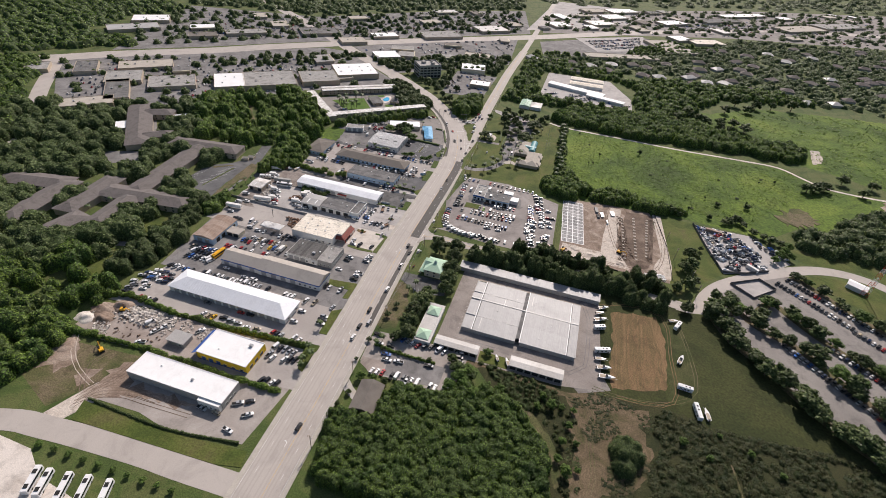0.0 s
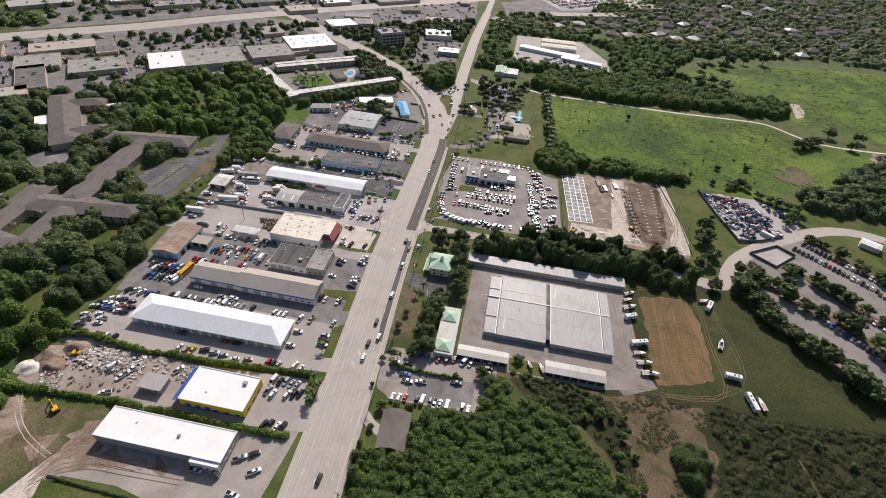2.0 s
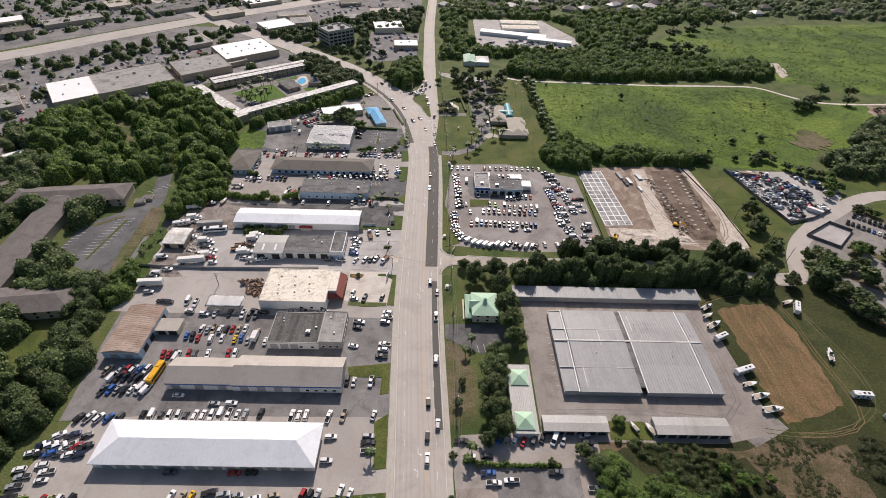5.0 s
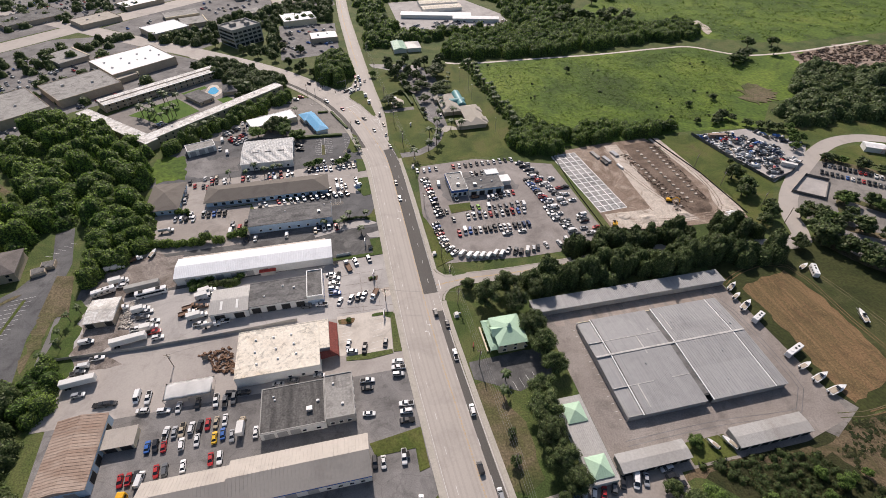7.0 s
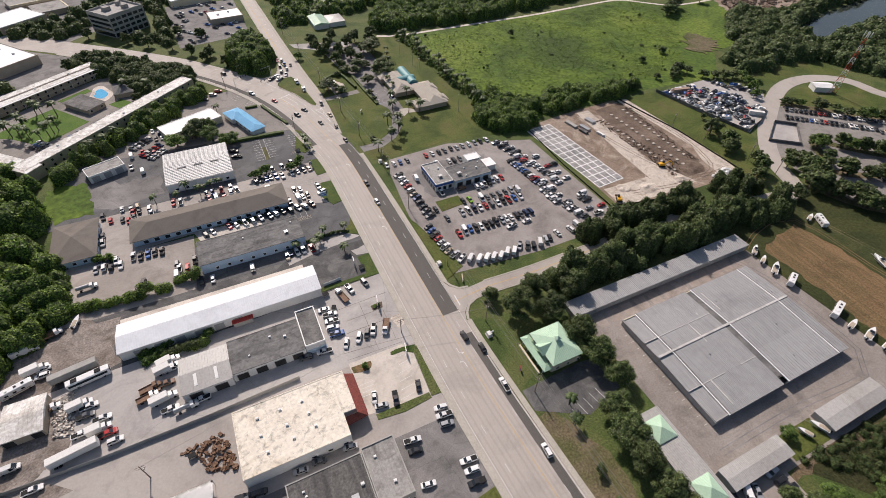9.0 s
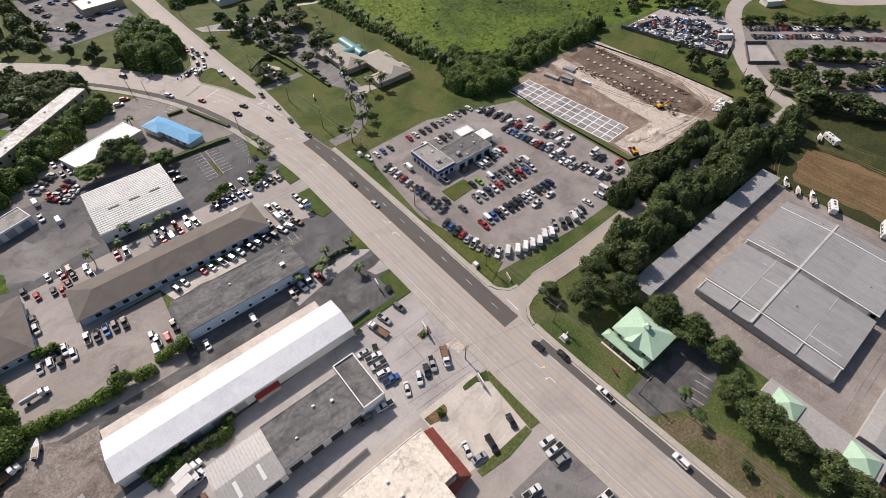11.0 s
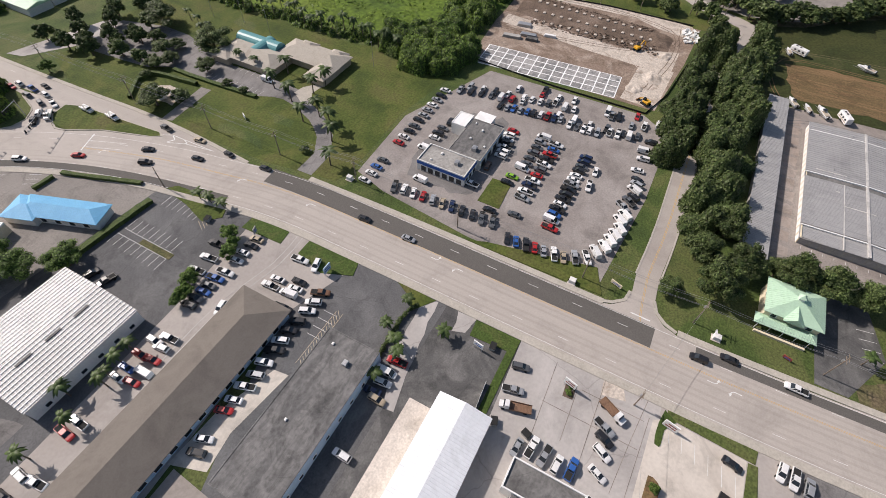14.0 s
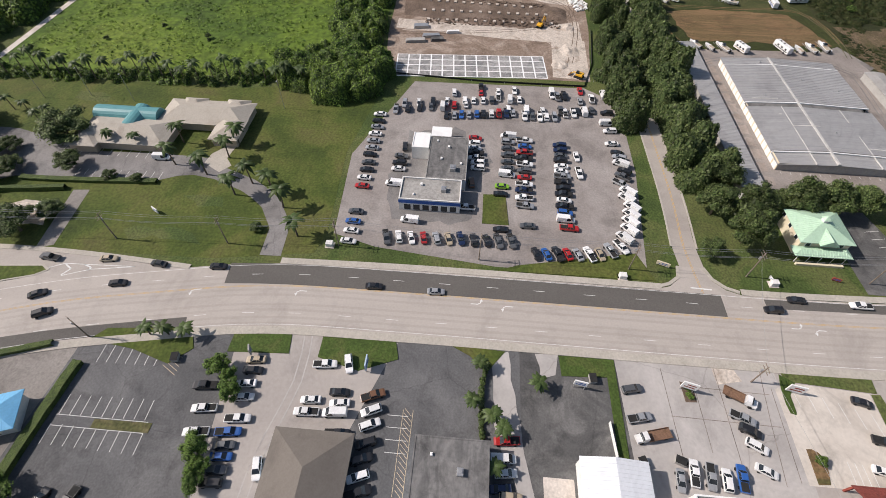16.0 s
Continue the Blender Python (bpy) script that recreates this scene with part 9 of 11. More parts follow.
cars("concrete lot", -85, [(-115.8, 397.1, "tan sedan"), (-118.5, 396.9, "black sedan"), (-121.8, 397.4, "white"), (-125.0, 396.9, "white sedan"), (-129.9, 396.5, "pickup white"), (-132.9, 397.5, "pickup blue"), (-135.7, 397.4, "grey sedan"), (-138.0, 397.2, "sedan blue"), (-140.7, 397.4, "grey"), (-143.2, 397.3, "black suv"), (-128.3, 404.7, "pickup white"), (-123.1, 406.6, "pickup black"), (-133.5, 404.4, "pickup white"), (-115.5, 380.4, "pickup white"), (-122.0, 375.4, "black sedan"), (-124.5, 374.9, "sedan white"), (-126.8, 375.5, "van white"), (-124.3, 381.6, "sedan white"), (-127.1, 381.9, "white"), (-131.2, 373.9, "black")])
cars("concrete lot", -165, [(-114.9, 374.8, "suv white"), (-139.7, 388.9, "white suv")])
cars("black asphalt lot", -66, [(-122.1, 367.7, "brown pickup"), (-125.6, 367.5, "white suv"), (-128.7, 367.2, "suv white"), (-132.7, 367.5, "black suv"), (-136.0, 367.7, "black suv"), (-139.5, 367.8, "white suv"), (-142.4, 367.2, "pickup black")])
cars("black asphalt lot", -85, [(-129.6, 337.2, "red pickup"), (-133.4, 338.0, "van white"), (-136.2, 337.4, "white"), (-139.2, 338.6, "navy sedan")])
cars("cream store lot", -104, [(-113.8, 255.6, "black sedan"), (-122.6, 254.6, "black pickup"), (-129.0, 258.0, "sedan white")])
cars("concrete lot", 109, [(-160.7, 367.4, "red sedan"), (-157.6, 367.2, "white sedan"), (-153.7, 367.1, "pickup white"), (-150.1, 366.9, "silver suv"), (-146.4, 367.3, "white suv"), (-142.8, 367.0, "black"), (-139.3, 367.1, "suv white"), (-135.1, 367.7, "black pickup"), (-132.1, 367.0, "grey suv"), (-167.9, 366.6, "white sedan"), (-171.0, 365.8, "black")])
cars("black asphalt lot", 88, [(-171.4, 336.5, "white sedan"), (-175.7, 337.0, "suv black"), (-155.5, 336.2, "white suv"), (-140.6, 336.4, "tan suv")])
cars("sandy yard", -93, [(-200.6, 363.9, "pickup silver"), (-197.8, 362.8, "pickup black"), (-194.9, 363.1, "blue pickup"), (-192.2, 362.8, "black suv"), (-189.4, 362.6, "black pickup"), (-184.1, 350.5, "grey suv"), (-184.4, 345.5, "white van"), (-207.1, 363.9, "white suv"), (-210.2, 364.9, "black"), (-213.2, 365.9, "silver"), (-197.2, 345.5, "black pickup")])
cars("concrete lot", -91, [(-182.4, 395.9, "red pickup"), (-179.3, 395.3, "silver"), (-167.3, 396.6), (-164.4, 396.8), (-160.2, 396.6, "red suv"), (-155.6, 396.6, "white suv"), (-193.1, 396.2, "white suv"), (-200.1, 396.4, "red pickup"), (-197.6, 395.8, "black")])
cars("asphalt lot", -85, [(-166.4, 392.6, "red sedan"), (-163.2, 392.2), (-159.7, 392.9, "red suv"), (-156.2, 393.7), (-153.2, 394.0), (-212.9, 397.5), (-209.7, 393.7, "red sedan"), (-204.9, 400.5), (-200.9, 398.7), (-198.1, 399.9), (-204.7, 392.2), (-202.1, 390.2, "red sedan"), (-199.8, 392.7), (-192.4, 391.8, "white pickup"), (-204.7, 464.1, "white van"), (-200.1, 447.6), (-194.5, 449.1, "red pickup"), (-188.8, 470.3), (-185.4, 466.5), (-187.3, 460.7), (-181.6, 455.1), (-184.3, 460.7), (-188.9, 445.8, "red pickup"), (-184.1, 446.5)])
cars("asphalt lot", -85, [(-191.8, 443.1), (-195.0, 429.9), (-200.3, 436.0), (-212.7, 383.7), (-212.6, 378.2)])
cars("asphalt lot", -15, [(-149.1, 429.9, "black suv"), (-148.7, 424.1, "black pickup"), (-128.2, 403.9, "pickup white"), (-157.2, 498.1, "black sedan"), (-151.6, 502.7, "silver suv"), (-147.8, 506.3, "red suv"), (-159.4, 501.5, "black suv")])
cars("school car park", 95, [(-46.9, 452.6, "white van")])
cars("road", -82, [(-89.7, 447.8, "tan sedan fix"), (-97.4, 441.0, "black sedan fix")])
cars("road", -87, [(-89.5, 416.5, "black sedan"), (-92.1, 372.7, "black sedan fix"), (-92.3, 356.0, "silver sedan fix")])
cars("road", -62, [(-128.4, 494.6, "white suv"), (-117.1, 478.9, "red sedan"), (-102.6, 460.1, "black sedan"), (-108.0, 455.3, "black suv"), (-141.3, 531.9, "black suv")])
cars("road", -97, [(-102.6, 539.1, "red sedan"), (-99.8, 538.5, "white suv"), (-99.4, 530.6, "blue"), (-95.7, 528.0, "black"), (-103.2, 528.5, "grey suv"), (-99.5, 522.7, "white"), (-90.7, 464.1, "grey pickup"), (-90.1, 433.2, "black sedan")])
cars("road", -110, [(-103.9, 519.3, "grey"), (-101.9, 513.9, "white")])
cars("road", -138, [(-108.3, 513.3, "white suv"), (-112.8, 510.3, "black suv")])
cars("road", 90, [(-86.5, 243.5, "pickup white fix")])
cars("road", 90, [(-89.1, 196.8, "black suv fix"), (-88.9, 173.1, "white suv fix"), (-89.9, 267.3, "black suv fix"), (-86.1, 260.0, "black sedan fix")])
cars("road", 88, [(-89.1, 182.2, "black suv fix"), (-85.1, 187.0, "silver fix"), (-88.3, 112.3, "black suv fix"), (-86.2, 218.2, "white suv fix")])

# ---- boats, campers, trucks and machines ----
def wheel_at(root, x, y, r=0.4, w=0.25, name="wheel"):
    key = "wheel_%g_%g" % (r, w)
    me = bpy.data.meshes.get(key)
    if me is None:
        bm = bmesh.new()
        rod(bm, (0, -w / 2, 0), (0, w / 2, 0), r, r, 12)
        me = bpy.data.meshes.new(key)
        bm.to_mesh(me)
        bm.free()
        me.materials.append(M["rubber"])
    o = new(name, me)
    o.parent, o.location = root, (x, y, r)
    return o


def rounded(L, W, z0, z1, nose=0.3, taper=0.06):
    """A vehicle box: rounded ends, sides leaning in a little."""
    bm = bmesh.new()
    rows = []
    for x, k in ((-L / 2, 0.9), (-L / 2 + 0.15, 1.0), (L / 2 - nose, 1.0), (L / 2, 0.88)):
        w, dz = W / 2 * k, (1 - k) * 1.2
        rows.append([(x, -w, z0 + dz), (x, w, z0 + dz), (x, w, z1 - 0.25 - dz), (x, w * (1 - taper * 2), z1 - dz), (x, -w * (1 - taper * 2), z1 - dz), (x, -w, z1 - 0.25 - dz)])
    return loft(bm, rows)


def boat(x, y, deg, L, label, cabin=True):
    root = tagged(new("boat"), label, "boat", "stored boats")
    root.matrix_world = pose(x, y, 0.08, 0, 0, deg)
    W = L * 0.32
    bm = bmesh.new()
    rows = []
    for t in (0.0, 0.25, 0.55, 0.8, 0.93, 1.0):
        w = W / 2 * (1.0 if t < 0.5 else max(0.04, math.cos((t - 0.5) * math.pi)))
        zk, zt = 0.55 + 0.5 * max(0, t - 0.6) * 2, 1.5 + 0.35 * t
        rows.append([(-L / 2 + L * t, -w * 0.55, zk + 0.1), (-L / 2 + L * t, 0, zk), (-L / 2 + L * t, w * 0.55, zk + 0.1), (-L / 2 + L * t, w, zt), (-L / 2 + L * t, -w, zt)])
    loft(bm, rows)
    part("hull", bm, "hull", root)
    bm = bmesh.new()
    prism(bm, [(-L * 0.44, -W * 0.36), (L * 0.05, -W * 0.36), (L * 0.05, W * 0.36), (-L * 0.44, W * 0.36)], 1.45, 1.72)
    part("cockpit", bm, "wall_tan", root)
    if cabin:
        bm = bmesh.new()
        prism(bm, [(-L * 0.05, -W * 0.32), (L * 0.24, -W * 0.2), (L * 0.24, W * 0.2), (-L * 0.05, W * 0.32)], 1.6, 2.35, 0.25)
        part("cabin", bm, "hull", root)
        bm = bmesh.new()
        prism(bm, [(-L * 0.1, -W * 0.3), (L * 0.03, -W * 0.3), (L * 0.03, W * 0.3), (-L * 0.1, W * 0.3)], 2.36, 2.75, 0.2)
        part("windscreen", bm, "glass", root)
    bm = bmesh.new()
    box(bm, -L / 2 - 0.5, -0.25, 0.8, -L / 2 - 0.02, 0.25, 1.9)
    part("outboard_motor", bm, "rubber", root)
    bm = bmesh.new()
    for s in (-1, 1):
        box(bm, -L * 0.42, s * W * 0.3 - 0.06, 0.4, L * 0.3, s * W * 0.3 + 0.06, 0.54)
    box(bm, -L * 0.1, -W * 0.45, 0.38, 0.12 - L * 0.1, W * 0.45, 0.5)
    rod(bm, (L * 0.3, 0, 0.47), (L * 0.66, 0, 0.45), 0.06, 0.06)
    part("trailer_frame", bm, "steel", root)
    for s in (-1, 1):
        wheel_at(root, -L * 0.1, s * (W * 0.47), 0.34, 0.2)
    return root


def camper(x, y, deg, L, label, stripe="wall_tan", cab=True, name="motorhome"):
    root = tagged(new(name), label, name.replace("_", " "), "stored campers")
    root.matrix_world = pose(x, y, 0.08, 0, 0, deg)
    part("body", rounded(L, 2.45, 0.55, 3.1, 0.5 if cab else 0.2), "hull", root)
    for s in (-1, 1):
        bm = bmesh.new()
        box(bm, -L * 0.44, s * 1.235 - 0.012, 1.0, L * 0.4, s * 1.235 + 0.012, 1.35)
        part("stripe", bm, stripe, root)
        for k in range(3):
            bm = bmesh.new()
            box(bm, -L * 0.36 + k * L * 0.25, s * 1.235 - 0.02, 1.6, -L * 0.36 + k * L * 0.25 + 1.0, s * 1.235 + 0.02, 2.3)
            part("window", bm, "glass", root)
        for wx in ((-L * 0.28, L * 0.34) if cab else (-L * 0.05, L * 0.05)):
            wheel_at(root, wx, s * 1.1, 0.42, 0.28)
    if cab:
        bm = bmesh.new()
        box(bm, L / 2 - 0.12, -0.95, 1.5, L / 2 + 0.02, 0.95, 2.4)
        part("windscreen", bm, "glass", root)
    for k in (-0.25, 0.02, 0.25):
        bm = bmesh.new()
        box(bm, k * L - 0.4, -0.35, 3.1, k * L + 0.4, 0.35, 3.28)
        part("roof_vent", bm, "rubber" if k > 0 else "trim_white", root)
    return root


def semi_trailer(x, y, deg, L, label, m="wall_white"):
    root = tagged(new("semi_trailer"), label, "trailer", "parked trailers")
    root.matrix_world = pose(x, y, 0.08, 0, 0, deg)
    bm = bmesh.new()
    box(bm, -L / 2, -1.25, 1.15, L / 2, 1.25, 3.95)
    bmesh.ops.bevel(bm, geom=bm.edges[:], offset=0.06, segments=1, affect="EDGES")
    n = int(L / 1.2)
    for i in range(n):
        xx = -L / 2 + 0.4 + (L - 0.8) * i / (n - 1)
        box(bm, xx - 0.05, -1.2, 3.951, xx + 0.05, 1.2, 3.985)
    part("cargo_box", bm, m, root)
    bm = bmesh.new()
    box(bm, -L / 2 + 0.3, -0.5, 0.9, L / 2 - 0.3, 0.5, 1.14)
    part("chassis", bm, "rubber", root)
    for wx in (-L / 2 + 1.4, -L / 2 + 2.6):
        for s in (-1, 1):
            wheel_at(root, wx, s * 1.0, 0.5, 0.45)
    for s in (-1, 1):
        bm = bmesh.new()
        box(bm, L / 2 - 2.6, s * 0.8 - 0.07, 0.0, L / 2 - 2.45, s * 0.8 + 0.07, 0.9)
        part("landing_leg", bm, "steel", root)
    return root


def truck(x, y, deg, L, label, bed="rust", paint="car_white"):
    root = tagged(new("truck"), label, "truck", "work trucks")
    root.matrix_world = pose(x, y, 0.08, 0, 0, deg)
    part("cab", loft(bmesh.new(), [[(a, -w, 0.6), (a, w, 0.6), (a, w, h * 0.7), (a, w * 0.85, h), (a, -w * 0.85, h), (a, -w, h * 0.7)] for a, w, h in ((L / 2 - 2.6, 1.0, 2.35), (L / 2 - 1.5, 1.0, 2.3), (L / 2 - 1.1, 0.98, 1.5), (L / 2 - 0.1, 0.95, 1.35))]), paint, root)
    bm = bmesh.new()
    prism(bm, [(L / 2 - 2.5, -0.9), (L / 2 - 1.12, -0.9), (L / 2 - 1.12, 0.9), (L / 2 - 2.5, 0.9)], 1.62, 2.25, 0.08)
    part("cab_glass", bm, "glass", root)
    bm = bmesh.new()
    a, b = -L / 2, L / 2 - 2.75
    if bed == "box":
        box(bm, a, -1.2, 0.95, b, 1.2, 3.3)
    elif bed == "tank":
        rod(bm, (a, 0, 1.7), (b, 0, 1.7), 0.8, 0.8, 14)
    else:
        box(bm, a, -1.15, 0.95, b, 1.15, 1.1)
        for s in (-1, 1):
            box(bm, a, s * 1.12 - 0.04, 1.101, b, s * 1.12 + 0.04, 1.45)
    part({"box": "cargo_box", "tank": "tank"}.get(bed, "flatbed"), bm, {"box": "wall_white", "tank": "steel", "rust": "rust_brown", "utility": "wall_white"}[bed], root)
    for wx in (L / 2 - 1.2, -L / 2 + 1.4):
        for s in (-1, 1):
            wheel_at(root, wx, s * 0.95, 0.45, 0.32)
    return root


def bus(x, y, deg, L, label, m="hull", name="coach"):
    root = tagged(new(name), label, "bus", "parked buses")
    root.matrix_world = pose(x, y, 0.08, 0, 0, deg)
    part("body", rounded(L, 2.6, 0.45, 3.3, 0.35), m, root)
    for s in (-1, 1):
        bm = bmesh.new()
        box(bm, -L * 0.46, s * 1.305 - 0.015, 1.7, L * 0.44, s * 1.305 + 0.015, 2.75)
        part("window_band", bm, "glass", root)
        for wx in (-L * 0.28, L * 0.32):
            wheel_at(root, wx, s * 1.15, 0.5, 0.3)
    bm = bmesh.new()
    box(bm, L / 2 - 0.1, -1.05, 1.3, L / 2 + 0.03, 1.05, 2.8)
    part("windscreen", bm, "glass", root)
    for k in (-0.3, 0.25):
        bm = bmesh.new()
        box(bm, k * L - 0.9, -0.8, 3.3, k * L + 0.9, 0.8, 3.55)
        part("roof_unit", bm, "rubber" if m == "hull" else m, root)
    return root


def excavator(x, y, deg, label, loader=False):
    root = tagged(new("loader" if loader else "excavator"), label, "machine")
    root.matrix_world = pose(x, y, 0.12, 0, 0, deg)
    for s in (-1, 1):
        bm = bmesh.new()
        pts = [(-1.9, 0.35), (-1.6, 0.0), (1.6, 0.0), (1.9, 0.35), (1.6, 0.8), (-1.6, 0.8)]
        loft(bm, [[(a, s * 1.0 - 0.28, b) for a, b in pts], [(a, s * 1.0 + 0.28, b) for a, b in pts]])
        part("track", bm, "rubber", root)
    bm = bmesh.new()
    box(bm, -1.7, -1.15, 0.95, 1.2, 1.15, 2.0)
    bmesh.ops.bevel(bm, geom=bm.edges[:], offset=0.15, segments=1, affect="EDGES")
    part("house", bm, "machine_yellow", root)
    bm = bmesh.new()
    prism(bm, rect(0.1, 0.1, 1.2, 1.1), 2.0, 3.0, 0.1)
    part("cab", bm, "glass", root)
    p = [(1.0, -0.2, 1.7), (2.6, -0.2, 1.6), (3.6, -0.2, 0.6)] if loader else [(1.0, -0.2, 1.7), (3.3, -0.2, 3.6), (5.4, -0.2, 2.4), (5.6, -0.2, 0.7)]
    for k, (a, b) in enumerate(zip(p, p[1:])):
        bm = bmesh.new()
        rod(bm, a, b, 0.26, 0.2, 4)
        part("boom" if k == 0 else "stick", bm, "machine_yellow", root)
    bm = bmesh.new()
    w = 1.3 if loader else 0.6
    ex, ez = p[-1][0], p[-1][2]
    loft(bm, [[(ex, -w, ez + 0.3), (ex + 0.7, -w, ez - 0.1), (ex + 0.5, -w, ez - 0.5), (ex, -w, ez - 0.4)], [(ex, w, ez + 0.3), (ex + 0.7, w, ez - 0.1), (ex + 0.5, w, ez - 0.5), (ex, w, ez - 0.4)]])
    part("bucket", bm, "rust_brown", root)
    return root


M["rust_brown"] = mat("rusty_brown_steel", [(0.15, 0.085, 0.05), (0.21, 0.125, 0.08), (0.11, 0.065, 0.042)], 0.6, 3, 0.2, rough=0.7, bump=0.1)
M["bus_yellow"] = mat("school_bus_yellow", [(0.75, 0.38, 0.02), (0.80, 0.43, 0.03)], 0.5, 3, 0.06, rough=0.4, bump=0)

for a in ((50.5, 253.1, 30, 6.8, "white fibreglass motor boat on a trailer"), (48.7, 247.3, 25, 5.6, "small white covered boat on a trailer", False), (49.2, 241.5, 28, 8.4, "white cabin cruiser with a dark top on a trailer"), (50.5, 208.0, 12, 6.4, "white open motor boat on a trailer", False), (52.4, 202.2, 14, 8.2, "white cabin cruiser on a trailer"), (54.3, 196.0, 8, 9.0, "large white cabin cruiser on a trailer"),
          (96.2, 224.8, 68, 8.0, "white cabin boat on the mown field"), (106.3, 189.6, 100, 7.4, "bare white sailboat hull on a trailer", False), (-0.6, 186.4, 118, 6.0, "upturned white skiff beside the canopy", False), (-6.8, 187.2, 118, 4.6, "small white boat on a trailer", False), (94.7, 257.6, 20, 6.0, "red and white boat under cover", False)):
    boat(*a)
camper(48.8, 233.5, 24, 7.0, "beige travel trailer under a pale cover", "wall_tan", False, "travel_trailer")
camper(51.0, 214.9, 18, 9.4, "white motorhome with a black front", "rubber")
camper(96.8, 253.4, 62, 7.8, "white motorhome on the mown field")
camper(96.4, 203.2, -4, 8.0, "white travel trailer with a blue stripe", "wall_blue", False, "travel_trailer")
camper(101.5, 189.4, 100, 10.0, "long white travel trailer with roof vents", "wall_grey", False, "travel_trailer")
boat(-220.5, 334.6, 70, 6.0, "small white boat on a trailer in the truck yard", False)
camper(-236.5, 310.8, 18, 9.5, "white motorhome parked in the truck yard")
semi_trailer(-219.5, 310.0, 9, 14.5, "rusty white box trailer", "wall_grey")
bus(-215.0, 305.6, 9, 13.0, "white coach with dark windows in the truck yard")
semi_trailer(-218.0, 278.5, 9, 13.5, "long white box trailer in the yard")
semi_trailer(-231.5, 261.0, 6, 12.0, "old white box trailer in the yard")
truck(-191.0, 298.8, 12, 8.0, "white box truck beside the workshop", "box")
truck(-192.5, 287.0, 10, 8.5, "white box truck in the yard", "box")
truck(-236.0, 327.3, 10, 8.5, "white flatbed truck at the yard edge", "box")
truck(-231.8, 317.2, 12, 8.0, "white service truck in the truck yard", "box")
truck(-228.2, 331.9, 18, 7.0, "rusty truck at the yard edge", "rust")
truck(-211.5, 284.4, 8, 7.0, "white box truck in the truck yard", "box")
truck(-227.0, 298.6, 12, 8.0, "white flatbed truck in the truck yard", "rust")
truck(-190.2, 301.6, 14, 7.6, "white box truck beside the bushes", "box")
truck(-217.5, 352.0, 4, 7.5, "white tank truck in the sandy yard", "tank")
truck(-217.3, 296.0, 10, 7.5, "white box truck in the truck yard", "box")
truck(-196.5, 293.2, 12, 7.0, "rusty brown flatbed truck", "rust", "rust_brown")
truck(-197.5, 289.8, 12, 7.0, "white truck with a rusty bed", "rust")
truck(-186.0, 280.6, 6, 7.5, "silver tank truck beside the workshop", "tank")
truck(-125.8, 305.4, 105, 8.2, "white truck with a rusty brown dump bed", "rust")
truck(-115.2, 283.7, -117, 7.4, "white cab truck with a long dark dump bed", "rust", "car_white")
truck(-169.2, 229.5, 86, 7.5, "cream box truck in the car yard", "box", "car_tan")
bus(-204.8, 208.0, 82, 10.5, "yellow school bus in the asphalt yard", "bus_yellow", "school_bus")
for k, (x, y) in enumerate(((-177.4, 53.5), (-172.2, 54), (-163.5, 55.5), (-155.2, 57), (-145.8, 58.5))):
    bus(x, y, 112, 11.5, "white coach with dark windows in the bus yard")
excavator(60.5, 321.5, -25, "yellow excavator digging on the building site")
excavator(18.8, 307.5, 60, "yellow loader at the site corner", True)
excavator(-208.5, 117.0, 150, "yellow excavator in the grassy yard")
excavator(-221.0, 144.5, 20, "yellow loader beside the rubble", True)


def pile(name, label, x, y, R, H, m, seed, sx=1.0):
    """A loose heap with an uneven surface."""
    bm = bmesh.new()
    rings, n = 7, 22
    vs = [bm.verts.new((x, y, H))]
    for i in range(1, rings + 1):
        for k in range(n):
            a, q = 2 * math.pi * k / n, i / rings
            w = noise.noise(Vector((math.cos(a) * 2 * q, math.sin(a) * 2 * q, seed * 3.7)))
            r = R * q * (1 + 0.25 * w)
            vs.append(bm.verts.new((x + r * sx * math.cos(a), y + r * math.sin(a), max(-0.05, H * (1 - q) ** 0.8 * (1 + 0.8 * w) - (0.05 if i == rings else 0)))))
    for k in range(n):
        bm.faces.new((vs[0], vs[1 + k], vs[1 + (k + 1) % n]))
        for i in range(rings - 1):
            a, b = 1 + i * n + k, 1 + i * n + (k + 1) % n
            bm.faces.new((vs[a], vs[a + n], vs[b + n], vs[b]))
    for f in bm.faces:
        f.smooth = True
    return tagged(part(name, bm, m), label, "heap", "heaps")


for k, a in enumerate(((74.5, 314, 7, 1.4, "dark_dirt", 1.2), (61.5, 308.6, 3.5, 1.3, "pale_dirt", 1.1), (40, 309.5, 4.5, 1.1, "pale_dirt", 1.3), (28, 314.5, 3.5, 0.9, "pale_dirt", 1.2), (-229, 113.5, 5, 1.3, "dirt", 1.0), (-233, 141.5, 6, 2.2, "dirt", 1.2), (-227, 136, 5, 2.4, "dirt", 1.4), (-236, 133, 5, 2.2, "rock", 1.2), (-224, 147, 5, 3.0, "dirt", 1.3))):
    x, y, R, H, m, sx = a
    pile("dirt_mound", "mound of pale loose dirt and rubble", x, y, R, H, m, k + 1, sx)


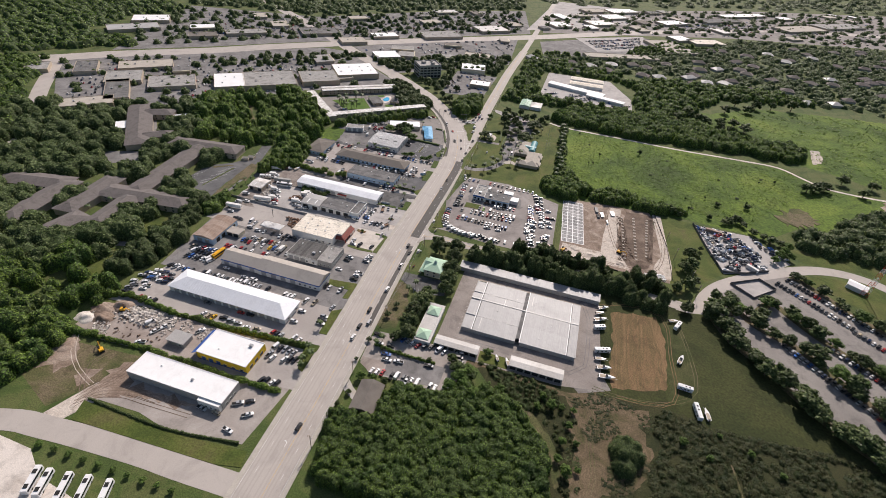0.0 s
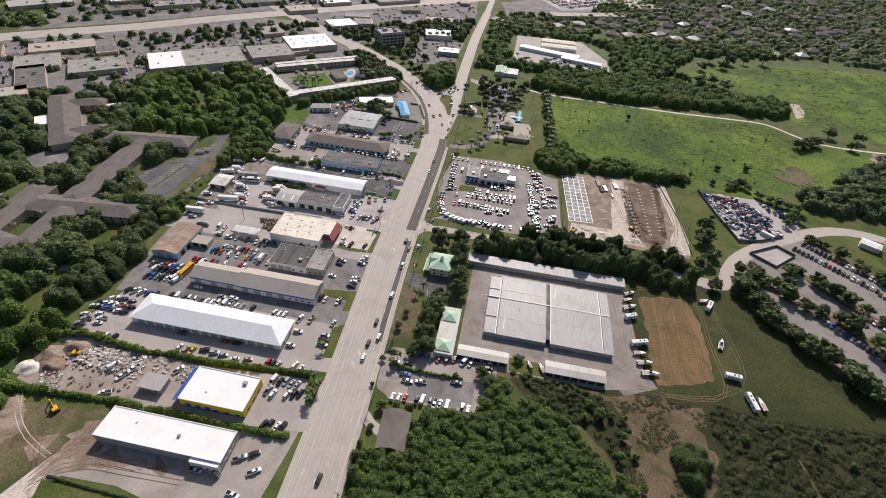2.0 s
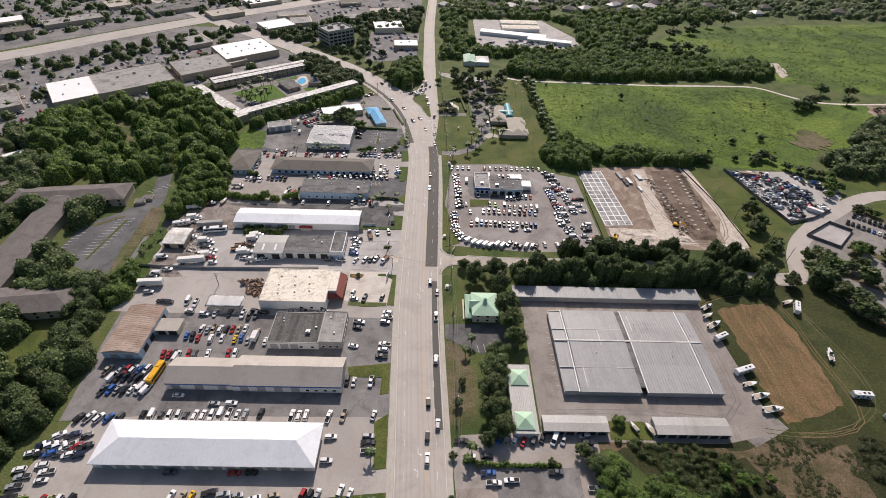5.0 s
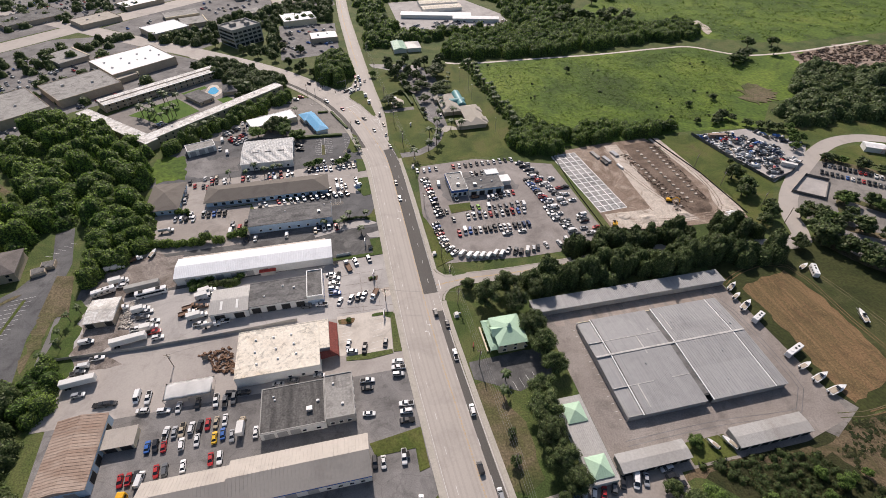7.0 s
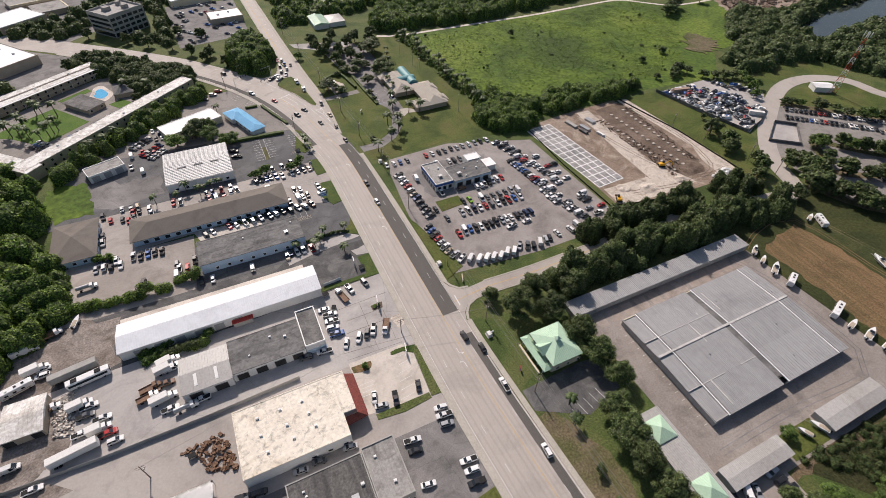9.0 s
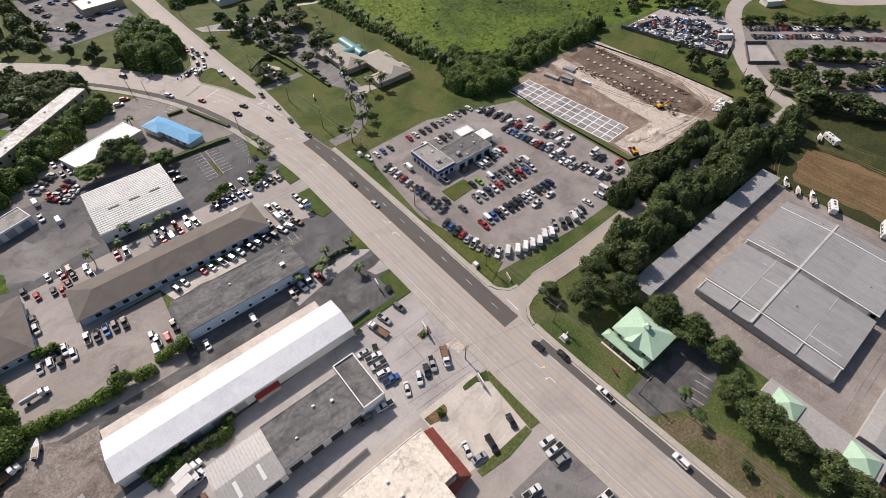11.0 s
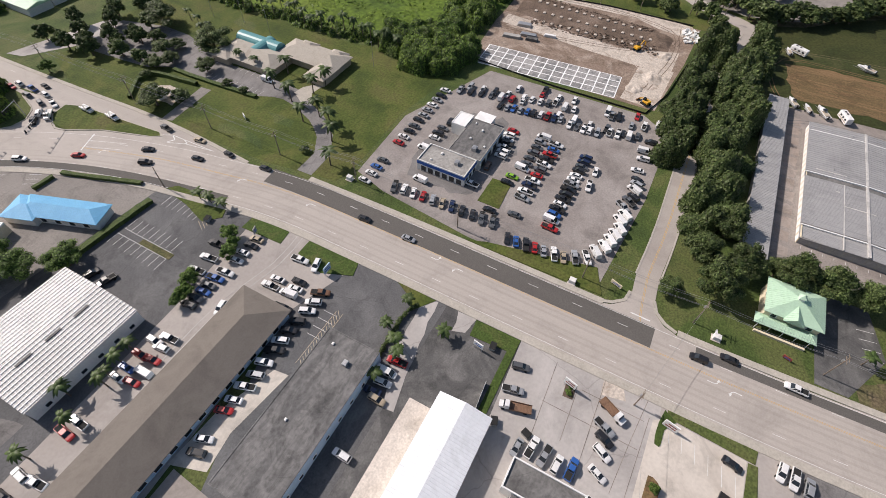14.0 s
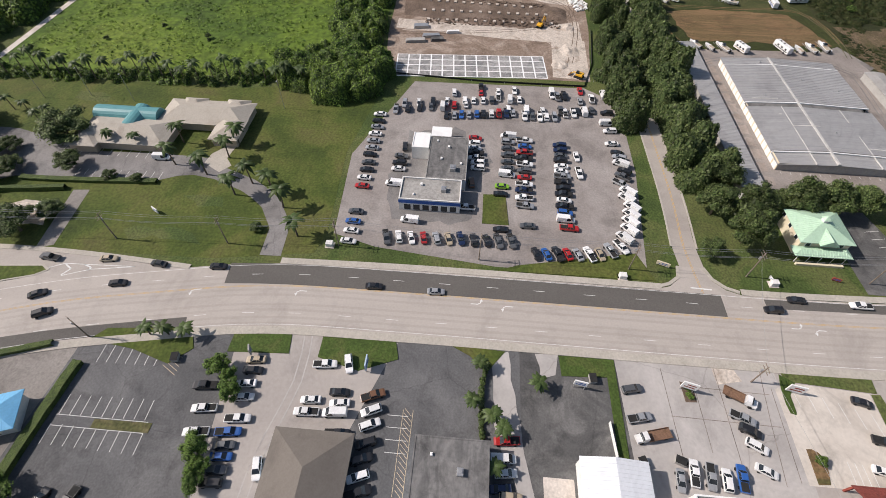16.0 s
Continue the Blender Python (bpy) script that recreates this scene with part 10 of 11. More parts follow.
def rubble(label, poly, n, size, m, seed, name="rubble"):
    """Loose broken blocks lying in a heap, in one object."""
    r = random.Random(seed)
    xs, ys = [p[0] for p in poly], [p[1] for p in poly]
    bm = bmesh.new()
    k = 0
    while k < n:
        x, y = r.uniform(min(xs), max(xs)), r.uniform(min(ys), max(ys))
        if not inside(x, y, poly):
            continue
        k += 1
        s, z = size * r.uniform(0.4, 1.3), r.uniform(0, size * 0.9)
        mtx = pose(x, y, z + 0.1, r.uniform(-30, 30), r.uniform(-30, 30), r.uniform(0, 360))
        v = [bm.verts.new(mtx @ Vector(p)) for p in ((-s, -s * 0.6, -s * 0.3), (s, -s * 0.7, -s * 0.3), (s * 0.9, s * 0.6, -s * 0.3), (-s * 0.8, s * 0.7, -s * 0.3), (-s * 0.9, -s * 0.5, s * 0.3), (s * 0.8, -s * 0.6, s * 0.35), (s, s * 0.5, s * 0.25), (-s * 0.7, s * 0.6, s * 0.3))]
        for f in ((3, 2, 1, 0), (4, 5, 6, 7), (0, 1, 5, 4), (1, 2, 6, 5), (2, 3, 7, 6), (3, 0, 4, 7)):
            bm.faces.new([v[i] for i in f])
    return tagged(part(name, bm, m), label, "rubble", kind="stuff")


rubble("heap of broken white concrete blocks", [(-222, 150), (-190, 152), (-186, 143), (-205, 138), (-220, 141)], 520, 0.8, "rock", 1)
rubble("scattered concrete rubble along the yard edge", [(-236, 138), (-228, 141), (-214, 128), (-222, 124)], 160, 0.6, "rock", 2)
rubble("scattered rubbish beside the yellow store", [(-172, 150), (-162, 151), (-162, 142), (-168, 140)], 90, 0.5, "rock", 3)
rubble("stacked white pipes and debris by the site", [(78, 303), (92, 306), (94, 299), (82, 297)], 60, 0.8, "trim_white", 4)
rubble("jumbled grey scrap in the truck yard", [(-226, 302), (-220, 303), (-219, 286), (-225, 288)], 260, 0.55, "rock", 5, "scrap_heap")
rubble("orange brown spools and barrels in the yard", [(-191, 266), (-176, 267), (-174, 254), (-182, 256), (-184, 262)], 150, 0.7, "rust_brown", 6, "barrel_heap")
rubble("long heaps of broken reddish brown rubble", [(312, 508), (375, 522), (448, 508), (450, 494), (352, 474), (304, 482)], 420, 1.5, "dark_dirt", 9, "rubble_heap")
rubble("mixed debris and blocks strewn over the yard", [(-228, 148), (-196, 151), (-176, 151), (-172, 138), (-190, 136), (-222, 138)], 200, 0.6, "rock", 12)
rubble("brown timber and dirt strewn over the yard", [(-226, 146), (-200, 142), (-180, 132), (-205, 126), (-226, 130)], 46, 0.7, "dark_dirt", 13)
rubble("loose clods along the trenches", [(58, 376), (63, 376), (72, 312), (60, 312)], 260, 0.5, "dark_dirt", 7)
rubble("loose clods along the trenches", [(86, 382), (90, 381), (84, 318), (80, 320)], 160, 0.45, "dark_dirt", 8)

# rows of footings in the dark trenched ground
fb = bmesh.new()
box(fb, -0.9, -0.7, 0.0, 0.9, 0.7, 0.45)
foot = None
for (xa, ya), (xb, yb) in (((62.5, 374), (64.5, 316)), ((72, 377), (73, 318)), ((83, 379), (80.5, 325))):
    for i in range(14):
        t = i / 13
        if foot is None:
            foot = o = part("footing", fb, "pale_dirt")
        else:
            o = new("footing", foot.data)
        o.location = (xa + (xb - xa) * t, ya + (yb - ya) * t, 0.06)
        o.rotation_euler = (0, 0, radians(4 * math.sin(i * 3.1)))
        tagged(o, "square dirt footing in the trenched ground", "footing", "footings")
for x, y, L, W, m, lb in ((41, 377.5, 9, 2.4, "wall_grey", "stack of grey building panels"), (46, 371, 8, 2.4, "steel", "stack of steel bars"), (54.5, 376.5, 7, 3, "steel", "bundle of steel mesh"), (50.5, 361.5, 6, 1.4, "trim_white", "stack of white boards"), (43, 368, 6, 2.2, "roof_tar", "stack of dark building panels")):
    root = tagged(new("panel_stack"), lb, "stack", "material stacks")
    root.matrix_world = pose(x, y, 0.1, 0, 0, 100)
    for k in range(4):
        bm = bmesh.new()
        box(bm, -L / 2 + 0.1 * k, -W / 2, 0.02 + k * 0.3, L / 2 - 0.15 * k, W / 2, 0.27 + k * 0.3)
        part("panel", bm, m, root)


def container(x, y, deg, L, label, m):
    root = tagged(new("shipping_container"), label, "container")
    root.matrix_world = pose(x, y, 0.06, 0, 0, deg)
    bm = bmesh.new()
    xs = [(-L / 2, 0.0)]
    n = int(L / 0.5)
    for i in range(n):
        xs += [(-L / 2 + L * (i + 0.25) / n, 0.0), (-L / 2 + L * (i + 0.4) / n, 0.06), (-L / 2 + L * (i + 0.75) / n, 0.06), (-L / 2 + L * (i + 0.9) / n, 0.0)]
    xs.append((L / 2, 0.0))
    loft(bm, [[(a, -1.25 + o, 0.1), (a, 1.25 - o, 0.1), (a, 1.25 - o, 2.6), (a, -1.25 + o, 2.6)] for a, o in xs])
    part("shell", bm, m, root)
    bm = bmesh.new()
    box(bm, L / 2 + 0.005, -1.15, 0.2, L / 2 + 0.05, 1.15, 2.5)
    part("door", bm, m, root)


container(136.5, 383, -12, 12, "orange and white shipping container in the salvage yard", "roof_rust")
container(158, 340, -40, 9, "white container at the salvage yard gate", "wall_white")


def scrap(label, poly, n, seed, flat=False, turn=42.0):
    """Closely packed cars in one object: a body and a cabin each."""
    r = random.Random(seed)
    xs, ys = [p[0] for p in poly], [p[1] for p in poly]
    sets = {}
    grid = []
    if flat:
        c, s = math.cos(radians(turn)), math.sin(radians(turn))
        cx, cy, far = (min(xs) + max(xs)) / 2, (min(ys) + max(ys)) / 2, max(max(xs) - min(xs), max(ys) - min(ys)) * 0.75
        for i in range(int(-far / 2.8), int(far / 2.8)):
            for j in range(int(-far / 8), int(far / 8)):
                a, b = i * 2.8, j * 8.2 + (1.2 if j % 2 else -1.2)
                x, y = cx + c * a - s * b, cy + s * a + c * b
                if inside(x, y, poly):
                    grid.append((x, y))
        n = min(n, len(grid))
        grid = r.sample(grid, n)
    k = 0
    while k < n:
        x, y = r.uniform(min(xs), max(xs)), r.uniform(min(ys), max(ys))
        if flat:
            x, y = grid[k]
        elif not inside(x, y, poly):
            continue
        k += 1
        colour = "car_" + r.choice(MIX_COLOUR)
        L, body, cabin, _ = SHAPES[r.choice(("sedan", "sedan", "suv", "pickup"))]
        mtx = pose(x, y, 0.1 + (0 if flat else r.uniform(0, 0.25)), 0 if flat else r.uniform(-4, 4), 0 if flat else r.uniform(-4, 4), turn + 90 + r.uniform(-3, 3) if flat else r.uniform(0, 360))
        for m, rows in ((colour, [[(a, -h * 0.9, zb), (a, -h, (zb + zt) / 2), (a, -h * 0.9, zt), (a, h * 0.9, zt), (a, h, (zb + zt) / 2), (a, h * 0.9, zb)] for a, zb, zt, h in body[1:-1]]),
                        ("glass" if flat or r.random() < 0.3 else colour, [[(a, -s, 0.9), (a, -q, z - 0.02), (a, q, z - 0.02), (a, s, 0.9)] for a, z, s, q in cabin]),
                        (colour, [[(a, -cabin[1][3], cabin[1][1] - 0.03), (a, -cabin[1][3], cabin[1][1] + 0.03), (a, cabin[1][3], cabin[1][1] + 0.03), (a, cabin[1][3], cabin[1][1] - 0.03)] for a in (cabin[1][0], cabin[2][0])])):
            vs, fs, _m = sets.setdefault(m, ([], [], m))
            n0, w = len(vs), len(rows[0])
            for row_ in rows:
                vs += [tuple(mtx @ Vector(p)) for p in row_]
            for i in range(len(rows) - 1):
                for j in range(w):
                    a, b = n0 + i * w + j, n0 + i * w + (j + 1) % w
                    fs.append((a, b, b + w, a + w))
            last = n0 + (len(rows) - 1) * w
            if w == 4:
                fs += [(n0, n0 + 1, n0 + 2, n0 + 3), (last, last + 1, last + 2, last + 3)]
            else:
                for o in (n0, last):
                    fs += [(o, o + 1, o + 4, o + 5), (o + 1, o + 2, o + 3, o + 4)]
    name = "car_park_cars" if flat else "scrap_cars"
    return tagged(new(name, mesh_of(name, [(np.array(v), np.array(f), m) for v, f, m in sets.values()])), label, "cars", kind="stuff")


scrap("tightly packed scrapped cars of many colours", [(123, 386), (150, 387), (168, 362), (168, 344), (136, 329)], 190, 1)
scrap("scrapped cars beside the service road", [(168, 386), (182, 375), (190, 362), (184, 360), (170, 375)], 16, 2)

# ---- poles, cables, signs ----
def utility_pole(x, y, h, deg, label="weathered wooden utility pole with crossarm"):
    root = tagged(new("utility_pole"), label, "utility pole", "utility poles")
    root.matrix_world = pose(x, y, 0.02, 0, 0, deg)
    bm = bmesh.new()
    rod(bm, (0, 0, -0.3), (0, 0, h), 0.19, 0.12, 8)
    part("pole", bm, "wood_pole", root)
    for z in (h - 0.6, h - 1.6):
        bm = bmesh.new()
        box(bm, -1.3, -0.06, z, 1.3, 0.06, z + 0.13)
        part("crossarm", bm, "wood_pole", root)
    bm = bmesh.new()
    rod(bm, (0.35, 0.2, h - 3.0), (0.35, 0.2, h - 2.1), 0.26, 0.26, 10)
    part("transformer", bm, "steel", root)
    return root


def cable(a, b, sag=0.9, r=0.028):
    bm = bmesh.new()
    p = [Vector(a).lerp(Vector(b), t / 8) - Vector((0, 0, sag * (1 - (t / 4 - 1) ** 2))) for t in range(9)]
    loft(bm, [[q + Vector((0, 0, r)), q + Vector((r, r, -r)), q + Vector((-r, -r, -r))] for q in p])
    return tagged(part("power_cable", bm, "cable"), "thin overhead power cable, grey lightened as for sun glint", "cable", "power cables")


def signal_mast(x, y, tips, h=6.6):
    """A signal pole with mast arms that carry hanging signal heads."""
    root = tagged(new("traffic_signal"), "grey steel traffic signal mast with hanging dark signal heads", "traffic signal", "traffic signals")
    root.matrix_world = pose(x, y, 0.15)
    bm = bmesh.new()
    rod(bm, (0, 0, -0.2), (0, 0, h + 0.5), 0.17, 0.12, 8)
    part("pole", bm, "steel", root)
    for tx, ty, n in tips:
        bm = bmesh.new()
        rod(bm, (0, 0, h), (tx - x, ty - y, h + 0.3), 0.12, 0.07, 6)
        arm = part("mast_arm", bm, "steel", root)
        for k in range(n):
            t = 1 - 0.2 * k
            bm = bmesh.new()
            obox(bm, (tx - x) * t, (ty - y) * t, h - 0.95, h + 0.2, 0.4, 0.4, math.degrees(math.atan2(ty - y, tx - x)))
            part("signal_head", bm, "rubber", arm)
    return root


signal_mast(-109.7, 503.6, [(-120.8, 496.9, 4)])
signal_mast(-111.6, 517.2, [(-118.3, 513.6, 3)])
signal_mast(-126.0, 528.4, [(-132.9, 524.4, 3)])
signal_mast(-136.6, 506.4, [(-128.6, 510.2, 3)])
for x, y, dg in ((-97.9, 499.2, -92), (-96.2, 486.8, -96)):
    ob = truck(x, y, dg, 6.2, "white utility truck with a folded boom on the grass island", "utility")
    bm = bmesh.new()
    rod(bm, (-1.8, 0, 2.2), (1.6, 0.2, 2.9), 0.16, 0.12, 6), rod(bm, (-1.8, 0, 1.1), (-1.8, 0, 2.2), 0.25, 0.2, 8)
    part("boom", bm, "trim_white", ob)
    bm = bmesh.new()
    box(bm, -2.9, -1.1, 1.11, -0.2, -0.65, 1.7), box(bm, -2.9, 0.65, 1.11, -0.2, 1.1, 1.7)
    part("tool_lockers", bm, "trim_white", ob)
truck(-107.4, 508.9, -138, 6.5, "white service truck waiting at the junction", "utility")
POLES = [(-76.5, 60), (-77.5, 105), (-78, 150), (-77.5, 195), (-78.2, 237), (-78.8, 270.5), (-79.4, 303), (-80, 345), (-78.5, 385.5), (-80.7, 417.5), (-82.0, 450), (-84, 490), (-86, 540), (-88, 590)]
for x, y in POLES:
    utility_pole(x, y, 10.5, 0)
for (x0, y0), (x1, y1) in zip(POLES, POLES[1:]):
    for dx, z in ((-1.2, 10.3), (0.5, 10.3), (1.2, 10.3), (0.2, 8.2)):
        cable((x0 + dx, y0, z), (x1 + dx, y1, z))
utility_pole(-113.2, 440.5, 9.0, 60), utility_pole(-110.6, 279.3, 8.0, 0), utility_pole(-142.9, 511.0, 9.0, 40), utility_pole(-198, 262, 8.5, 0)
cable((-110.6, 279.3, 7.8), (-198, 262, 8.2)), cable((-78.8, 270.5, 8.4), (-110.6, 279.3, 7.8))
for x, y in ((101, 330), (110, 306), (96, 350), (112, 290)):
    utility_pole(x, y, 11, 40)


def lamp_post(x, y, h, deg):
    root = tagged(new("lamp_post"), "slim grey lamp post on the lawn", "lamp post", "lamp posts")
    root.matrix_world = pose(x, y, 0.02, 0, 0, deg)
    bm = bmesh.new()
    rod(bm, (0, 0, -0.2), (0, 0, h), 0.11, 0.07, 8)
    part("pole", bm, "steel", root)
    bm = bmesh.new()
    box(bm, -0.1, -0.15, h, 0.9, 0.15, h + 0.14)
    part("lamp_head", bm, "steel", root)


for x, y in ((-14.5, 420.5), (-14, 496), (-16, 478), (-17, 513)):
    lamp_post(x, y, 11.5, 180)


def sign(x, y, deg, w, h, z, m, label, posts=True, bars="blue"):
    root = tagged(new("sign"), label, "sign", "roadside signs")
    root.matrix_world = pose(x, y, 0.05, 0, 0, deg)
    bm = bmesh.new()
    box(bm, -w / 2, -0.15, z, w / 2, 0.15, z + h)
    board = part("board", bm, m, root)
    for s in (-1, 1):
        bm = bmesh.new()
        for k in range(2):
            box(bm, -w * 0.36, s * 0.16 - 0.008, z + h * (0.25 + 0.35 * k), w * (0.36 - 0.15 * k), s * 0.16 + 0.008, z + h * (0.4 + 0.35 * k))
        part("lettering", bm, "wall_" + bars, board, bars + " bars of lettering")
        if posts:
            bm = bmesh.new()
            rod(bm, (s * w * 0.4, 0, 0), (s * w * 0.4, 0, z), 0.09, 0.09, 6)
            part("post", bm, "steel", root)
    return root


sign(-115.8, 320.4, 80, 3.0, 2.0, 1.6, "trim_white", "white sign board on posts in the grass")
sign(-114.2, 295.4, 75, 3.4, 2.6, 1.4, "trim_white", "red and white sign on a planter", bars="red")
area("planter_island", "small kerbed planter below the sign", [(-112.6, 293.6), (-112.6, 296.0), (-116.6, 296.2), (-117.2, 293.8)], 0.2, "dark_dirt", "island", 0.3)
tree("light", -115.6, 294.9, 0.9, 1.1, "low clipped shrub below the sign"), tree("light", -114.0, 295.0, 0.8, 1.0, "low clipped shrub below the sign")
sign(-112.4, 270.4, 78, 3.6, 2.8, 0.5, "trim_white", "red and white store sign beside the road", bars="red")
sign(-77.3, 293.3, 70, 3.6, 1.3, 0.4, "wall_cream", "low cream monument sign on the grass")
sign(-71.0, 443.3, 60, 2.4, 1.6, 0.4, "trim_white", "low white school sign on the lawn")
sign(-115.0, 370.4, 0, 3.0, 2.6, 1.0, "wall_paleblue", "pale blue store sign on the verge")
sign(-114.2, 398.7, 20, 1.8, 2.2, 1.4, "wall_grey", "grey store sign on the verge")
sign(-79.9, 264.3, 10, 2.2, 0.8, 0.5, "trim_white", "small white sign on the grass")
sign(-78.2, 246.2, 70, 2.2, 1.0, 0.3, "wall_red", "low reddish sign before the green office")


def cabinet(x, y):
    root = tagged(new("utility_cabinet"), "pale metal utility cabinet on the verge", "cabinet", "utility cabinets")
    root.matrix_world = pose(x, y, 0.1, 0, 0, 0)
    bm = bmesh.new()
    box(bm, -0.8, -1.0, 0.1, 0.8, 1.0, 1.5)
    bmesh.ops.bevel(bm, geom=bm.edges[:], offset=0.08, segments=1, affect="EDGES")
    part("case", bm, "wall_white", root)
    bm = bmesh.new()
    box(bm, -1.1, -1.3, -0.05, 1.1, 1.3, 0.1)
    part("plinth", bm, "concrete", root)


cabinet(-82.4, 305.2), cabinet(-78.8, 388), cabinet(-81, 264)


def dumpster(x, y, deg, m="wall_grey"):
    root = tagged(new("dumpster"), "dark steel dumpster beside the lot", "dumpster", "dumpsters")
    root.matrix_world = pose(x, y, 0.08, 0, 0, deg)
    bm = bmesh.new()
    prism(bm, rect(-1.0, -0.75, 1.0, 0.75), 0.1, 1.3, -0.08)
    part("bin", bm, m, root)
    bm = bmesh.new()
    box(bm, -1.12, -0.84, 1.3, 1.12, 0.84, 1.38)
    part("lid", bm, "rubber", root)


for x, y, dg in ((-131.5, 308.5, 20), (-117, 416.5, 10), (-113, 206.5, 0), (-186, 263, 15), (-130.5, 300.5, 70), (-113.5, 317, 5)):
    dumpster(x, y, dg)


def mast(x, y, h, w):
    """Red and white lattice mast with dishes at its top."""
    root = tagged(new("radio_mast"), "red and white lattice radio mast with antennas", "mast")
    root.matrix_world = pose(x, y, 0, 0, 0, 20)
    n = 10
    for k in range(n):
        bm = bmesh.new()
        z0, z1 = h * k / n, h * (k + 1) / n - 0.02
        q0, q1 = w * (1 - 0.75 * k / n), w * (1 - 0.75 * (k + 1) / n)
        c = [(math.cos(a), math.sin(a)) for a in (0.5, 2.6, 4.7)]
        for i in range(3):
            (a, b), (d, e) = c[i], c[(i + 1) % 3]
            rod(bm, (a * q0, b * q0, z0), (a * q1, b * q1, z1), 0.12, 0.12, 5)
            rod(bm, (a * q0, b * q0, z0), (d * q1, e * q1, z1), 0.06, 0.06, 4)
            rod(bm, (d * q0, e * q0, z0), (a * q1, b * q1, z1), 0.06, 0.06, 4)
            rod(bm, (a * q1, b * q1, z1), (d * q1, e * q1, z1), 0.06, 0.06, 4)
        part("lattice_section", bm, "tower_red" if k % 2 == 0 else "trim_white", root)
    for k in range(6):
        a = k * math.pi / 3
        bm = bmesh.new()
        box(bm, 2.2 * math.cos(a) - 0.2, 2.2 * math.sin(a) - 0.2, h - 2.6, 2.2 * math.cos(a) + 0.2, 2.2 * math.sin(a) + 0.2, h - 0.2)
        part("antenna", bm, "trim_white", root)


mast(233, 339.5, 41, 2.6)


def fence(label, pts, h, m, name="fence"):
    bm = bmesh.new()
    ribbon(bm, pts, -0.03, 0.03, 0.0, h, False)
    root = tagged(new(name), label, "fence")
    part("fence_mesh", bm, m, root)
    pb = bmesh.new()
    rod(pb, (0, 0, -0.1), (0, 0, h + 0.08), 0.05, 0.05, 6)
    first = None
    for p in smooth_line(pts, 6.0)[::2]:
        if first is None:
            first = o = part("post", pb, "steel", root)
        else:
            o = new("post", first.data)
            o.parent = root
        o.location = (p.x, p.y, 0)
    return root


fence("black silt fence round the building site", [(14, 387), (11.5, 345), (12, 306), (30, 301), (60, 298)], 0.8, "rubber")
fence("black silt fence round the building site", [(90, 391), (97, 345), (98, 302)], 0.8, "rubber")
fence("dark screened fence round the salvage yard", [(121, 390), (127, 358), (135, 327), (152, 332), (170, 342)], 2.0, "roof_tar")
fence("dark fence round the depot yard", [(138.5, 315), (152, 304), (170, 320), (160.5, 328.5), (138.5, 315)], 1.8, "roof_tar")
fence("grey chain fence behind the yards", [(-246, 275), (-210, 274), (-180, 274.5), (-150, 276)], 1.6, "wall_grey")
fence("white fence beside the black lot", [(-123.5, 314.4), (-131, 313.8)], 1.6, "trim_white")


# ---- painted parking bays ----
def bays(bm, x0, y0, x1, y1, n, length, deg, z=0.085):
    for i in range(n):
        t = i / max(1, n - 1)
        obox(bm, x0 + (x1 - x0) * t, y0 + (y1 - y0) * t, z - 0.01, z, length, 0.12, deg)


bm = bmesh.new()
for a in ((-117.2, 435, -117, 421, 7, 4.6, 0), (-130, 436.5, -129.6, 417, 9, 4.6, 0), (-136.5, 437, -137, 416, 9, 4.4, 0), (-113.5, 270, -118.5, 254, 6, 4.8, 8), (-129.6, 264.5, -130.2, 260, 4, 4.6, 0), (-126, 361.5, -134, 361, 4, 4.6, 90),
          (-55.4, 449.5, -56.2, 477, 11, 4.2, 0), (-45, 452, -45, 488, 12, 4.6, 0), (-70, 224, -58, 227, 5, 4.6, 100), (-33.6, 203, -33.4, 245, 14, 1.2, 0)):
    bays(bm, *a)
for x in (-132.3, -134.7):
    obox(bm, x, 426.5, 0.075, 0.085, 0.12, 21, 0)
tagged(part("bay_lines", bm, "paint_white"), "white painted parking bay lines", "parking lines", kind="stuff")
bm = bmesh.new()
bays(bm, -125, 359.3, -142, 359.1, 16, 2.4, 45)
obox(bm, -133.5, 360.4, 0.075, 0.086, 18, 0.12, 0), obox(bm, -133.5, 358.2, 0.075, 0.086, 18, 0.12, 0)
bays(bm, -114.5, 417, -120, 417, 6, 4.5, 60)
tagged(part("hatched_lines", bm, "paint_tan"), "worn pale yellow hatched no-parking lines", "parking lines", kind="stuff")
area("bay_island", "worn planted strip between the bays", [(-132.6, 428), (-132.4, 415), (-134.6, 415), (-134.6, 428)], 0.16, "worn_grass", "island")
area("planter_island", "mulched planter with a round shrub", [(-125.4, 272.3), (-125.3, 271.2), (-126, 269.9), (-127.2, 269.1), (-130, 269.4), (-132.4, 270), (-132.6, 272.5)], 0.18, "dry", "island")
tree("light", -128, 270.6, 1.5, 2.2, "small round clipped green shrub"), tree("light", -12.5, 189, 3.2, 3.6, "dense round green bush beside the canopy")
area("grass_strip_yard", "grass strip between canopies", [(-17, 190), (0, 190), (0, 182), (-17, 182)], 0.07, "lawn", "lawn")

# ---- far stores, houses and car parks ----
def far_block(cx, cy, L, W, deg, h, top, label="far flat roofed store", wall="wall_tan"):
    return rot_building("far_store", label, cx, cy, L, W, deg, h, wall=wall, top=top, parapet=0.4, cap=wall, group="far stores", units=[(-L * 0.2, 0, 1.6), (L * 0.15, W * 0.15, 1.4)])


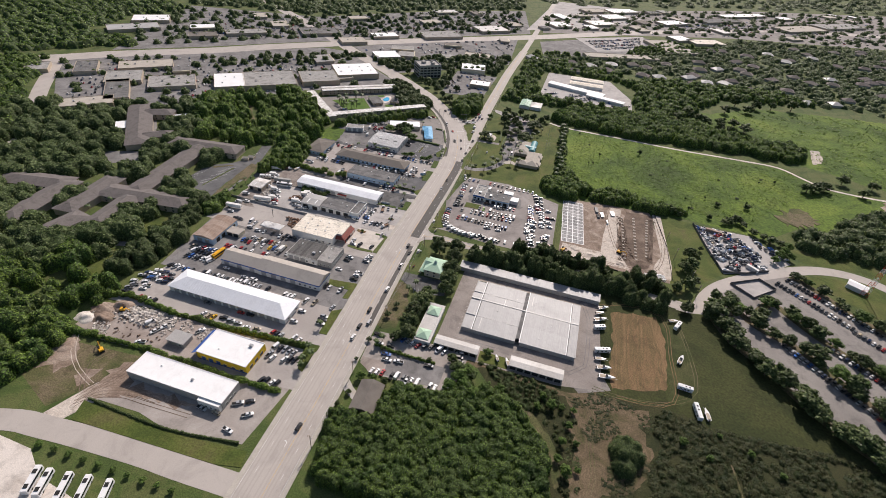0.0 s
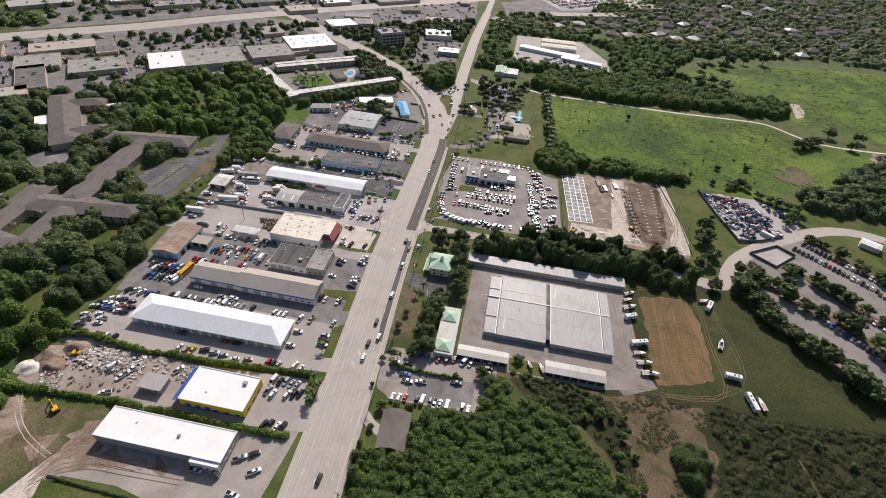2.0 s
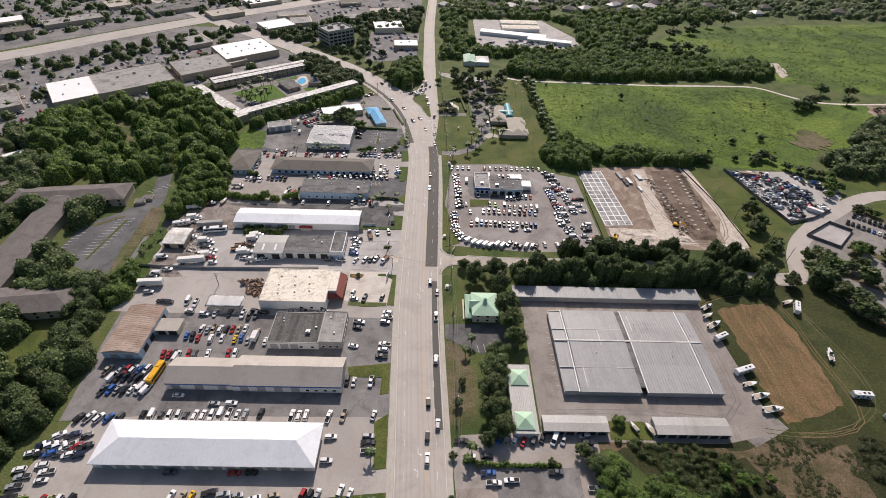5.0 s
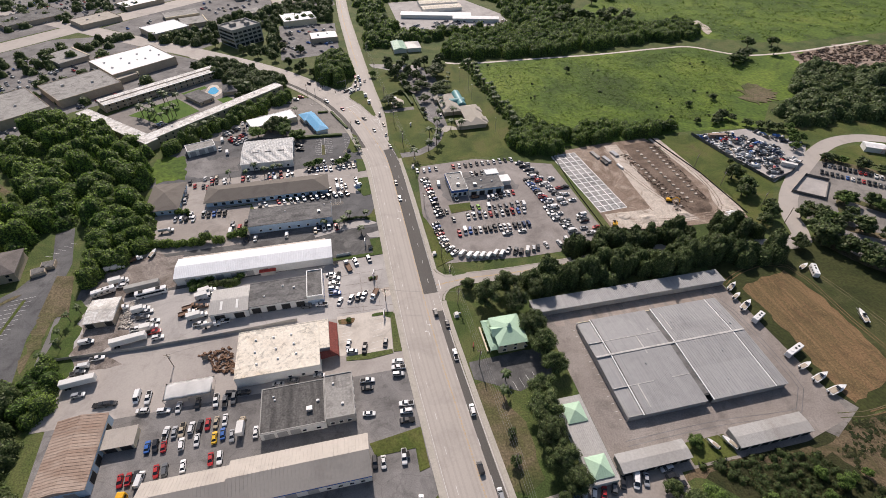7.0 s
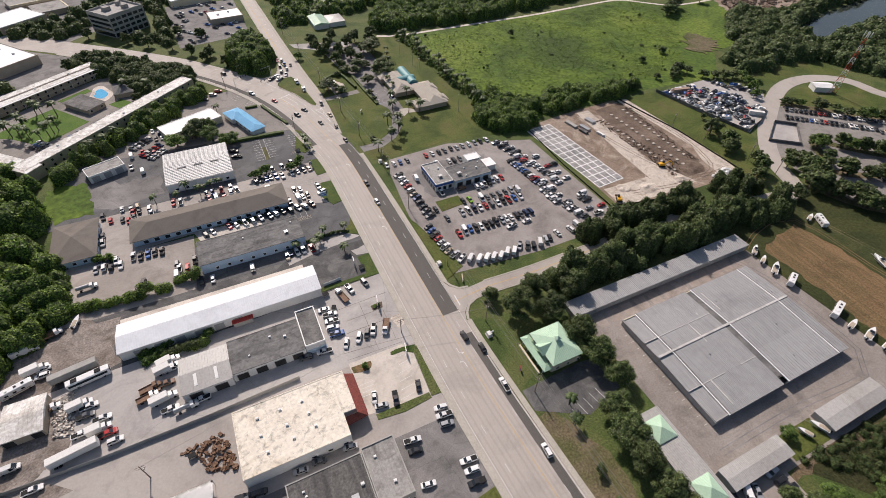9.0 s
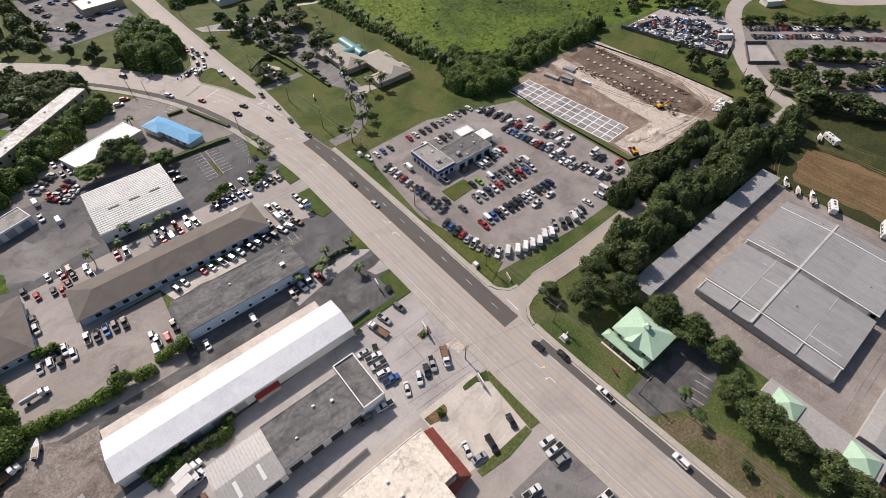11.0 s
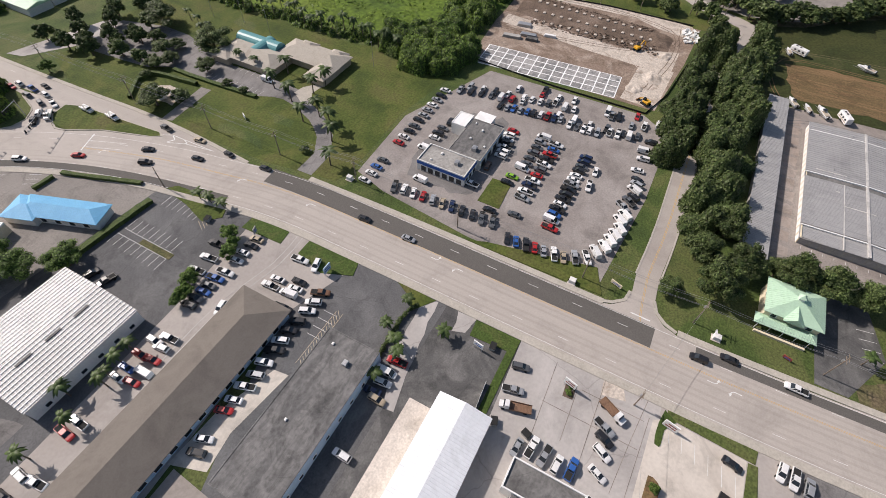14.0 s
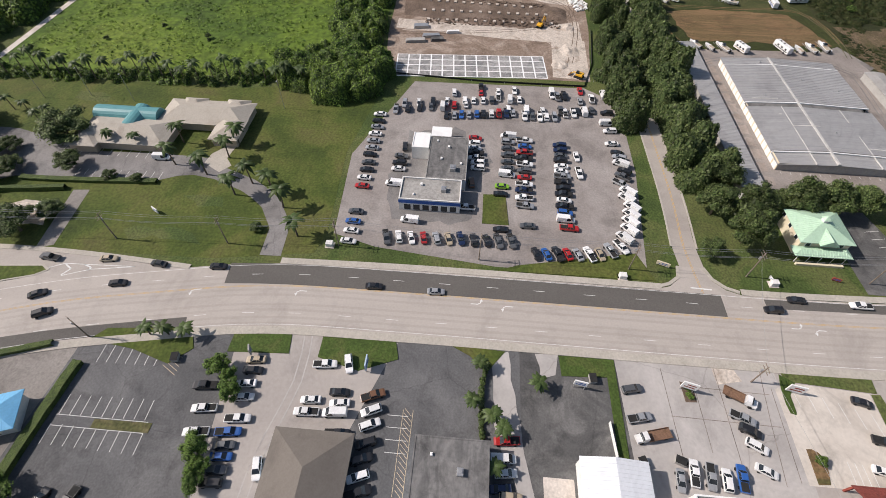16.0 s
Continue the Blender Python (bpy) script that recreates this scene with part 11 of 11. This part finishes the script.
FAR_STORES = ((-524, 490, 60, 30, 42, "roof_tan", "far store block with a tan gravel roof"), (-512, 443, 38, 40, 40, "roof_tar_light", "far store with a patchy pale roof"), (-456, 456, 50, 40, 40, "roof_tar_light", "far store with a grey roof"), (-487, 408, 24, 62, 43, "roof_tar", "far store row with a dark roof"),
                            (-485, 366, 50, 24, 43, "roof_tan", "far low store row with a tan roof"), (-573, 449, 24, 42, 42, "roof_tar", "far store with a dark roof"), (-617, 423, 24, 30, 42, "roof_tar_light", "far store with a grey roof"), (-668, 620, 70, 34, 50, "roof_metal", "far glassy office with a pale metal roof"), (-686, 676, 54, 40, 38, "roof_white", "far big white box store"),
                            (60, 905, 130, 24, 24, "roof_tan", "far shopping mall wing with a tan roof"), (150, 1035, 60, 90, 30, "roof_tan", "far shopping mall with a tan roof"), (-65, 1088, 40, 40, 40, "roof_white", "far white roofed store"), (15, 1165, 60, 40, 42, "roof_metal", "far warehouse with a pale roof"), (40, 1255, 60, 40, 42, "roof_white", "far warehouse with a white roof"),
                            (-5, 1300, 60, 36, 42, "roof_tan", "far warehouse with a tan roof"), (60, 1345, 80, 36, 42, "roof_white", "far warehouse with a white roof"), (172, 1285, 70, 36, 42, "roof_white", "far warehouse with a white roof"), (290, 1400, 120, 36, 42, "roof_tar", "far warehouse with a grey roof"), (365, 1525, 160, 30, 42, "roof_white", "far long white warehouse"),
                            (175, 1125, 40, 36, 40, "roof_white", "far low store with white roof"), (225, 1125, 70, 36, 30, "roof_peach", "far low store with cream roof"), (480, 1440, 140, 50, 40, "roof_tan", "far row of stores with tan roofs"), (600, 1560, 160, 50, 40, "roof_tar_light", "far row of stores with grey roofs"), (-360, 740, 40, 30, 40, "roof_tan", "far roadside store with tan roof"), (-330, 800, 44, 26, 40, "roof_white", "far white roofed store"),
                            (-430, 760, 60, 40, 40, "roof_tar", "far dark roofed store"), (-250, 860, 70, 40, 40, "roof_tar_light", "far store with a plain grey roof"), (-180, 960, 60, 40, 42, "roof_metal", "far store with a plain grey roof"), (-560, 640, 40, 24, 42, "roof_brown", "far brown roofed store"), (-520, 690, 60, 26, 42, "roof_tar_light", "far store row with grey roof"), (-160, 770, 40, 22, 10, "roof_tan", "far roadside store with tan roof"), (-125, 640, 26, 20, 5, "roof_white", "far white roofed clinic"))
STORES_AT = [r[:4] for r in FAR_STORES]
for cx, cy, L, W, dg, m, lb in FAR_STORES:
    far_block(cx, cy, L, W, dg, 4.2, m, lb)
for k, (label, pts, m) in enumerate((("far grey ground round the mall", [(-83, 936), (95, 1105), (195, 1034), (43, 903), (-66, 850)], "asphalt"), ("far grey ground of the store district", [(-505, 345), (-640, 468), (-590, 500), (-505, 572), (-440, 640), (-385, 690), (-345, 690), (-250, 614), (-205, 575), (-250, 551), (-315, 514), (-330, 488), (-392, 428), (-391, 401), (-459, 373)], "asphalt"), ("far grey car parks beyond the highway", [(-712, 800), (-491, 861), (-313, 1066), (-152, 1197), (-108, 985), (-308, 806), (-450, 676), (-520, 605), (-612, 524)], "asphalt"), ("far pale ground of the warehouses", [(-112, 1193), (61, 1370), (364, 1617), (844, 1910), (640, 1345), (296, 1225), (-87, 1010)], "yard"), ("far store ground beside the highway", [(-108, 761), (-244, 632), (-300, 680), (-350, 720), (-125, 960)], "asphalt"), ("far pale shopping car park", [(-24, 1006), (104, 1107), (104, 986), (20, 930)], "concrete_grey"), ("far store car park", [(-560, 430), (-500, 500), (-440, 510), (-420, 440), (-480, 350), (-520, 350)], "asphalt"), ("far car dealer lots", [(178, 1219), (186, 1310), (399, 1440), (415, 1386)], "asphalt"),
                                     ("far grey store car park", [(-600, 560), (-500, 660), (-330, 840), (-180, 980), (-260, 1000), (-560, 760)], "asphalt"), ("far store car park", [(-440, 520), (-395, 530), (-330, 600), (-350, 640), (-450, 560)], "asphalt"), ("clinic car park", [(-165, 590), (-112, 600), (-112, 690), (-170, 690)], "asphalt"),
                                     ("far pale commercial yards", [(-120, 1010), (-60, 1060), (120, 1260), (60, 1400), (-100, 1380)], "concrete_grey"), ("motel drive", [(-290, 500), (-240, 455), (-215, 480), (-170, 520), (-215, 560), (-240, 545)], "yard"), ("storage row drive", [(-45, 650), (75, 648), (75, 690), (45, 760), (-45, 756)], "concrete_grey"))):
    area("far_lot_%d" % (k + 1), label, pts, 0.02 + 0.003 * k, m, "parking lot")
for label, pts, n, seed in (("parked cars in the store district", [(-600, 460), (-533, 530), (-440, 605), (-340, 655), (-270, 560), (-330, 500), (-392, 435), (-505, 360)], 260, 51), ("parked cars beyond the highway", [(-690, 780), (-491, 850), (-313, 1050), (-160, 1180), (-125, 990), (-300, 825), (-460, 700), (-590, 580)], 420, 52), ("parked cars between the warehouses", [(-100, 1180), (61, 1350), (364, 1590), (800, 1850), (620, 1360), (296, 1240), (-80, 1025)], 380, 53), ("parked cars beside the highway", [(-112, 761), (-240, 640), (-330, 715), (-125, 940)], 120, 54), ("rows of parked cars at the far mall", [(-10, 1000), (95, 1085), (98, 990), (22, 945)], 180, 31), ("parked cars at the far stores", [(-555, 430), (-505, 495), (-500, 430), (-490, 360), (-515, 360)], 50, 32), ("parked cars at far dealers", [(185, 1225), (190, 1300), (390, 1430), (405, 1386)], 160, 33),
                            ("parked cars at the far stores", [(-590, 570), (-500, 650), (-330, 830), (-190, 970), (-260, 990), (-540, 760)], 200, 34), ("parked cars at the clinic", [(-163, 595), (-116, 602), (-116, 686), (-166, 686)], 46, 35), ("parked cars between the far stores", [(-436, 524), (-398, 533), (-336, 600), (-350, 630), (-445, 556)], 40, 36),
                            ("cars parked by the storage rows", [(-42, 652), (72, 650), (72, 664), (-42, 682)], 40, 37), ("cars along the motel drive", [(-258, 484), (-245, 472), (-238, 478), (-250, 490)], 7, 40), ("old cars crowded behind the white store", [(-199, 462), (-190, 463), (-181, 446), (-187, 437), (-193, 443), (-201, 450)], 52, 41), ("cars behind the motel wing", [(-238, 479), (-230, 486), (-190, 521), (-187, 518), (-232, 478)], 12, 42)):
    scrap(label, pts, n, seed, True)
for label, pts, n, seed, dg in (("cars parked in a row below the oaks", [(180, 336), (185, 340), (232, 299), (228, 294)], 26, 61, -41), ("white cars parked along the fenced strip", [(172, 330), (177, 334), (214, 298), (209, 293)], 24, 62, -41), ("cars parked between the tree rows", [(184, 270), (192, 277), (232, 240), (226, 232)], 34, 63, -42),
                                ("cars parked between the tree rows", [(158, 262), (165, 268), (212, 216), (204, 208)], 40, 64, -47), ("cars parked by the far tree row", [(210, 292), (216, 298), (252, 262), (246, 256)], 24, 65, -42)):
    scrap(label, pts, n, seed, True, dg)


HOMES = []


def house(cx, cy, deg, L, W, top):
    """A far house: wall and hipped roof."""
    words = {"roof_metal": "pale grey", "roof_brown": "brown", "roof_darkbrown": "dark brown", "roof_tan": "tan"}
    root = tagged(new("house"), "low grey walled suburban house with a %s hipped roof" % words[top], "house", "suburban houses")
    HOMES.append((cx, cy))
    root.matrix_world = pose(cx, cy, 0, 0, 0, deg)
    bm = bmesh.new()
    box(bm, -L / 2, -W / 2, -0.1, L / 2, W / 2, 3.0)
    part("wall", bm, "wall_grey", root)
    part("roof", roof_bm(L, W, 3.0, 3.4, "hip", 0.9), top, root)
    return root


for k, (x, y) in enumerate(((-80, 815), (-41, 817), (-18, 822), (12, 821), (-11, 779), (40, 812), (45, 849), (78, 869), (93, 815), (118, 820), (169, 815), (133, 904), (218, 926), (263, 924), (248, 830), (216, 843), (342, 951), (298, 911), (334, 1101), (366, 1076), (285, 984), (404, 973), (361, 928), (309, 859), (322, 809))):
    house(x, y, (k * 37) % 90 - 45, 18, 13, ("roof_metal", "roof_brown", "roof_darkbrown")[k % 3])
def low_store(cx, cy, L, W, deg, top):
    """A far small store: walls, flat roof and a raised front."""
    words = {"roof_white": "white", "roof_tan": "tan", "roof_tar": "dark", "roof_tar_light": "grey", "roof_brown": "brown", "roof_metal": "pale metal"}
    root = tagged(new("far_store"), "far low store with a %s flat roof" % words[top], "store", "far stores")
    root.matrix_world = pose(cx, cy, 0, 0, 0, deg)
    bm = bmesh.new()
    box(bm, -L / 2, -W / 2, -0.1, L / 2, W / 2, 3.6)
    part("wall", bm, "wall_tan", root)
    bm = bmesh.new()
    prism(bm, [(-L / 2 - 0.3, -W / 2 - 0.3), (L / 2 + 0.3, -W / 2 - 0.3), (L / 2 + 0.3, W / 2 + 0.3), (-L / 2 - 0.3, W / 2 + 0.3)], 3.6, 4.1)
    part("roof", bm, top, root)
    bm = bmesh.new()
    box(bm, -L / 2 - 0.4, -W / 2 - 1.4, 2.9, L / 2 + 0.4, -W / 2 - 0.32, 4.6)
    part("canopy", bm, "wall_cream", root)


taken = [(cx, cy, max(L, W) * 0.6) for cx, cy, L, W in STORES_AT]
hr = random.Random(4)
for region, n, dg in (([(-620, 460), (-533, 530), (-438, 605), (-340, 655), (-270, 560), (-335, 500), (-400, 430), (-505, 360)], 16, 42), ([(-700, 780), (-491, 840), (-313, 1040), (-160, 1170), (-130, 1000), (-310, 835), (-470, 710), (-590, 590)], 14, 42),
                      ([(-95, 1030), (-95, 1170), (61, 1350), (364, 1590), (800, 1850), (620, 1370), (296, 1250)], 22, 40), ([(-118, 770), (-240, 645), (-330, 715), (-130, 930)], 8, 20)):
    made = 0
    for k in range(400):
        x, y, L, W = hr.uniform(-720, 820), hr.uniform(350, 1860), hr.uniform(18, 48), hr.uniform(14, 26)
        if made < n and inside(x, y, region) and all(math.hypot(x - a, y - b) > q + L * 0.55 for a, b, q in taken):
            low_store(x, y, L, W, dg + hr.choice((0, 90)), hr.choice(("roof_white", "roof_tan", "roof_tar", "roof_tar_light", "roof_tan", "roof_brown", "roof_metal")))
            taken.append((x, y, L * 0.55))
            made += 1
hr = random.Random(9)
for k in range(150):
    x, y = hr.uniform(60, 1000), hr.uniform(770, 1400)
    if y - 800 > 0.12 * (x - 200) and y < 900 + 0.75 * x and all(abs(x - a) + abs(y - b) > 26 for a, b in HOMES):
        house(x, y, hr.uniform(-45, 45), hr.uniform(15, 22), hr.uniform(11, 14), hr.choice(("roof_metal", "roof_brown", "roof_darkbrown", "roof_darkbrown")))

woods("suburb_trees", "far dark tree cover of the suburb", [(-80, 780), (60, 800), (330, 810), (600, 810), (1100, 760), (1250, 1000), (900, 1420), (660, 1330), (300, 1200), (190, 1040), (45, 885), (-64, 835)], 13, (3.4, 7.0), (4.0, 7.5), 1.6, 0.14, "leaf", seed=26, side=1, gaps=0.12, holes=[rect(x - 12, y - 16, x + 12, y + 8) for x, y in HOMES])
